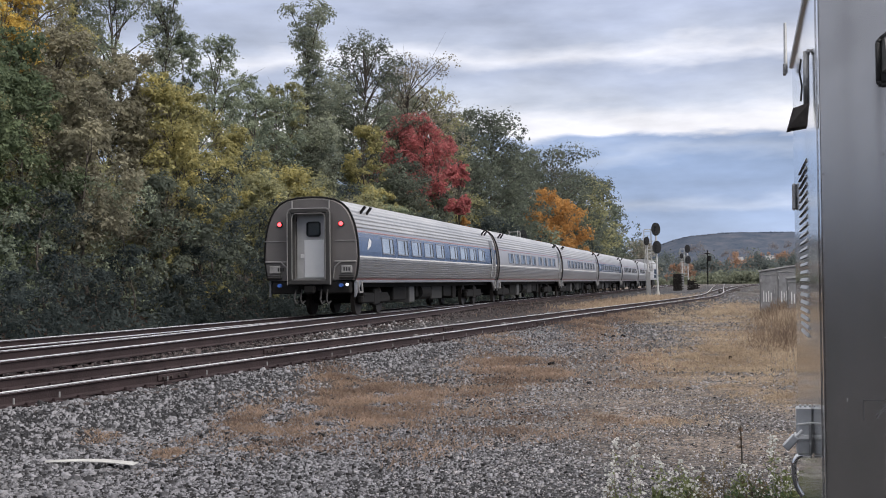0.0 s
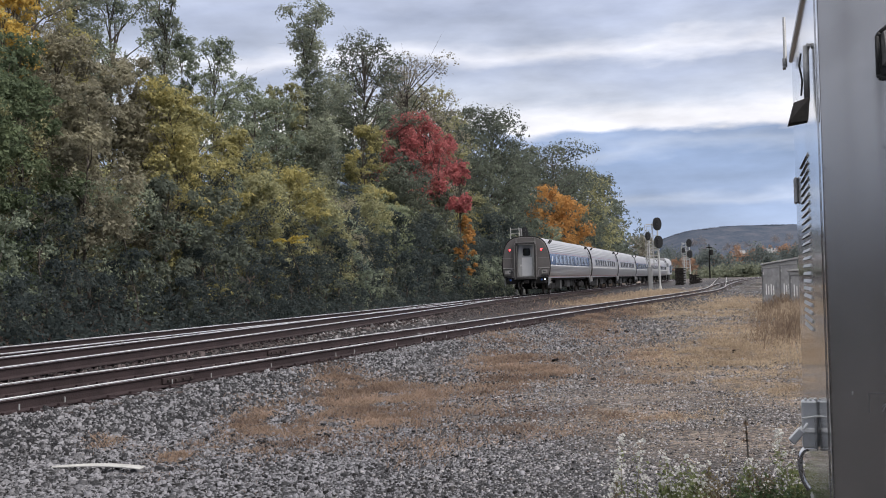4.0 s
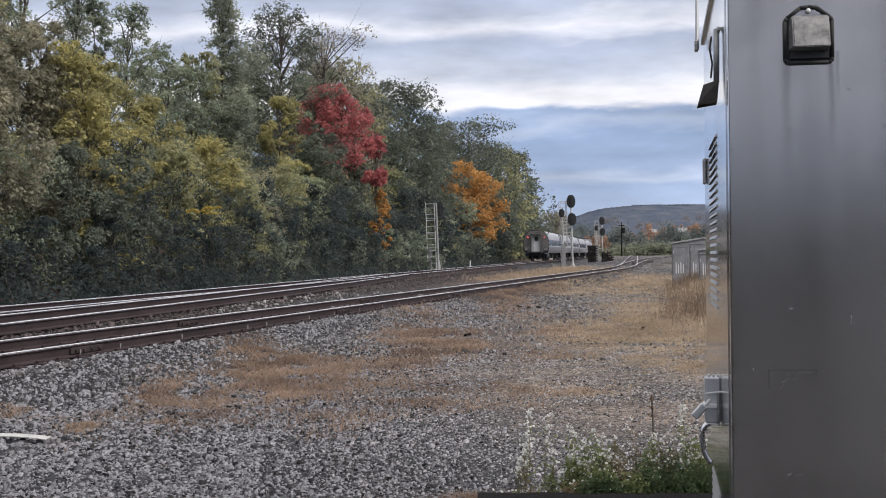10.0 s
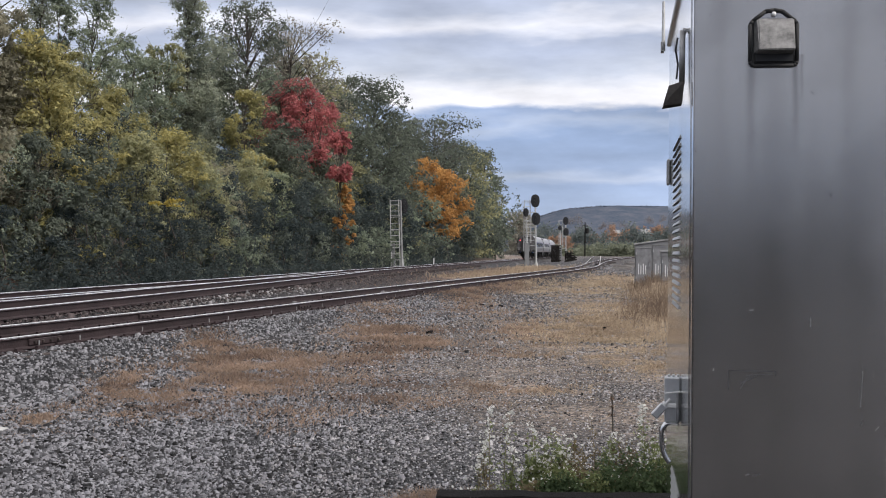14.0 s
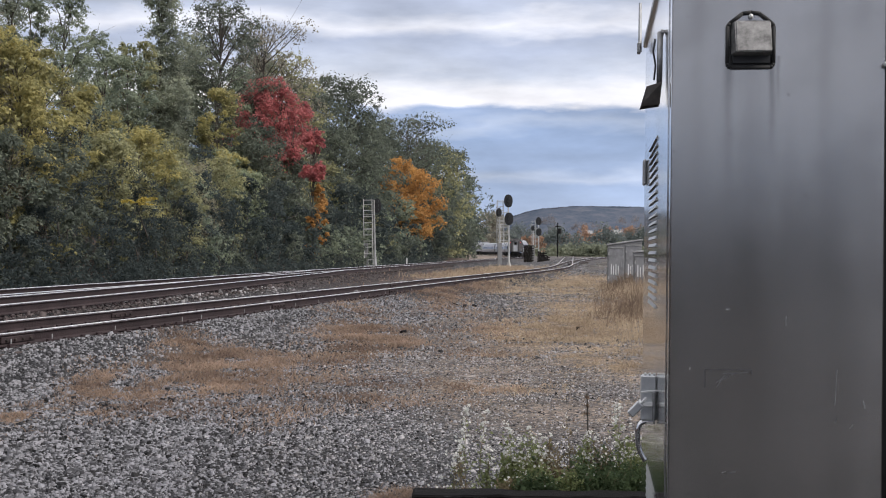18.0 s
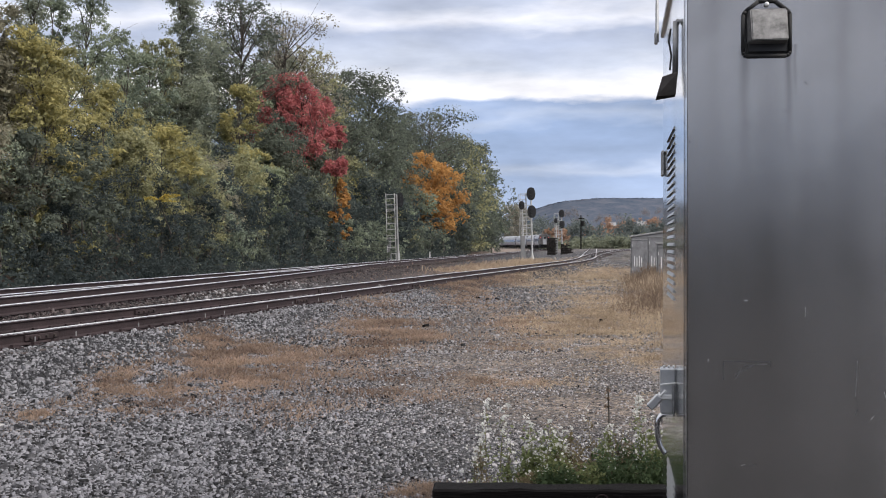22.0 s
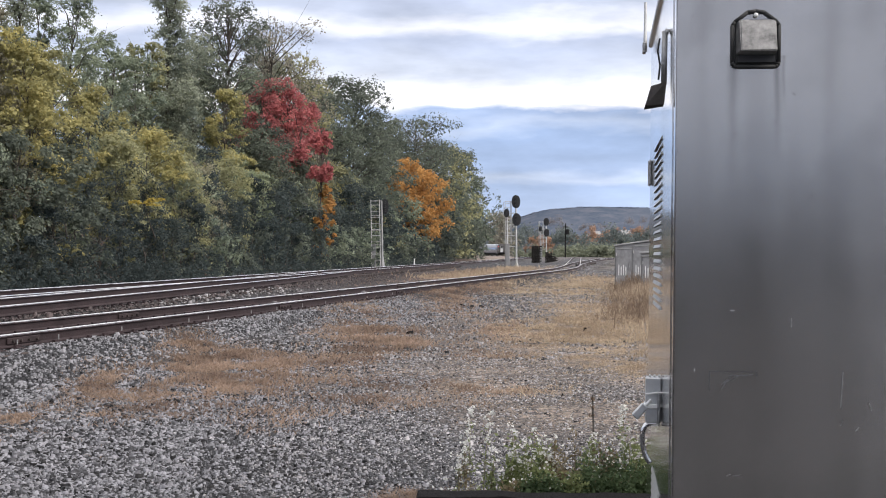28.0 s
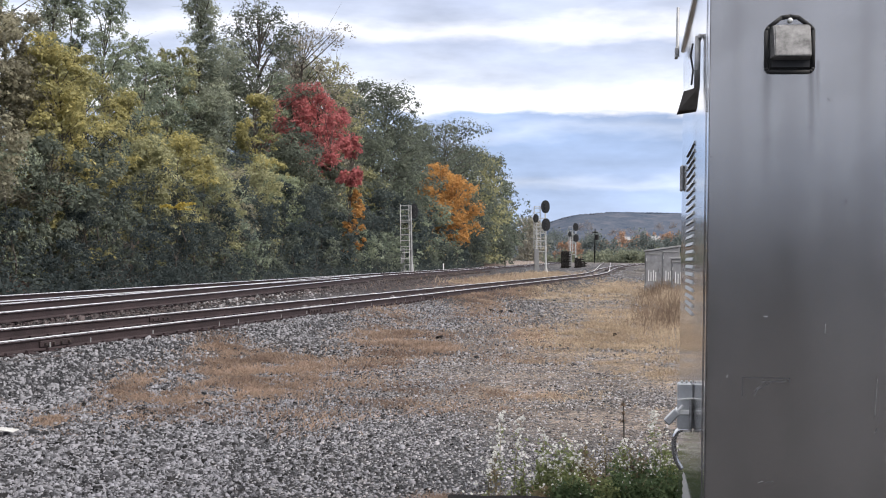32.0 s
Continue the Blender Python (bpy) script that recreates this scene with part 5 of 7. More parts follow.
            part("lens", rod(bmesh.new(), (s * 1.01, y + end * 0.061, 2.91), (s * 1.01, y + end * 0.085, 2.91), 0.065, 0.05, 14), M["red_glow"] if end < 0 else M["red_lens"], lamp, "glowing red marker lens" if end < 0 else "")
            part("fitting_plate", boxed(min(s * 1.0, s * 1.36), max(s * 1.0, s * 1.36), min(y + end * 0.001, y + end * 0.05), max(y + end * 0.001, y + end * 0.05), 1.36, 1.6, 0.02), M["car_white_worn"], t, "worn pale fitting plate")
            for k in range(3):
                x0 = s * 1.08 + 0.08 * k
                part("letter_bar", boxed(x0, x0 + 0.05, min(y + end * 0.052, y + end * 0.055), max(y + end * 0.052, y + end * 0.055), 1.43, 1.54), M["black"], t)
            part("step", boxed(min(s * 0.95, s * 1.42), max(s * 0.95, s * 1.42), min(y, y + end * 0.1), max(y, y + end * 0.1), 1.18, 1.24, 0.01), M["dark_metal"], t)
            bm = rod(bmesh.new(), (s * 1.01, y - end * 0.02, 0.98), (s * 1.01, y + end * 0.14, 0.98), 0.06, 0.055, 12)
            part("cable_plug", bm, M["blue_lens"], t, "blue cable socket")
            # flared rib that bends down to the passage, and the ladder-like grab irons
            rib = [(s * 1.5, y + end * 0.03, 1.72), (s * 0.98, y + end * 0.03, 1.72), (s * 0.80, y + end * 0.04, 1.55), (s * 0.74, y + end * 0.04, 1.2)]
            part("flared_rib", tube(bmesh.new(), rib, 0.026, 6), M["car_end_light"], cap)
            part("grab_iron", tube(bmesh.new(), [(s * 0.95, y + end * 0.03, 1.30), (s * 0.95, y + end * 0.09, 1.29), (s * 1.4, y + end * 0.09, 1.29), (s * 1.4, y + end * 0.03, 1.30)], 0.014, 6), M["black"], cap)
            part("buffer_box", boxed(min(s * 0.35, s * 1.3), max(s * 0.35, s * 1.3), min(y - end * 0.25, y), max(y - end * 0.25, y), 0.72, 1.12, 0.04), M["dark_metal"], t)
        if end < 0:
            part("tail_lamp", rod(bmesh.new(), (1.2, y - 0.02, 1.0), (1.2, y - 0.12, 1.0), 0.045, 0.04, 12), M["white_glow"], t, "small white lamp")
        bm = boxed(-0.9, 0.9, min(y - end * 0.3, y - end * 0.05), max(y - end * 0.3, y - end * 0.05), 0.82, 1.13, 0.04)
        box(bm, -0.18, 0.18, min(y, y + end * 0.2), max(y, y + end * 0.2), 0.72, 0.98, 0.05)
        part("coupler", bm, M["dark_metal"], t)
        bm = bmesh.new()
        for k, s in enumerate((-0.5, -0.3, 0.35, 0.55)):
            tube(bm, [(s, y, 0.85), (s + 0.02, y + end * 0.2, 0.55), (s + 0.08, y + end * 0.22, 0.4), (s + 0.16, y + end * 0.15, 0.5)], 0.028, 6)
        part("hose", bm, M["rubber"], t)
    # underfloor
    part("floor_beam", boxed(-1.1, 1.1, 0.3, L - 0.3, 0.9, 1.1, 0.02), M["dark_metal"], t)
    for s in (-1, 1):
        bm = boxed(min(s * 1.38, s * 1.44), max(s * 1.38, s * 1.44), 0.14, L - 0.14, 1.05, 1.145, 0.012)
        for ya, yb in ((0.14, 0.75), (L - 0.14, L - 0.75)):
            vs = [bm.verts.new((s * q, yy, z)) for q in (1.37, 1.43) for yy, z in ((ya, 1.06), (yb, 1.06), (ya, 0.62))]
            for f in ((0, 1, 2), (3, 4, 5), (0, 1, 4, 3), (1, 2, 5, 4), (2, 0, 3, 5)):
                bm.faces.new([vs[k] for k in f])
        bmesh.ops.recalc_face_normals(bm, faces=bm.faces)
        part("side_sill", bm, M["car_steel"], t, "bare steel side sill")
    for k, (y0, y1, w, z0, mat) in enumerate(((6.4, 8.3, 1.3, 0.42, M["dark_metal"]), (8.7, 9.5, 1.33, 0.3, M["box_grey"]), (10.0, 12.2, 1.25, 0.5, M["dark_metal"]), (12.5, 14.4, 1.3, 0.38, M["rubber"]), (14.8, 16.3, 1.28, 0.46, M["dark_metal"]), (16.5, 17.2, 1.32, 0.35, M["dark_metal"]))):
        part("equipment_box", boxed(-w * 0.76, w * 0.76, y0, y1, z0, 0.975, 0.03), mat, t)
    part("air_tank", rod(bmesh.new(), (0.82, 10.4, 0.68), (0.82, 12.0, 0.68), 0.3, 0.3, 14), M["dark_metal"], t)
    for y in (3.7, L - 3.7):
        truck(t, y)
    for s in (-1, 1):
        for y in (0.35, L - 0.35):
            bm = tube(bmesh.new(), [(s * 1.42, y, 1.14), (s * 1.46, y + 0.05, 0.75), (s * 1.46, y + 0.4, 0.75), (s * 1.42, y + 0.45, 1.14)], 0.03, 6)
            part("step_bracket", bm, M["galv_dark"], t)
    return t


M["door_side"] = material("door_side", (0.16, 0.16, 0.165), 0.45, 0.6, 0.2, 2)
M["car_end_light"] = material("car_end_light", (0.19, 0.185, 0.18), 0.55, 0.2, 0.2, 2)
M["car_white_worn"] = material("car_white_worn", (0.24, 0.235, 0.23), 0.6, 0.1, 0.35, 6)
M["door_frame"] = material("door_frame", (0.42, 0.42, 0.42), 0.5, 0.2, 0.15, 2)
M["red_lens"] = material("red_lens", (0.3, 0.02, 0.02), 0.3, 0, 0.1, 2)


M["loco_grey"] = material("loco_grey", (0.36, 0.36, 0.37), 0.5, 0.2, 0.2, 1.0)


def locomotive():
    t = thing("locomotive", Matrix(), "grey and dark blue diesel locomotive pulling passenger cars", "locomotive")
    sec = [(1.45, 1.2), (1.5, 1.4), (1.5, 3.3), (1.35, 3.75), (1.0, 4.15), (0, 4.25)]
    pts = sec + [(-w, z) for w, z in sec[:-1]][::-1]
    bm = bmesh.new()
    a, b = skin(bm, pts, 0, 17.5, True)
    c = ring(bm, [(x * 0.92, 1.2 + (z - 1.2) * 0.72) for x, z in pts], 20.8)
    n = len(pts)
    for k in range(n):
        j = (k + 1) % n
        bm.faces.new((b[k], b[j], c[j], c[k]))
    bm.faces.new(a[::-1])
    bm.faces.new(c)
    bmesh.ops.recalc_face_normals(bm, faces=bm.faces)
    part("body", bm, M["loco_grey"], t)
    for s in (-1, 1):
        part("blue_panel", boxed(min(s * 1.502, s * 1.512), max(s * 1.502, s * 1.512), 9, 17.2, 1.5, 2.9), M["car_blue"], t)
        part("grille", boxed(min(s * 1.502, s * 1.53), max(s * 1.502, s * 1.53), 1.0, 5.0, 2.5, 3.2), M["black"], t)
        part("cab_window", boxed(min(s * 1.45, s * 1.52), max(s * 1.45, s * 1.52), 16.0, 17.0, 2.6, 3.2), M["glass"], t)
    for y in (2.5, 5, 7.5):
        part("roof_fan", rod(bmesh.new(), (0, y, 4.2), (0, y, 4.35), 0.7, 0.7, 16), M["dark_metal"], t)
    part("fuel_tank", boxed(-1.3, 1.3, 7.5, 13, 0.35, 1.18, 0.08), M["dark_metal"], t)
    part("end_door", boxed(-0.4, 0.4, -0.03, -0.002, 1.3, 3.2, 0.01), M["dark_metal"], t)
    for y in (4, 16.5):
        truck(t, y)
    return t


car_blue = passenger_car(True)
car_plain = passenger_car(False)
cars = [car_blue, car_plain, copy_thing(car_plain, Matrix()), copy_thing(car_blue, Matrix()), copy_thing(car_plain, Matrix()), copy_thing(car_plain, Matrix()), locomotive()]
for c in cars[1:4:2] + cars[1:6]:
    for o in c.children_recursive:
        if o.name.startswith("lens") and o.data.materials[0].name == "red_glow":
            o.data = o.data.copy()
            o.data.materials[0] = M["red_lens"]
            o.pop("label", None)


# ---- wood ----
LEAFWORD = {"green": "green leafy", "dark": "dark green", "olive": "olive and yellowing", "yellow": "yellow autumn", "red": "red autumn maple", "orange": "orange autumn", "gold": "golden-yellow autumn", "brown": "thinning grey-brown", "vine": "tall vine-covered", "under": "shade-darkened blue-green", "deep": "dense dark green", "lush": "lush green", "russet": "olive-brown withering"}
# leaves at the wood's foot: deep shade is put into their colour
LEAF["under"] = leaf_material("leaf_foot_shade", (0.042, 0.055, 0.057), (0.088, 0.105, 0.097))
LEAF["deep"] = leaf_material("leaf_deep", (0.084, 0.100, 0.084), (0.203, 0.223, 0.169))
LEAF["vine"] = leaf_material("leaf_vine", (0.167, 0.192, 0.159), (0.354, 0.374, 0.268))


def leaves(centres, radii, count, size, rng, flat=0.8, sprays=0):
    """Leaves as small blades in flattened sprays, thinning outwards."""
    centres, radii = np.asarray(centres, float), np.asarray(radii, float)
    if sprays:
        k = len(centres) * sprays
        idx = np.repeat(np.arange(len(centres)), sprays)
        d = rng.normal(size=(k, 3))
        d /= np.linalg.norm(d, axis=1)[:, None]
        centres = centres[idx] + d * (radii[idx] * rng.uniform(0.45, 1.1, k))[:, None] * np.array([1, 1, 0.85])
        radii = radii[idx] * rng.uniform(0.36, 0.74, k)
        flat = 0.6
    w = radii**2
    idx = rng.choice(len(centres), count, p=w / w.sum())
    d = rng.normal(size=(count, 3))
    d /= np.linalg.norm(d, axis=1)[:, None]
    squash = rng.uniform(0.6, 1.35, (len(centres), 3)) * np.array([1, 1, flat])
    r = radii[idx] * (0.2 + 0.85 * rng.uniform(0, 1, count) ** 0.7) * (1 + 0.22 * rng.normal(size=count).clip(-1.5, 2.5))
    off = d * r[:, None] * squash[idx]
    off[:, 2] -= 0.35 * (off[:, 0] ** 2 + off[:, 1] ** 2) / (radii[idx] + 1e-6)
    p = centres[idx] + off
    n = d * (0.8 if sprays else 0.35) + rng.normal(size=(count, 3)) * (0.34 if sprays else 0.7) + np.array([0, 0, 0.55 if sprays else 0.3])
    n /= np.linalg.norm(n, axis=1)[:, None]
    a = np.cross(n, rng.normal(size=(count, 3)))
    a /= np.linalg.norm(a, axis=1)[:, None] + 1e-9
    b = np.cross(n, a)
    s = size * rng.uniform(0.5, 1.5, count)[:, None]
    if sprays:
        v = np.stack([p + a * s, p - a * s * 0.7 + b * s * 0.62, p - a * s * 0.8 - b * s * 0.55], 1).reshape(-1, 3)
        q = np.arange(count * 3).reshape(-1, 3)
    else:
        v = np.stack([p + a * s, p + b * s * 0.55, p - a * s, p - b * s * 0.55], 1).reshape(-1, 3)
        q = np.arange(count * 4).reshape(-1, 4)
    v[:, 2] = np.maximum(v[:, 2], 0.05)
    return v, q


def tree(x, y, h, r, kind="green", base=0.25, count=5000, size=0.16, clumps=40, thin=1.0, name="tree", label="", group="trees along the railway"):
    """A tapered trunk with limbs and a crown of leaf sprays."""
    rng = np.random.default_rng(int(abs(x * 131 + y * 17)) + int(h * 7))
    z0 = float(ground_z(x, y)) - 0.1
    t = thing(name, pose(x, y, z0), label or f"{LEAFWORD[kind]} tree at the edge of the wood", "tree" if name == "tree" else "shrub", group)
    cs, rs = [], []
    slim, airy = kind == "vine", thin < 0.85
    lump = rng.uniform(0, 6.28, 4)
    for k in range(clumps):
        f = (k + rng.uniform(0, 1)) / clumps
        zc = h * (base + (1 - base) * f)
        prof = math.sin(math.pi * (0.24 + 0.70 * f)) ** 0.75 if base < 0.6 else math.sin(math.pi * (0.08 + 0.84 * f)) ** 0.6
        if airy:
            prof = math.sin(math.pi * (0.22 + 0.64 * f)) ** 0.6 * rng.uniform(0.8, 1.2)
        if slim:
            prof = 0.30 + 0.12 * math.sin(f * 15) + (0.55 * rng.uniform(0, 1) ** 2 if f > 0.6 else 0.0)
        ang = rng.uniform(0, 2 * math.pi)
        out = 1 + 0.22 * math.sin(2 * ang + lump[0] + 5 * f) + 0.14 * math.sin(3 * ang + lump[1] - 7 * f)
        rad = r * 0.86 * prof * out * math.sqrt(rng.uniform(0.03, 1))
        cs.append((rad * math.cos(ang), rad * math.sin(ang), min(zc, h - 0.16 * r)))
        rs.append(r * rng.uniform(0.16, 0.36) * (0.85 if airy else 1.0))
    bm = bmesh.new()
    bend, ph = rng.uniform(-0.03, 0.03), rng.uniform(0, 6)
    pts = [Vector((bend * f * h + 0.1 * math.sin(f * 7 + ph), 0.1 * math.cos(f * 5 + ph), h * 0.92 * f)) for f in np.linspace(0, 1, 9)]
    tr = min(0.2, 0.008 * h + 0.03)
    for k in range(8):
        rod(bm, pts[k], pts[k + 1], tr * (1 - k / 8.3), tr * (1 - (k + 1) / 8.3), 7)
    part("trunk", bm, M["bark"], t, "", True)
    bm = bmesh.new()
    for c, cr in zip(cs, rs):
        if rng.uniform() > (0.5 if not airy else 0.8):
            continue
        f = max(0.06, min(0.9, c[2] / h - rng.uniform(0.03, 0.14)))
        i = min(7, int(f * 8))
        root = pts[i].lerp(pts[i + 1], f * 8 - i)
        mid = root.lerp(Vector(c), 0.5) + Vector((rng.uniform(-0.2, 0.2), rng.uniform(-0.2, 0.2), rng.uniform(-0.02, 0.03) * h))
        rod(bm, root, mid, 0.0032 * h, 0.0022 * h, 4)
        rod(bm, mid, c, 0.0022 * h, 0.0009 * h, 4)
        for q in range((0 if name == "shrub" else 1) if not airy else 4):
            e = Vector(c) + Vector(rng.normal(size=3)) * cr * 0.8
            rod(bm, mid.lerp(Vector(c), rng.uniform(0.3, 1)), e, 0.001 * h, 0.0003 * h, 3)
    tagged(part("branchwork", bm, M["bark"], t), kind="stuff")
    v, q = leaves(cs, rs, int(count * 0.8), size * 1.1, rng, sprays=9)
    tagged(fast_mesh("crown", v, q, LEAF[kind], t), kind="stuff")
    return t
tree(-17.7, 34, 8.6, 2.2, "lush", 0, 26000, 0.058, 42)
tree(-19.6, 38.5, 12.4, 2.4, "yellow", 0.15, 22000, 0.060, 48)
tree(-18.4, 36, 11.4, 1.8, "olive", 0.3, 15000, 0.058, 36)
tree(-17.9, 37, 9.0, 2.2, "lush", 0.05, 26000, 0.058, 42)
tree(-19.4, 42, 10.6, 1.5, "gold", 0.7, 6500, 0.062, 26)
tree(-19.9, 44, 13.4, 2.3, "russet", 0.1, 24000, 0.062, 52)
tree(-21.9, 43, 13.8, 2.5, "russet", 0.05, 24000, 0.062, 52)
tree(-21.2, 39, 10.5, 2.2, "olive", 0.05, 18000, 0.060, 44)
tree(-20.9, 47, 13.2, 2.6, "yellow", 0.05, 37418, 0.062, 57)
tree(-17.4, 38, 8.6, 1.9, "lush", 0.05, 19000, 0.058, 35)
tree(-18.6, 44, 9.5, 2.4, "russet", 0.05, 27483, 0.060, 46)
tree(-15.5, 39, 7.8, 1.8, "russet", 0.38, 17000, 0.058, 32)
tree(-16.5, 45, 9.3, 2.3, "russet", 0.05, 26000, 0.060, 42)
tree(-18.0, 52, 8.3, 2.0, "yellow", 0.1, 22353, 0.062, 41)
tree(-14.9, 46, 8.9, 2.1, "yellow", 0.05, 20200, 0.062, 38, thin=1)
tree(-22.1, 66, 15.2, 2.3, "vine", 0.05, 26000, 0.066, 70, thin=0.9)
tree(-20.2, 70, 12.9, 2.3, "dark", 0.1, 13000, 0.069, 60, thin=0.7)
tree(-16.5, 54, 8.3, 2.3, "yellow", 0.2, 18070, 0.062, 39, thin=1)
tree(-16.0, 58, 7.8, 2.1, "yellow", 0.1, 16911, 0.062, 35, thin=1)
tree(-14.6, 44, 5.4, 1.7, "deep", 0, 10579, 0.062, 27, thin=1)
tree(-13.8, 47, 5.2, 1.7, "deep", 0, 9956, 0.062, 26, thin=1)
tree(-14.2, 56, 5.9, 2.0, "olive", 0, 13564, 0.062, 30, thin=1)
tree(-13.8, 60, 6.7, 2.0, "yellow", 0.1, 13540, 0.062, 31, thin=1)
tree(-20.4, 84, 11.3, 2.7, "dark", 0.2, 15387, 0.080, 53, thin=.9)
tree(-20.5, 90, 11.2, 2.3, "dark", 0.2, 11404, 0.086, 47, thin=.9)
tree(-18.9, 88, 19.0, 3.0, "vine", 0, 31000, 0.082, 84, thin=0.9)
tree(-18.6, 92, 13.8, 3.5, "vine", 0.05, 17087, 0.087, 73, thin=.72)
tree(-20.3, 86, 12.2, 2.0, "olive", 0.3, 11255, 0.082, 45, thin=0.8)
tree(-16.6, 96, 17.8, 3.9, "deep", 0.2, 23000, 0.088, 100, thin=0.7)
tree(-13.5, 64, 5.7, 2.1, "olive", 0, 13587, 0.062, 30, thin=1)
tree(-13.4, 70, 5.4, 2.1, "russet", 0, 10918, 0.067, 29, thin=1)
tree(-12.5, 74, 5.9, 2.0, "olive", 0, 10563, 0.070, 30, thin=1)
tree(-15.0, 88, 10.9, 2.1, "yellow", 0.2, 11664, 0.084, 43, thin=1)
tree(-14.4, 108, 18.6, 4.6, "brown", 0.15, 13000, 0.098, 130, thin=0.6)
tree(-13.3, 112, 16.8, 3.9, "olive", 0.15, 14000, 0.104, 90, thin=0.66)
tree(-12.2, 118, 15.8, 3.4, "deep", 0.2, 12845, 0.112, 87, thin=0.8)
tree(-12.2, 97, 13.4, 2.5, "red", 0.52, 9500, 0.085, 60)
tree(-14.0, 97.5, 12.0, 2.2, "red", 0.66, 6500, 0.085, 50)
tree(-10.6, 96.5, 12.0, 1.7, "red", 0.62, 4200, 0.085, 40)
tree(-13.4, 93, 9.4, 2.3, "deep", 0.2, 9000, 0.087, 44)
tree(-12.6, 92, 8.3, 3.6, "deep", 0, 16991, 0.087, 51, thin=1)
tree(-10.7, 97, 7.6, 2.5, "deep", 0, 9830, 0.092, 38, thin=1)
tree(-12.3, 80, 5.6, 2.1, "green", 0, 8873, 0.076, 30, thin=1)
tree(-8.9, 92, 9.9, 0.9, "red", 0.86, 3500, 0.087, 26, thin=1)
tree(-9.0, 92, 7.6, 1.1, "red", 0.86, 3500, 0.087, 25, thin=1)
tree(-9.4, 132, 17.6, 5.3, "deep", 0.1, 23886, 0.125, 100, thin=1)
tree(-10.3, 122, 12.0, 3.7, "deep", 0, 14302, 0.116, 68, thin=1)
tree(-7.9, 140, 14.5, 4.1, "deep", 0, 14676, 0.133, 87, thin=1)
tree(-8.5, 92, 6.3, 0.85, "orange", 0.15, 6000, 0.08, 34, thin=1)
tree(-11.0, 94, 5.1, 2.5, "deep", 0, 6877, 0.089, 31, thin=1)
tree(-8.9, 118, 6.0, 2.7, "dark", 0, 5609, 0.112, 35, thin=1)
tree(-7.5, 128, 6.0, 2.9, "olive", 0, 5151, 0.122, 36, thin=1)
tree(-4.2, 172, 18.8, 6.7, "deep", 0.1, 14162, 0.163, 100, thin=.8)
tree(-5.6, 152, 10.0, 3.6, "deep", 0, 7469, 0.144, 58, thin=1)
tree(-4.4, 149, 11.5, 3.5, "orange", 0.2, 7290, 0.142, 64, thin=1)
tree(-4.4, 148, 7.5, 2.6, "orange", 0.15, 3760, 0.141, 39, thin=1)
tree(-2.1, 152, 11.2, 3.2, "orange", 0.3, 5553, 0.144, 58, thin=1)
tree(-1.4, 172, 9.5, 4.0, "deep", 0, 6274, 0.163, 62, thin=1)
tree(-0.3, 190, 16.5, 5.5, "olive", 0.05, 9422, 0.180, 100, thin=.85)
tree(2.5, 208, 17.4, 5.2, "deep", 0.05, 7888, 0.198, 100, thin=.85)
tree(5.0, 222, 14.5, 2.7, "dark", 0.05, 2923, 0.211, 62, thin=.85)
tree(1.4, 200, 9.9, 5.2, "deep", 0, 6236, 0.190, 77, thin=1)
tree(17.8, 440, 14.2, 7.2, "brown", 0, 3500, 0.418, 100, thin=1)
tree(-18.2, 36, 8.2, 1.9, "lush", 0, 19000, 0.058, 34)
tree(-21.0, 52, 14.2, 2.4, "vine", 0.05, 34000, 0.060, 70, thin=0.9)
tree(-20.3, 54, 13.2, 2.5, "dark", 0.1, 12000, 0.062, 60, thin=0.7)
tree(-16.1, 46, 7.9, 1.8, "russet", 0, 16171, 0.062, 33, thin=1)
tree(-20.3, 64, 12.2, 1.3, "dark", 0.1, 15000, 0.064, 36)
tree(-21.0, 80, 11.6, 2.1, "dark", 0.2, 13236, 0.076, 45, thin=.9)
tree(-18.9, 96, 12.5, 2.8, "dark", 0.1, 16935, 0.091, 58, thin=1)
tree(-18.1, 86, 9.8, 2.5, "vine", 0, 16118, 0.082, 45, thin=1)
tree(-16.5, 104, 13.7, 3.4, "dark", 0.1, 18955, 0.099, 71, thin=1)
tree(-15.8, 112, 15.7, 3.7, "vine", 0.1, 20213, 0.106, 84, thin=1)
tree(-12.3, 126, 15.0, 4.1, "deep", 0.1, 17196, 0.120, 90, thin=1)
tree(-7.1, 156, 14.8, 4.6, "deep", 0.1, 12306, 0.148, 97, thin=1)
tree(-1.2, 196, 11.7, 5.6, "deep", 0, 8263, 0.186, 94, thin=1)
tree(1.1, 212, 12.3, 4.7, "deep", 0, 6200, 0.201, 85, thin=1)
tree(2.7, 224, 10.6, 3.2, "dark", 0, 3500, 0.213, 56, thin=1)
tree(-3.1, 182, 16.3, 5.9, "deep", 0, 14145, 0.173, 100, thin=1)
tree(-25.2, 52, 10.2, 2.8, "dark", 0, 7006, 0.088, 44)
tree(-24.4, 56, 10.1, 3.0, "dark", 0, 6426, 0.095, 44)
tree(-23.3, 60, 10.4, 3.2, "dark", 0, 6151, 0.102, 44)
tree(-22.5, 66, 9.8, 3.5, "dark", 0, 5265, 0.112, 44)
tree(-23.5, 78, 10.7, 3.7, "dark", 0, 4354, 0.133, 44)
tree(-24.0, 90, 11.3, 4.1, "dark", 0, 3748, 0.153, 44)
tree(-23.2, 100, 11.3, 4.5, "dark", 0, 3384, 0.170, 44)
tree(-21.0, 104, 11.1, 4.4, "dark", 0, 2998, 0.177, 44)
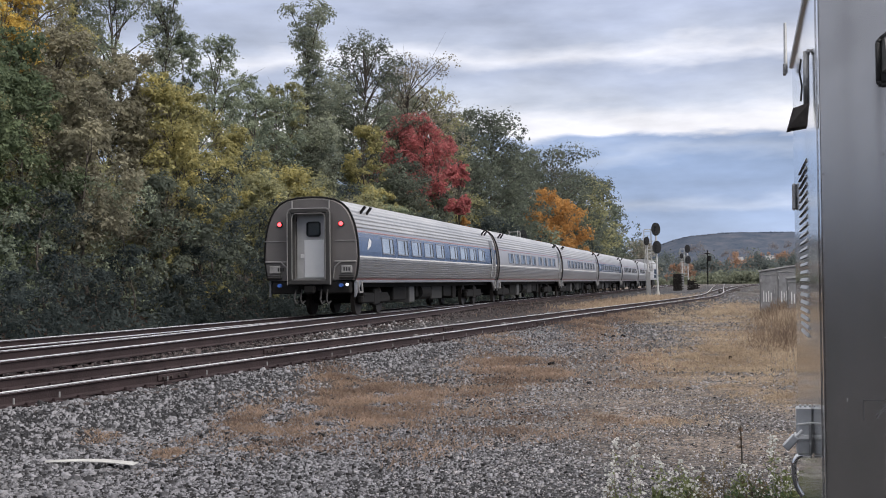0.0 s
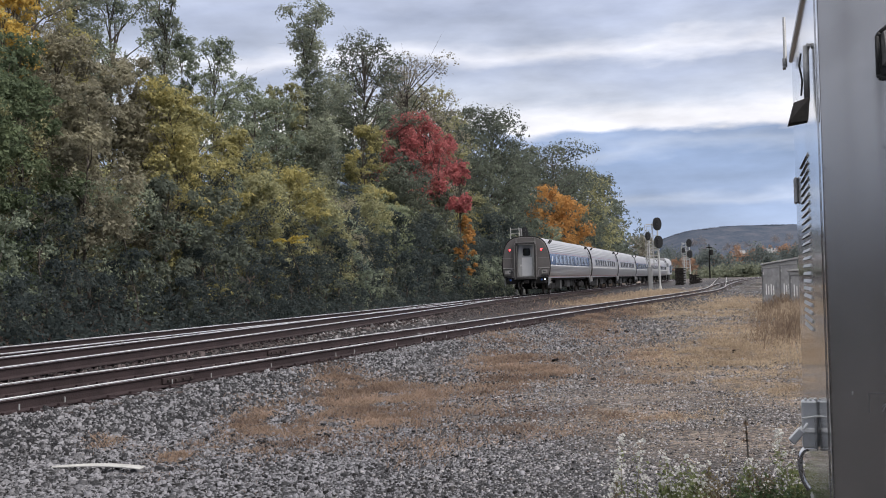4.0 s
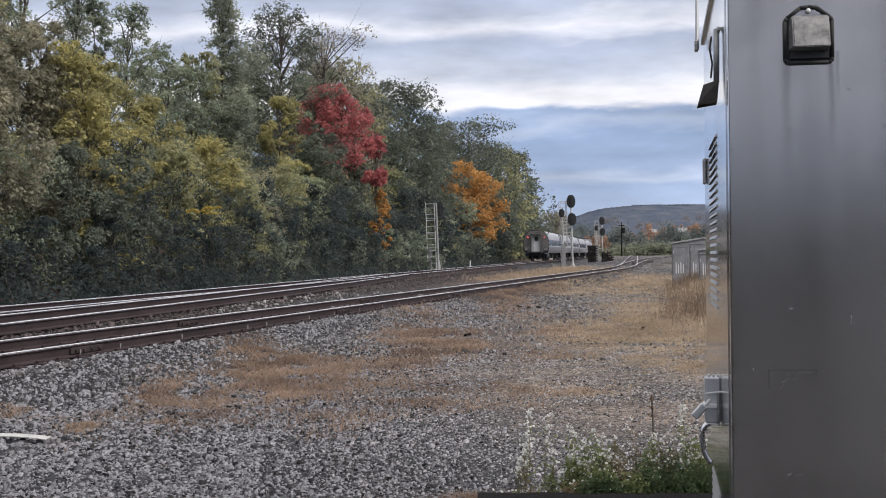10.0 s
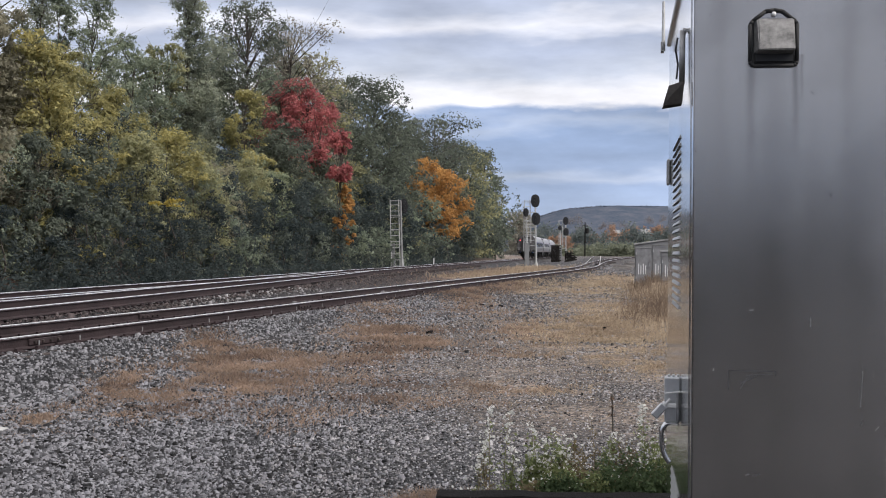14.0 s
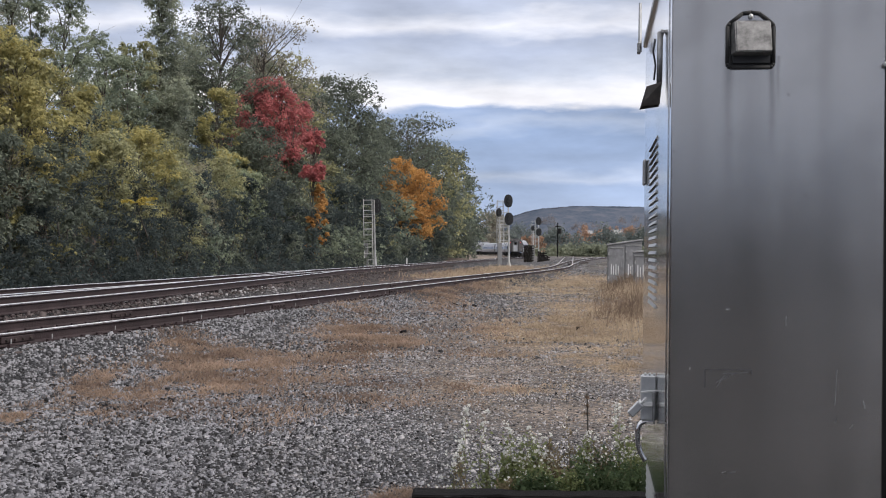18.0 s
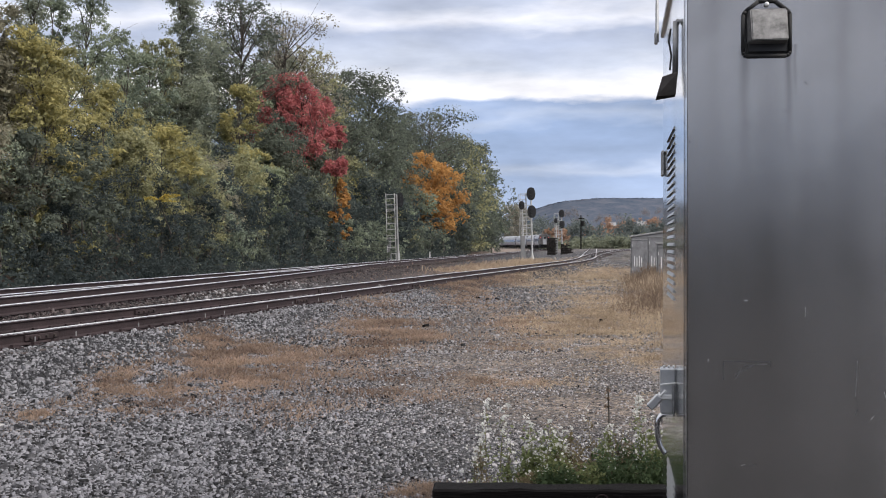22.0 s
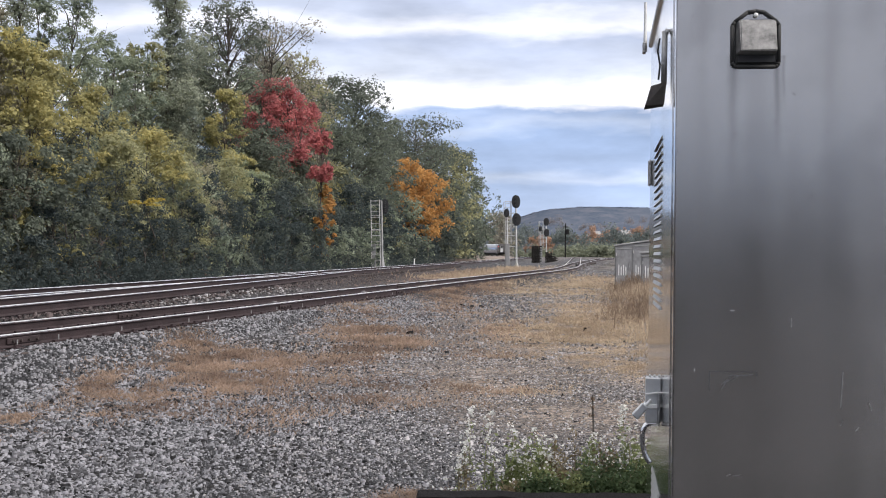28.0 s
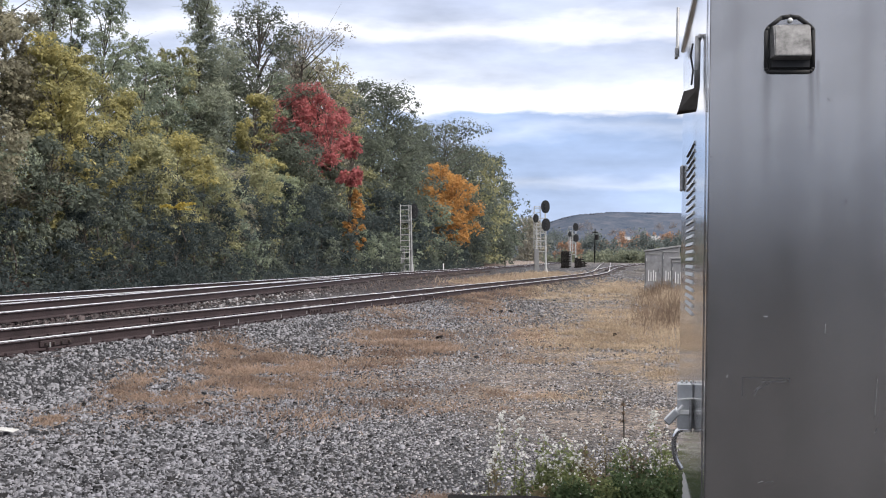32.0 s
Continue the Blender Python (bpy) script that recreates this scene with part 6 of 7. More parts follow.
tree(-18.8, 110, 11.5, 4.7, "dark", 0, 2948, 0.187, 44)
tree(-16.8, 116, 12.0, 4.9, "dark", 0, 2898, 0.197, 44)
tree(-14.8, 124, 12.6, 5.3, "dark", 0, 2849, 0.211, 44)
tree(-12.7, 136, 13.3, 5.4, "dark", 0, 2560, 0.231, 44)
tree(-10.0, 150, 14.1, 5.5, "dark", 0, 2285, 0.255, 44)
tree(-7.0, 172, 12.9, 5.8, "dark", 0, 1684, 0.292, 44)
tree(-3.7, 196, 13.3, 5.5, "dark", 0, 1276, 0.333, 44)
tree(0.1, 222, 12.5, 5.6, "dark", 0, 951, 0.377, 44)


def wood_filling():
    """Younger growth and shrubs that close the edge of the wood."""
    rng = np.random.default_rng(41)
    y = 13.0
    while y < 178:
        for row in (0, 1):
            yy = y + rng.uniform(-0.6, 0.6)
            h = (3.4 + 0.022 * yy) * rng.uniform(0.8, 1.2) + row * 1.6
            r = h * rng.uniform(0.36, 0.46)
            x = -12.95 + 0.1092 * yy - 5.8 - r * 0.6 - row * (2.2 + 0.01 * yy) + rng.uniform(-0.4, 0.4)
            size = max(0.05, 0.00095 * yy)
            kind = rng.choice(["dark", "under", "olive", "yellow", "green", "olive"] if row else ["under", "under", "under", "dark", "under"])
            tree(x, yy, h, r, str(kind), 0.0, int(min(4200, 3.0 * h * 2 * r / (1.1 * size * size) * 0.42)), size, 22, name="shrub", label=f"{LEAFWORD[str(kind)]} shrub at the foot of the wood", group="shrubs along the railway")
        y += 2.1 + 0.022 * y
    y = 14.0
    while y < 150:
        h = (2.3 + 0.012 * y) * rng.uniform(0.75, 1.2)
        r = h * rng.uniform(0.45, 0.58)
        x = -12.95 + 0.1092 * y - 4.9 - r * 0.55 + rng.uniform(-0.25, 0.25)
        size = max(0.045, 0.0009 * y)
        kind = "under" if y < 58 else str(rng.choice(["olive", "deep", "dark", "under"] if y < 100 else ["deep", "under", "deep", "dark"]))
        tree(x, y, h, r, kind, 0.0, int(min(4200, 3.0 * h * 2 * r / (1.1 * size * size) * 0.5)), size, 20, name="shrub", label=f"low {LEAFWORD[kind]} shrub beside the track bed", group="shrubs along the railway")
        y += 1.9 + 0.018 * y
    # low undergrowth along the ditch, its leaves darkened to stand for shade
    n = 40000
    yy = 11 + 160 * rng.uniform(0, 1, n) ** 2.1
    off = 4.3 + np.abs(rng.normal(size=n)) * 1.1
    xx = -12.95 + 0.1092 * yy - off
    zz = ground_z(xx, yy) + rng.uniform(0, 1, n) ** 1.6 * (0.4 + 0.75 * (off - 4.0)).clip(0.2, 2.3)
    p = np.stack([xx, yy, zz], 1)
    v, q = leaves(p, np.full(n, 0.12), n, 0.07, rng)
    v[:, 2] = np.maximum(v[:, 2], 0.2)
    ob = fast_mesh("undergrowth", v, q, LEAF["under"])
    tagged(ob, "low green undergrowth beside the track bed, darkened for shade", "undergrowth", kind="stuff")


wood_filling()


def yellow_branch(x, y, z):
    """A dying branch with bright yellow leaves that hangs out of the shrubs."""
    t = thing("yellow_branch", pose(x, y, z), "dying branch with bright yellow leaves among shrubs", "branch")
    rng = np.random.default_rng(3)
    bm, cs = bmesh.new(), []
    for ang, l in ((0.5, 0.9), (0.15, 0.8), (-0.5, 0.7), (2.6, 0.6), (0.9, 0.55)):
        p = Vector((-0.1, 0, 0.1))
        for k in range(5):
            q = p + Vector((math.cos(ang) * l / 5, rng.normal() * 0.03, math.sin(ang) * l / 5 - 0.02 * k))
            rod(bm, p, q, 0.012 - 0.002 * k, 0.010 - 0.002 * k, 5)
            cs.append(q)
            p = q
    rod(bm, (0.1, 1.2, -1.2), (-0.1, 0, 0.1), 0.03, 0.012, 6)
    part("twig", bm, M["bark"], t)
    v, q = leaves(cs, np.full(len(cs), 0.08), 800, 0.042, rng)
    tagged(fast_mesh("leaves", v, q, LEAF["branch"], t), kind="stuff")


LEAF["branch"] = leaf_material("leaf_branch", (0.40, 0.32, 0.08), (0.62, 0.50, 0.14))
yellow_branch(-11.85, 51.0, 3.25)


# ---- distance ----
def ridge_top(x):
    """Height of the ridge's crest: a long slope up from the left, then nearly level."""
    return 96 * (0.62 * smooth(-60, 150, x) + 0.30 * smooth(90, 215, x) + 0.08 * smooth(180, 290, x)) + 5 * (value_noise(x, x * 0, 120, 3) - 0.5) * smooth(100, 300, x)


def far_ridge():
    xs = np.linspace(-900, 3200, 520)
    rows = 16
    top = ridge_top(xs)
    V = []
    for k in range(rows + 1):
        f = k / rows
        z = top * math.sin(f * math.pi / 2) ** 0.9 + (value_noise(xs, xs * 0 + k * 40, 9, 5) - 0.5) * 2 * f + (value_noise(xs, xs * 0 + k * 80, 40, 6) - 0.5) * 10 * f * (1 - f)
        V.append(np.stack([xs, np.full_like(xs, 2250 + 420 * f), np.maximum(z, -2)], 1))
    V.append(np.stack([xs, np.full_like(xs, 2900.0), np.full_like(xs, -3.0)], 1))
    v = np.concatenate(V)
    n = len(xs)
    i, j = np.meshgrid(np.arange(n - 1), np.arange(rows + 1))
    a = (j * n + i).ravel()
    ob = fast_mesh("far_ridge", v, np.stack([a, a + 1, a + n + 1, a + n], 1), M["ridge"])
    tagged(ob, "distant wooded ridge with blue haze put into its colour", "hill", kind="structure")


# aerial haze is put into the ridge's own colour as blue
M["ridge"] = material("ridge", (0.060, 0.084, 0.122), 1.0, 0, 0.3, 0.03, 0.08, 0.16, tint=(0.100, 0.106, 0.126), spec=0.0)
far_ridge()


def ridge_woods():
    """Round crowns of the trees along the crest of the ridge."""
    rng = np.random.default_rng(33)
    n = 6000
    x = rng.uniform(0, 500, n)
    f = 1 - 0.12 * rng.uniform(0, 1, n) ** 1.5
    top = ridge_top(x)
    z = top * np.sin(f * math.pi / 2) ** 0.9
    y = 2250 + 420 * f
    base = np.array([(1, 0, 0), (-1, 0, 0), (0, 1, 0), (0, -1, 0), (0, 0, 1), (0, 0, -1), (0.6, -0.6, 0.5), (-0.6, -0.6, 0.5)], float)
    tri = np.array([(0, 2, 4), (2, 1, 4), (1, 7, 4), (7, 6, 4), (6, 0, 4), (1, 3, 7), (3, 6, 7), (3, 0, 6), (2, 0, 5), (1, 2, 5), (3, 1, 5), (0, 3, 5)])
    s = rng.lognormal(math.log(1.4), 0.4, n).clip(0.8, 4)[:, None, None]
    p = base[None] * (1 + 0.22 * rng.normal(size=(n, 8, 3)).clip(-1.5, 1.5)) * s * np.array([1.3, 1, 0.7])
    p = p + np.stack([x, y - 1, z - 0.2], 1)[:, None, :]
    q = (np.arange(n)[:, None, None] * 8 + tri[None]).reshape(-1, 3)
    tagged(fast_mesh("ridge_woods", p.reshape(-1, 3), q, M["ridge_crown_haze"]), "woods on the distant ridge coloured blue-green for haze", "woods", kind="stuff")


# the crowns carry the same bluish haze in their colour
M["ridge_crown_haze"] = material("ridge_crown_haze", (0.062, 0.084, 0.120), 1.0, 0, 0.15, 0.03, 0, 0.2, tint=(0.100, 0.106, 0.126), spec=0.0)
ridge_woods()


def far_wood(name, spots, kind, label):
    """A belt of distant trees of one colour. spots: bearing, distance, top height, half width."""
    rng = np.random.default_rng(len(spots) * 7 + len(name))
    cs, rs = [], []
    for b, d, h, w in spots:
        for k in range(16):
            f = rng.uniform(0.05, 1)
            cs.append((b * d + w * rng.uniform(-1, 1) * math.sin(math.pi * (0.2 + 0.7 * f)), d + rng.uniform(-3, 3), h * f))
            rs.append(w * rng.uniform(0.25, 0.45))
    v, q = leaves(cs, rs, 2000 * len(spots), 0.5, rng)
    tagged(fast_mesh(name, v, q, LEAF[kind]), label, "woods", kind="stuff")


far_wood("far_woods", [(0.0396, 560, 20, 8), (0.033, 570, 18, 8), (0.046, 580, 14, 8), (0.026, 590, 16, 9), (0.050, 480, 9, 9), (0.098, 470, 9.5, 9), (0.105, 560, 8, 6), (0.120, 480, 5, 8), (0.130, 500, 11, 6), (0.132, 520, 10, 12), (0.155, 540, 10, 14), (0.18, 560, 12, 16), (0.2, 560, 12, 16), (0.09, 620, 12, 10), (0.07, 640, 12, 12), (0.06, 700, 14, 14), (0.145, 640, 11, 10), (0.16, 700, 14, 14), (0.22, 560, 13, 18)], "far_green", "distant belt of green trees greyed for haze")
far_wood("far_autumn_woods", [(0.079, 560, 7.5, 4), (0.07, 600, 9, 6), (0.113, 760, 17, 6), (0.118, 820, 18, 8), (0.148, 700, 16, 7), (0.16, 760, 17, 8), (0.1, 760, 12, 6), (0.0826, 640, 11, 4), (0.1136, 640, 13.5, 4), (0.128, 880, 19, 8), (0.139, 930, 21, 9)], "far_orange", "distant belt of orange and rust autumn trees paled for haze")
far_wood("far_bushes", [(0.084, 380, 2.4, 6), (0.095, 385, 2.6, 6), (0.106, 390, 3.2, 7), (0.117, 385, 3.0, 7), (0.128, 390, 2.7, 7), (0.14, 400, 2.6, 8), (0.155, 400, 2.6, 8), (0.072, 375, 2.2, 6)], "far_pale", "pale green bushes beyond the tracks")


far_wood("far_brown_woods", [(0.075 + 0.0085 * k, 1250 + 60 * (k % 3), 26 + 11 * math.sin(k * 1.7) + 0.6 * k, 13) for k in range(17)], "far_brown", "distant brown and rust woods below the ridge, blued for haze")


def far_house(b, d, w, h, z):
    t = thing("far_house", pose(b * d, d, z, 0, 0, 15), "small white house among distant trees", "house", "far houses")
    part("wall", boxed(-w / 2, w / 2, -4, 4, -z - 1, h, 0.05), M["white_paint"], t)
    bm = bmesh.new()
    vs = [bm.verts.new(c) for c in ((-w / 2 - 0.4, -4.4, h), (w / 2 + 0.4, -4.4, h), (w / 2 + 0.4, 4.4, h), (-w / 2 - 0.4, 4.4, h), (-w / 2 - 0.4, 0, h + 3), (w / 2 + 0.4, 0, h + 3))]
    for f in ((0, 1, 5, 4), (2, 3, 4, 5), (0, 4, 3), (1, 2, 5), (3, 2, 1, 0)):
        bm.faces.new([vs[i] for i in f])
    part("roof", bm, M["galv_dark"], t)
    for k in (-1, 0, 1):
        win = part("window", boxed(k * w * 0.3 - 0.6, k * w * 0.3 + 0.6, -4.06, -4.005, h - 2.2, h - 0.8), M["white_paint"], t)
        part("pane", boxed(k * w * 0.3 - 0.5, k * w * 0.3 + 0.5, -4.08, -4.062, h - 2.1, h - 0.9), M["glass"], win)


far_house(0.1118, 860, 6.5, 3.2, 8.6)
far_house(0.1155, 880, 5.0, 3.0, 11.0)
far_house(0.151, 880, 6.0, 3.4, 10.0)
far_house(0.138, 900, 6.0, 3.2, 12.0)


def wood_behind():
    """An added, unseen bank round the back of the camera for the steel wall to reflect."""
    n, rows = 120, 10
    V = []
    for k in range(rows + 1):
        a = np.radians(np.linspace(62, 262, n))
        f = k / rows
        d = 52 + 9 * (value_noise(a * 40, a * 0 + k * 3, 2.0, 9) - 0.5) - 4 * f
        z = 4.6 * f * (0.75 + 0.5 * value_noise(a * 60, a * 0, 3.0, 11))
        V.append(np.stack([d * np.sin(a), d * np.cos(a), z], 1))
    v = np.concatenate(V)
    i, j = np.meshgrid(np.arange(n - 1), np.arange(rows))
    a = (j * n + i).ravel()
    ob = fast_mesh("backdrop", v, np.stack([a, a + 1, a + n + 1, a + n], 1), M["backdrop_bank"])
    tagged(ob, "added dark backdrop behind the camera, out of view", "woods", kind="structure")


M["backdrop_bank"] = material("backdrop_bank", (0.035, 0.04, 0.03), 0.95, 0, 0.5, 0.4, 0.1, 3, tint=(0.12, 0.10, 0.06))
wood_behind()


# ---- small things on the ground ----
M["sleeper_grey"] = material("sleeper_grey", (0.16, 0.147, 0.138), 0.85, 0, 0.35, 2, 0.03)
M["lath_grey"] = material("lath_grey", (0.30, 0.27, 0.25), 0.85, 0, 0.35, 6, 0.03)
M["lath"] = material("lath", (0.34, 0.335, 0.32), 0.8, 0, 0.25, 6, 0.03)
def timber():
    m = Matrix.Translation((-0.17, 7.85, -0.055)) @ Matrix.Rotation(radians(-1.5), 4, "Z")
    t = thing("timber_beam", m, "black creosoted timber beam lying in front of weeds", "timber")
    bm = boxed(0, 2.6, 0, 0.22, -0.03, 0.185, 0.012)
    bmesh.ops.subdivide_edges(bm, edges=[e for e in bm.edges if abs(e.verts[0].co.x - e.verts[1].co.x) > 1], cuts=24)
    for v in bm.verts:
        v.co.z += 0.012 * (noise.noise(v.co * 4)) + (0.01 if v.co.z > 0.1 else 0) * noise.noise(v.co * 11)
        v.co.y += 0.01 * noise.noise(v.co * 5)
    part("beam", bm, M["timber"], t)
    for k in range(9):
        x = random.uniform(0.1, 1.4)
        l = random.uniform(0.1, 0.35)
        part("crack", boxed(x, x + l, -0.004, -0.001, 0.03 + 0.018 * k, 0.032 + 0.018 * k), M["black"], t)
    bm = bmesh.new()
    pts = [(1.02 + 0.035 * math.cos(a), -0.012, 0.13 + 0.03 * math.sin(a)) for a in np.linspace(0.3, 5.8, 12)]
    tube(bm, pts, 0.005)
    part("wire_loop", bm, M["rail_side"], t, "bent wire on the beam")
    low = thing("timber_beam", m @ Matrix.Translation((0.02, -0.225, 0)), "lower worn timber beam with brown bare patches", "timber")
    bm = boxed(0, 2.6, 0, 0.215, -0.03, 0.098, 0.012)
    bmesh.ops.subdivide_edges(bm, edges=[e for e in bm.edges if abs(e.verts[0].co.x - e.verts[1].co.x) > 1], cuts=24)
    for v in bm.verts:
        v.co.z += 0.012 * noise.noise(v.co * 5)
    part("beam", bm, M["timber_worn"], low)


M["timber_worn"] = material("timber_worn", (0.015, 0.012, 0.012), 0.9, 0, 0.5, 7, 0.08, 30, tint=(0.13, 0.075, 0.055), spec=0.2, stretch=(0.5, 3, 3))
timber()


def ground_strip():
    """The pale bent strip lying on the stones."""
    bm = bmesh.new()
    n = 14
    a, b = Vector((-4.80, 11.16, 0.05)), Vector((-3.92, 11.0, 0.045))
    w = Vector((0.012, 0.045, 0))
    prev = None
    for k in range(n + 1):
        f = k / n
        c = a.lerp(b, f) + Vector((0, 0.09 * math.sin(f * 2.9), 0.014 * math.sin(f * 2.6)))
        ww = w * (0.25 + 0.75 * min(1, f * 2.2))
        q = [bm.verts.new(c + s * ww + Vector((0, 0, dz))) for s, dz in ((-1, 0), (1, 0.012), (1, 0.018), (-1, 0.006))]
        if prev:
            for i in range(4):
                j = (i + 1) % 4
                bm.faces.new((prev[i], prev[j], q[j], q[i]))
        else:
            bm.faces.new(q[::-1])
        prev = q
    bm.faces.new(prev)
    bmesh.ops.recalc_face_normals(bm, faces=bm.faces)
    ob = tagged(part("plastic_strip", bm, M["lath"]), "bent off-white plastic strip lying on gravel", "litter")
    ob.location.z = 0.0


ground_strip()


def lath(x, y, l, rot):
    m = pose(x, y, float(ground_z(x, y)) + 0.04, 4, 3, rot)
    ob = tagged(part("wood_lath", boxed(-l / 2, l / 2, -0.014, 0.014, -0.006, 0.006, 0.003), M["lath_grey"]), "weathered pale wooden lath on dry grass", "litter", "laths")
    ob.matrix_world = m


lath(0.36, 16.2, 0.22, -12)
lath(0.42, 16.33, 0.16, -6)


def scrap(x, y, s):
    m = pose(x, y, float(ground_z(x, y)) + s * 0.25, random.uniform(-20, 20), random.uniform(-20, 20), random.uniform(0, 180))
    ob = tagged(part("tie_fragment", boxed(-s, s, -s * 0.4, s * 0.4, -s * 0.25, s * 0.25, s * 0.08), M["timber"]), "dark broken piece of wood on gravel", "debris", "wood scraps")
    ob.matrix_world = m


for x, y, s in ((0.75, 37.5, 0.12), (1.05, 38.2, 0.09), (1.35, 37.0, 0.07), (0.5, 39.0, 0.08), (-0.7, 25.5, 0.09), (2.9, 27.0, 0.1), (6.6, 100, 0.2), (3.2, 112, 0.22), (19.5, 152, 0.25), (24.0, 154, 0.3), (14.0, 138, 0.2), (28.5, 158, 0.3)):
    scrap(x, y, s)


# ---- grass and weeds ----
def discarded_sleeper(x, y, rot, tip):
    m = pose(x, y, float(ground_z(x, y)) + 0.1, 0, tip, rot)
    ob = tagged(part("discarded_sleeper", boxed(-1.3, 1.3, -0.115, 0.115, -0.1, 0.1, 0.015), M["sleeper_grey"]), "weathered grey sleeper thrown down on the gravel", "sleeper", "discarded sleepers")
    ob.matrix_world = m


for x, y, rot, tip in ((15.2, 128, 12, 1), (17.0, 138, -20, 3), (19.0, 146, 35, 2), (18.2, 152, 5, 4), (21.0, 160, -12, 2), (23.5, 168, 20, 3), (22.4, 174, -35, 1), (25.5, 182, 8, 4), (27.5, 190, -15, 2), (26.0, 198, 28, 3), (30.0, 206, 3, 2)):
    discarded_sleeper(x, y, rot, tip)


def blades(p, height, width, rng, lean=0.35):
    """Bent blades as two quads each."""
    n = len(p)
    a = rng.uniform(0, 2 * math.pi, n)
    side = np.stack([np.cos(a), np.sin(a), np.zeros(n)], 1) * (width * rng.uniform(0.6, 1.4, n))[:, None]
    h = (height * rng.uniform(0.5, 1.3, n))[:, None]
    d = rng.normal(size=(n, 3)) * lean
    d[:, 2] = 0
    mid = p + np.array([0, 0, 0.6]) * h + d * h * 0.35
    tip = p + np.array([0, 0, 1.0]) * h * (1 - 0.3 * np.linalg.norm(d, axis=1)[:, None]) + d * h
    v = np.stack([p - side, p + side, mid + side * 0.7, mid - side * 0.7, tip + side * 0.15, tip - side * 0.15], 1).reshape(-1, 3)
    b = np.arange(n)[:, None] * 6
    return v, np.concatenate([b + np.array([0, 1, 2, 3]), b + np.array([3, 2, 4, 5])])


def dry_grass():
    rng = np.random.default_rng(5)
    ps = []
    for cx, cy, rx, ry, lean, dense in GRASS_SPOTS:
        n = int(min(5600, (5400 if cx > -2.8 else 8200) * dense * rx * min(ry, 8)))
        q = rng.normal(size=(n, 2)) * 0.78
        yy = cy + q[:, 1] * ry
        xx = cx + q[:, 0] * rx + lean * (yy - cy)
        ps.append(np.stack([xx, yy], 1))
    n = 9000
    yy = 12.2 + 16 * rng.uniform(0, 1, n) ** 1.2 + 0.9 * rng.normal(size=n)
    ps.append(np.stack([-3.6 + (3.6 + 0.13 * yy) * rng.uniform(0, 1, n) + 0.05 * yy, yy], 1))
    p = np.concatenate(ps)
    keep = 0.5 * value_noise(p[:, 0], p[:, 1], 0.7, 21) + 0.5 * value_noise(p[:, 0], p[:, 1], 0.18, 25) > rng.uniform(0.28, 0.58, len(p))
    p = p[keep]
    z = ground_z(p[:, 0], p[:, 1]) - 0.02
    p3 = np.column_stack([p, z])
    hs = (0.045 + 0.0013 * p[:, 1]) * (0.35 + 1.35 * value_noise(p[:, 0], p[:, 1], 0.22, 23))
    pale = p[:, 0] > 1.1 + 0.035 * (p[:, 1] - 18) + 0.5 * rng.normal(size=len(p))
    for sel, kind, label in ((~pale, "dry", "matted dry brown grass on the gravel"), (pale, "straw", "matted pale straw-coloured grass beside the relay cases")):
        v, q = blades(p3[sel], hs[sel], 0.0026 + 0.00024 * p[sel, 1], rng, 1.25)
        tagged(fast_mesh("dry_grass", v, q, LEAF[kind]), label, "grass", kind="stuff")
    # tall weeds by the relay cases
    for name, kind, n, hh, ww, seed in (("tall_dry_grass", "straw", 16000, 0.55, 0.0022, 1), ("brown_weeds", "dry_dark", 11000, 0.85, 0.0026, 2)):
        rng = np.random.default_rng(seed)
        y = 18 + 44 * rng.uniform(0, 1, n) ** 1.3
        x = 1.95 + (y - 18) * 0.126 + rng.gamma(2.2, 0.5 + 0.012 * y, n) - 0.3
        m = value_noise(x, y, 1.1, 30 + seed) > rng.uniform(0.25, 0.85, n)
        if kind == "dry_dark":
            m &= (y > 27 + 4 * rng.uniform(0, 1, n))
            x = x + 0.3
        x, y = x[m], y[m]
        p3 = np.column_stack([x, y, ground_z(x, y) - 0.02])
        hs = hh * (0.35 + 0.65 * smooth(20, 34, y)) * (0.35 + 0.65 * smooth(0.2, 2.0, x - 1.75 - (y - 18) * 0.126))
        v, q = blades(p3, hs, ww + 0.00014 * y, rng, 0.42)
        tagged(fast_mesh(name, v, q, LEAF[kind]), "tall straw-coloured dead grass" if kind == "straw" else "tall brown withered weeds", "weeds", kind="stuff")
        cs = p3[::5] + np.column_stack([np.zeros((len(p3[::5]), 2)), hs[::5] * rng.uniform(0.5, 1.0, len(p3[::5]))])
        v, q = leaves(cs, np.full(len(cs), 0.06), len(cs) * 9, 0.016, rng)
        tagged(fast_mesh("seed_heads", v, q, LEAF[kind]), "withered seed heads on dead stalks", "weeds", kind="stuff")
    # thin grass strip beside the rails and between the tracks
    rng = np.random.default_rng(9)
    y = 69 + 75 * rng.uniform(0, 1, 6000) ** 1.3
    x = (-12.85 + 0.1085 * y) * 0.5 + 0.5 * np.array([siding_x(v) for v in y]) + rng.normal(size=len(y)) * 1.3
    m = value_noise(x, y, 3.0, 40) > 0.45
    p3 = np.column_stack([x[m], y[m], ground_z(x[m], y[m]) - 0.02])
    v, q = blades(p3, 0.12 + 0.4 * value_noise(x[m], y[m], 1.1, 44), 0.012 + 0.0001 * y[m], rng, 0.6)
    tagged(fast_mesh("dry_grass", v, q, LEAF["straw"]), "dry yellow grass between the tracks", "grass", kind="stuff")


dry_grass()


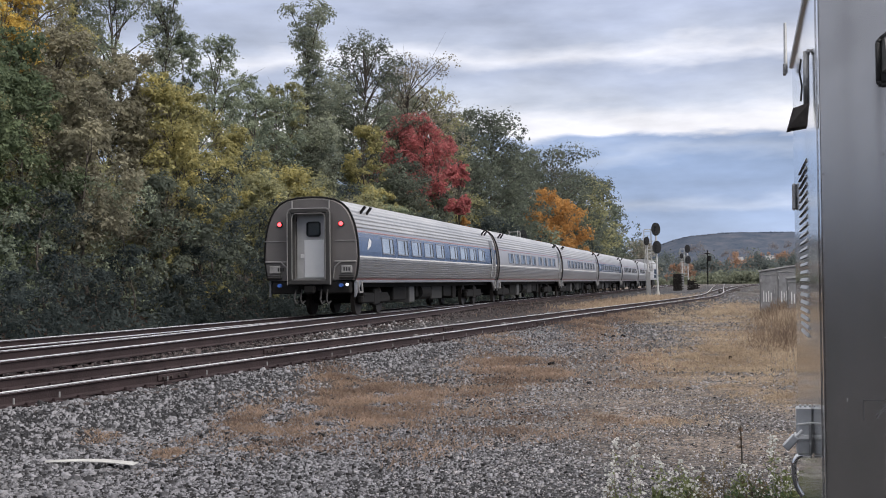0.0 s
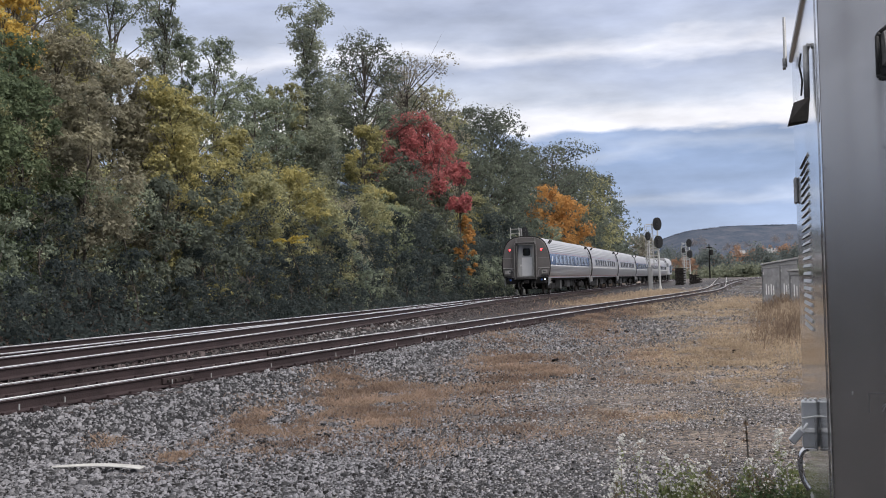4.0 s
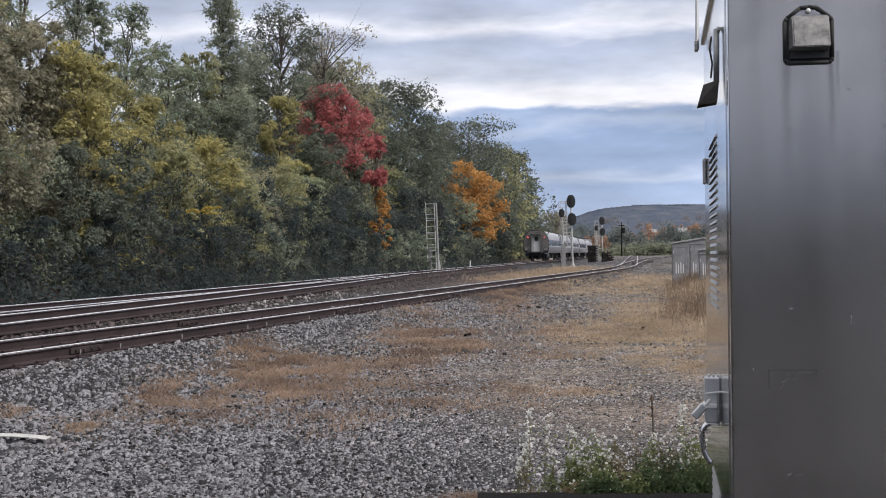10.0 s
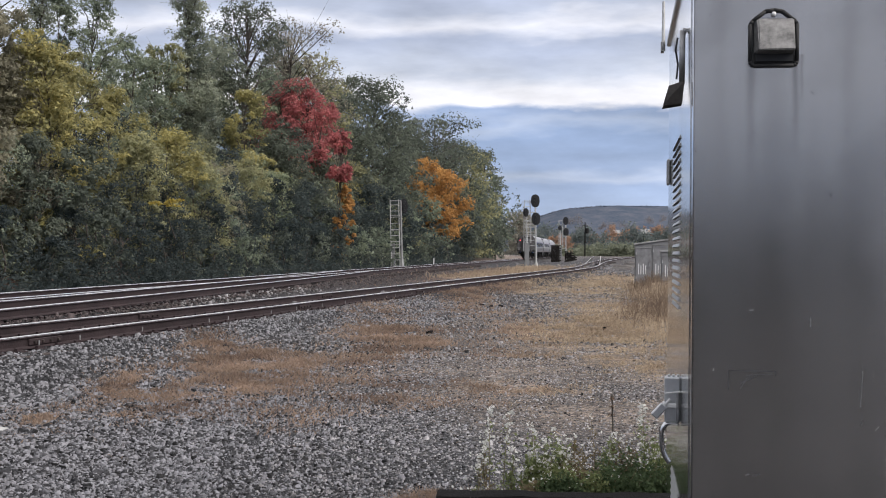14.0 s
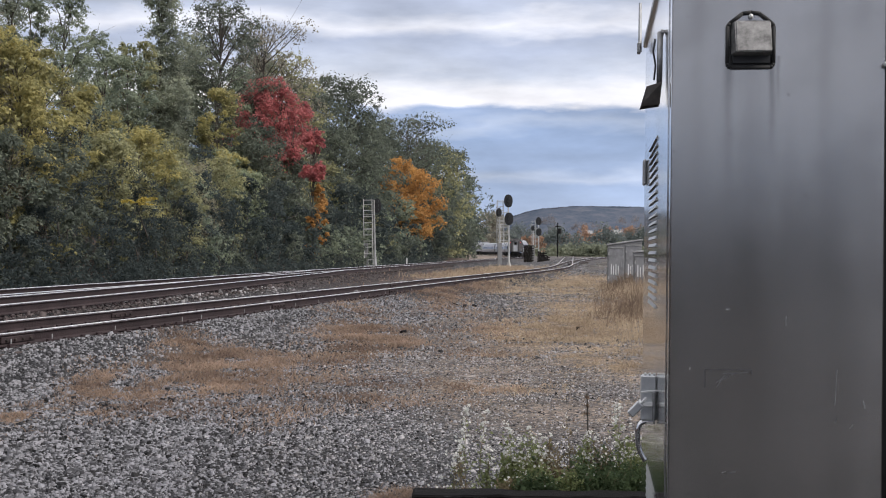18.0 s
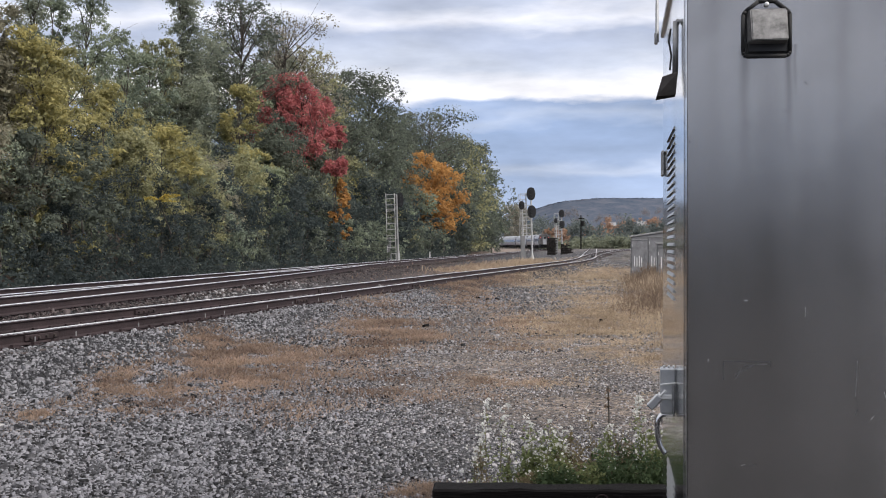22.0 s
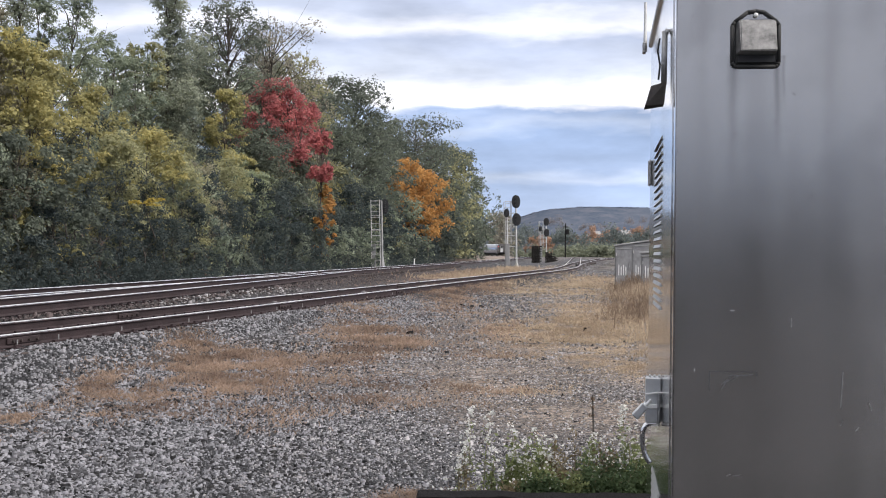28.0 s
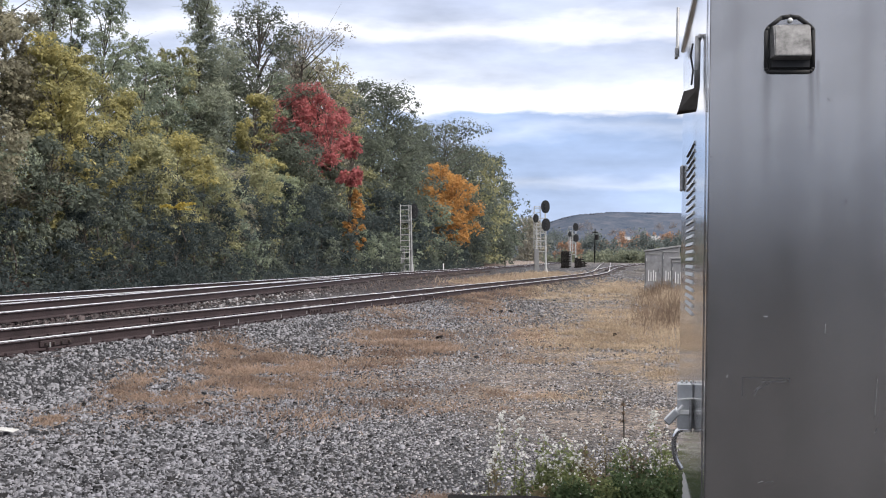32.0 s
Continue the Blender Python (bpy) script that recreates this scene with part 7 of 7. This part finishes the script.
def aster(x, h, stems, flowers, leafy, tone="weed", y=8.45, spread=0.05):
    """A weed: thin stems, leaves low down, and white flowers in loose spikes at the tops."""
    rng = np.random.default_rng(int(x * 1000) + stems * 7 + int(h * 100))
    label = "wild aster weed with spikes of small white flowers" if flowers > 30 else "low green weed with few white flowers" if flowers else "low leafy weed behind a timber beam"
    t = thing("aster_plant", pose(x, y, float(ground_z(x, y)) - 0.02), label, "weed", "flowering weeds")
    tips, axis = [], []
    for k in range(stems):
        a = rng.uniform(0, 6.28)
        d = Vector((math.cos(a), math.sin(a), 0)) * spread * rng.uniform(0.3, 1.3)
        hh = h * (1.0 if k == 0 else rng.uniform(0.55, 0.95))
        p1, p2 = d * 0.4 + Vector((0, 0, hh * 0.55)), d + Vector((rng.normal() * 0.015, 0, hh))
        bm = rod(bmesh.new(), (0, 0, 0), p1, 0.0035, 0.0026, 5)
        rod(bm, p1, p2, 0.0026, 0.001, 4)
        for f in np.linspace(0.25, 1, 12):
            c = (p1 * f * 2) if f < 0.5 else p1.lerp(p2, f * 2 - 1)
            axis.append(c)
            if f > 0.5:
                reach = 0.012 + 0.05 * (1.05 - f)
                e = c + Vector((rng.normal() * reach, rng.normal() * reach, rng.uniform(0.2, 1.0) * reach))
                rod(bm, c, e, 0.0012, 0.0007, 3)
                tips.append(e)
        tips.append(p2)
        part("stem", bm, M["weed_stem"], t)
    leafy *= min(1.0, 0.3 + 1.1 * max(0.0, x - 0.05))
    if leafy:
        cs = [c * f for c in axis for f in (0.85, 0.55)]
        v, q = leaves(cs, np.full(len(cs), 0.05 + 0.028 * leafy), int(leafy * 1250), 0.0125, rng)
        tagged(fast_mesh("foliage", v, q, LEAF[tone], t), kind="stuff")
    if flowers:
        flowers = int(flowers * 1.45)
        c = np.array([tips[i] for i in rng.integers(0, len(tips), flowers)]) + rng.normal(size=(flowers, 3)) * 0.009
        n = rng.normal(size=(flowers, 3)) * 0.7 + np.array([0, -0.5, 0.8])
        n /= np.linalg.norm(n, axis=1)[:, None]
        a = np.cross(n, [0.3, 0.1, 1.0])
        a /= np.linalg.norm(a, axis=1)[:, None]
        b = np.cross(n, a)
        r = rng.uniform(0.006, 0.0105, flowers)[:, None]
        vs = np.stack([c + r * (a * math.cos(k * math.pi / 3) + b * math.sin(k * math.pi / 3)) + n * 0.002 * (k % 2) for k in range(6)], 1).reshape(-1, 3)
        tagged(fast_mesh("blossom", vs, np.arange(flowers * 6).reshape(-1, 6), LEAF["petal"], t), kind="stuff")


M["weed_stem"] = material("weed_stem", (0.16, 0.13, 0.07), 0.8, 0, 0.3, 8)
LEAF["weed_dark"] = leaf_material("weed_dark", (0.055, 0.085, 0.045), (0.15, 0.195, 0.09))
LEAF["weed_dry"] = leaf_material("weed_dry", (0.15, 0.12, 0.075), (0.33, 0.27, 0.16))
for x, h, stems, flowers, leafy, tone, y in (
    (0.17, 0.60, 1, 62, 0.12, "weed", 8.45), (0.25, 0.58, 1, 46, 0.1, "weed", 8.47), (0.09, 0.43, 2, 44, 0.1, "weed", 8.45), (0.15, 0.40, 2, 40, 0.15, "weed_dry", 8.4),
    (0.30, 0.36, 2, 26, 0.3, "weed", 8.42), (0.47, 0.50, 2, 44, 0.4, "weed", 8.48), (0.55, 0.44, 3, 50, 0.9, "weed", 8.45), (0.65, 0.47, 4, 86, 1.0, "weed", 8.5),
    (0.71, 0.43, 3, 50, 0.8, "weed_dry", 8.48), (0.41, 0.35, 3, 40, 1.0, "weed", 8.4), (0.52, 0.31, 4, 34, 1.5, "weed", 8.35), (0.63, 0.30, 4, 20, 1.9, "weed", 8.3),
    (0.76, 0.37, 4, 12, 1.2, "weed_dry", 8.4), (0.86, 0.54, 2, 14, 0.2, "weed_dry", 8.5), (0.95, 0.45, 3, 52, 1.3, "weed", 8.46), (0.92, 0.33, 4, 10, 2.2, "weed_dark", 8.3),
    (1.06, 0.44, 2, 24, 0.7, "weed_dry", 8.45), (1.09, 0.36, 4, 14, 2.2, "weed_dark", 8.35), (1.18, 0.63, 1, 84, 0.2, "weed", 8.46), (1.20, 0.49, 3, 46, 0.8, "weed", 8.43),
    (1.28, 0.40, 4, 24, 2.2, "weed", 8.4), (1.24, 0.30, 4, 4, 2.6, "weed_dark", 8.25), (1.0, 0.26, 4, 2, 2.4, "weed_dark", 8.2), (0.82, 0.25, 4, 6, 2.0, "weed", 8.22),
    (0.56, 0.22, 4, 6, 2.0, "weed_dark", 8.22), (0.68, 0.23, 4, 4, 2.2, "weed_dark", 8.18), (0.40, 0.19, 3, 8, 0.9, "weed_dry", 8.22), (0.24, 0.16, 3, 10, 0.7, "weed", 8.2),
    (0.13, 0.14, 3, 6, 0.5, "weed", 8.22), (1.12, 0.24, 4, 0, 2.6, "weed_dark", 8.18), (1.38, 0.40, 4, 20, 2.2, "weed", 8.35), (0.0, 0.12, 2, 4, 0.3, "weed_dry", 8.25),
):
    aster(x, h, stems, flowers, leafy, tone, y)


def dark_stalk(x, y, h):
    t = thing("dead_stalk", pose(x, y, float(ground_z(x, y))), "single dark withered stalk above the weeds", "weed")
    part("stem", tube(bmesh.new(), [(0, 0, 0), (0.01, 0, h * 0.5), (0.0, 0, h)], 0.005), M["bark"], t)
    v, q = leaves([(0.0, 0, h * f) for f in (0.8, 0.88, 0.96)], [0.02] * 3, 60, 0.01, np.random.default_rng(2))
    tagged(fast_mesh("seed_head", v, q, LEAF["dry_dark"], t), kind="stuff")


dark_stalk(0.985, 8.7, 0.66)


def foot_grass():
    rng = np.random.default_rng(12)
    n = 7000
    x, y = rng.uniform(-0.12, 1.6, n), 8.14 + np.abs(rng.normal(size=n)) * 0.16
    left = rng.uniform(0, 1, n) < 0.55
    k = int(left.sum())
    x[left] = -0.19 - np.abs(rng.normal(size=k)) * 0.15
    y[left] = 8.62 - 1.3 * rng.uniform(0, 1, k) + 0.6 * (x[left] + 0.19) + 0.08 * rng.normal(size=k)
    on = ~left | (value_noise(x, y, 0.09, 77) > rng.uniform(0.2, 0.75, n))
    x, y = x[on], y[on]
    p3 = np.column_stack([x, y, ground_z(x, y) - 0.01])
    v, q = blades(p3, np.where(x < -0.15, 0.065, 0.10), 0.0026, rng, 0.9)
    tagged(fast_mesh("foot_grass", v, q, LEAF["dry"]), "dry grass round the timber beam", "grass", kind="stuff")


foot_grass()


# ---- loose stones ----
def stones():
    rng = np.random.default_rng(17)
    # crushed stones: three-sided blocks with a flat broken top, sunk a little into the bed
    ang = np.radians([0, 120, 240, 15, 140, 250])
    wide = np.array([1.12, 1.12, 1.12, 0.86, 0.86, 0.86])
    base = np.stack([np.cos(ang) * wide, np.sin(ang) * wide, np.array([-0.45, -0.45, -0.45, 0.85, 0.85, 0.85])], 1)
    tri = np.array([(3, 4, 5), (0, 1, 4), (0, 4, 3), (1, 2, 5), (1, 5, 4), (2, 0, 3), (2, 3, 5)])

    def scatter(name, n, xf, yf, size, label, mat="stone", lift=0.3):
        y = yf(rng.uniform(0, 1, n))
        x = xf(y, rng.uniform(0, 1, n))
        on = np.abs(np.abs(x - (-10.1 + 0.19 * y)) - 0.767) > 0.1
        on &= rng.uniform(0, 1, n) > np.clip(np.maximum(grass_cover(x, y) * 1.35, 0.85 * soil(x, y)) - 0.05 + 0.35 * (value_noise(x, y, 0.6, 51) - 0.5), 0, 0.97)
        x, y = x[on], y[on]
        m = len(x)
        s = (size if np.isscalar(size) else size(x, y)) * rng.lognormal(0, 0.33, m)
        s = s[:, None, None]
        jit = 1 + 0.34 * rng.normal(size=(m, 6, 3)).clip(-1.5, 1.5)
        shp = base[None] * jit * s * rng.uniform(0.6, 1.25, (m, 1, 3))
        a = rng.uniform(0, 6.28, m)
        b = rng.uniform(-0.55, 0.55, m)
        c, sn = np.cos(a)[:, None], np.sin(a)[:, None]
        X, Y, Z = shp[..., 0], shp[..., 1], shp[..., 2] * 0.78
        cb, sb = np.cos(b)[:, None], np.sin(b)[:, None]
        X, Z = X * cb - Z * sb, X * sb + Z * cb
        X, Y = X * c - Y * sn, X * sn + Y * c
        z = ground_z(x, y) + 0.035 * (value_noise(x, y, 1.3, 1) - 0.5) + 0.06 * (value_noise(x, y, 4.5, 2) - 0.5)
        v = np.stack([X + x[:, None], Y + y[:, None], Z + z[:, None] + s[:, :, 0] * lift], 2).reshape(-1, 3)
        f = (np.arange(m)[:, None, None] * 6 + tri[None]).reshape(-1, 3)
        tagged(fast_mesh(name, v, f, M[mat]), label, "stones", kind="stuff")

    side = lambda y: -10.1 + 0.19 * y
    near = lambda y: np.maximum(side(y) + 2.7, -0.3 - 0.47 * y)
    scatter("ballast_stones", 44000, lambda y, u: side(y) + 0.85 + 3.4 * u, lambda u: 9.5 + 31 * u**1.6, 0.0165, "coarse grey ballast stones on the track shoulder", "stone_dark", 0.3)
    scatter("ballast_stones", 8000, lambda y, u: side(y) - 2.4 - 0.035 * y + (2.4 + 0.035 * y) * u, lambda u: 10 + 26 * u**1.3, 0.023, "rusty brown ballast stones between the tracks", "stone_brown")
    scatter("ballast_stones", 9000, lambda y, u: side(y) - 2.4 - 0.035 * y + (2.4 + 0.035 * y) * u, lambda u: 30 + 62 * u**1.3, lambda x, y: 0.021 + 0.0002 * y, "grey ballast stones between the tracks", "stone_mid")
    coarse = lambda y: -0.55 - 0.05 * y
    scatter("yard_stones", 84000, lambda y, u: near(y) + (coarse(y) + 0.5 - near(y)) * u + np.where(u > 0.7, 1, 0) * rng.normal(size=len(y)) * 0.6, lambda u: 6.8 + 12.5 * u**1.15, lambda x, y: 0.0082 + 0.0001 * y + 0.0040 * smooth(-0.6, -3.4, x), "loose coarse grey gravel of the yard", lift=0.15)
    scatter("yard_stones", 48000, lambda y, u: coarse(y) + (2.45 + 0.17 * y) * u + np.where(u < 0.3, 1, 0) * rng.normal(size=len(y)) * 0.6, lambda u: 6.8 + 14 * u**1.1, lambda x, y: 0.0072 + 0.0001 * y + 0.0017 * smooth(0.2, -1.4, x), "fine trodden grey-brown gravel of the yard", "stone_fine", lift=0.12)
    # dark chips added to read as shaded gaps in the gravel
    scatter("cinders", 8000, lambda y, u: near(y) + (coarse(y) + 0.5 - near(y)) * u + 0.3 * rng.normal(size=len(y)), lambda u: 6.8 + 16 * u**1.1, lambda x, y: 0.0098 + 0.0001 * y + 0.005 * smooth(-0.6, -3.4, x), "near-black chips among the gravel, standing in for shaded gaps", "stone_gap", 0.22)
    scatter("cinders", 4200, lambda y, u: coarse(y) + (2.4 + 0.17 * y) * u, lambda u: 7 + 16 * u, 0.009, "dark chips standing in for shaded gaps in trodden gravel", "stone_gap", 0.2)
    scatter("yard_stones", 26000, lambda y, u: side(y) + 2.0 + (5.0 + 0.12 * y) * u, lambda u: 19 + 42 * u**1.25, lambda x, y: 0.0125 + 0.00022 * y, "loose grey gravel farther out in the yard", "stone_mid", 0.2)
    scatter("ballast_stones", 15000, lambda y, u: -12.95 + 0.1092 * y - 2.4 + (6.4 - 0.03 * y) * u, lambda u: 16 + 90 * u**1.7, lambda x, y: 0.026 + 0.0002 * y, "brown ballast of the main tracks", "stone_brown", 0.3)
    scatter("yard_stones", 5000, lambda y, u: -10.1 + 0.19 * np.minimum(y, 75) + 2.0 + (7 + 0.06 * y) * u, lambda u: 55 + 110 * u**1.2, lambda x, y: 0.02 + 0.0002 * y, "coarse grey stones at the far end of the yard", "stone_dark", 0.3)


stones()


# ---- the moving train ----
TAIL = [(0, 40.0), (1, 49.9), (2, 60.3), (3, 71.6), (3.5, 77.0), (6, 105.5), (9, 143), (12, 183), (14, 208), (17, 246), (20, 287), (23, 328), (28, 395), (32, 449)]
CAR_PITCH = 25.0


def tail_at(t):
    ts, ss = zip(*TAIL)
    return float(np.interp(t, ts, ss))


def car_pose(s):
    x0, y0, _ = main_line(s)
    x1, y1, _ = main_line(s + 24.0)
    h = math.atan2(x1 - x0, y1 - y0)
    return Matrix.Translation((x0, y0, ZM)) @ Matrix.Rotation(-h, 4, "Z")


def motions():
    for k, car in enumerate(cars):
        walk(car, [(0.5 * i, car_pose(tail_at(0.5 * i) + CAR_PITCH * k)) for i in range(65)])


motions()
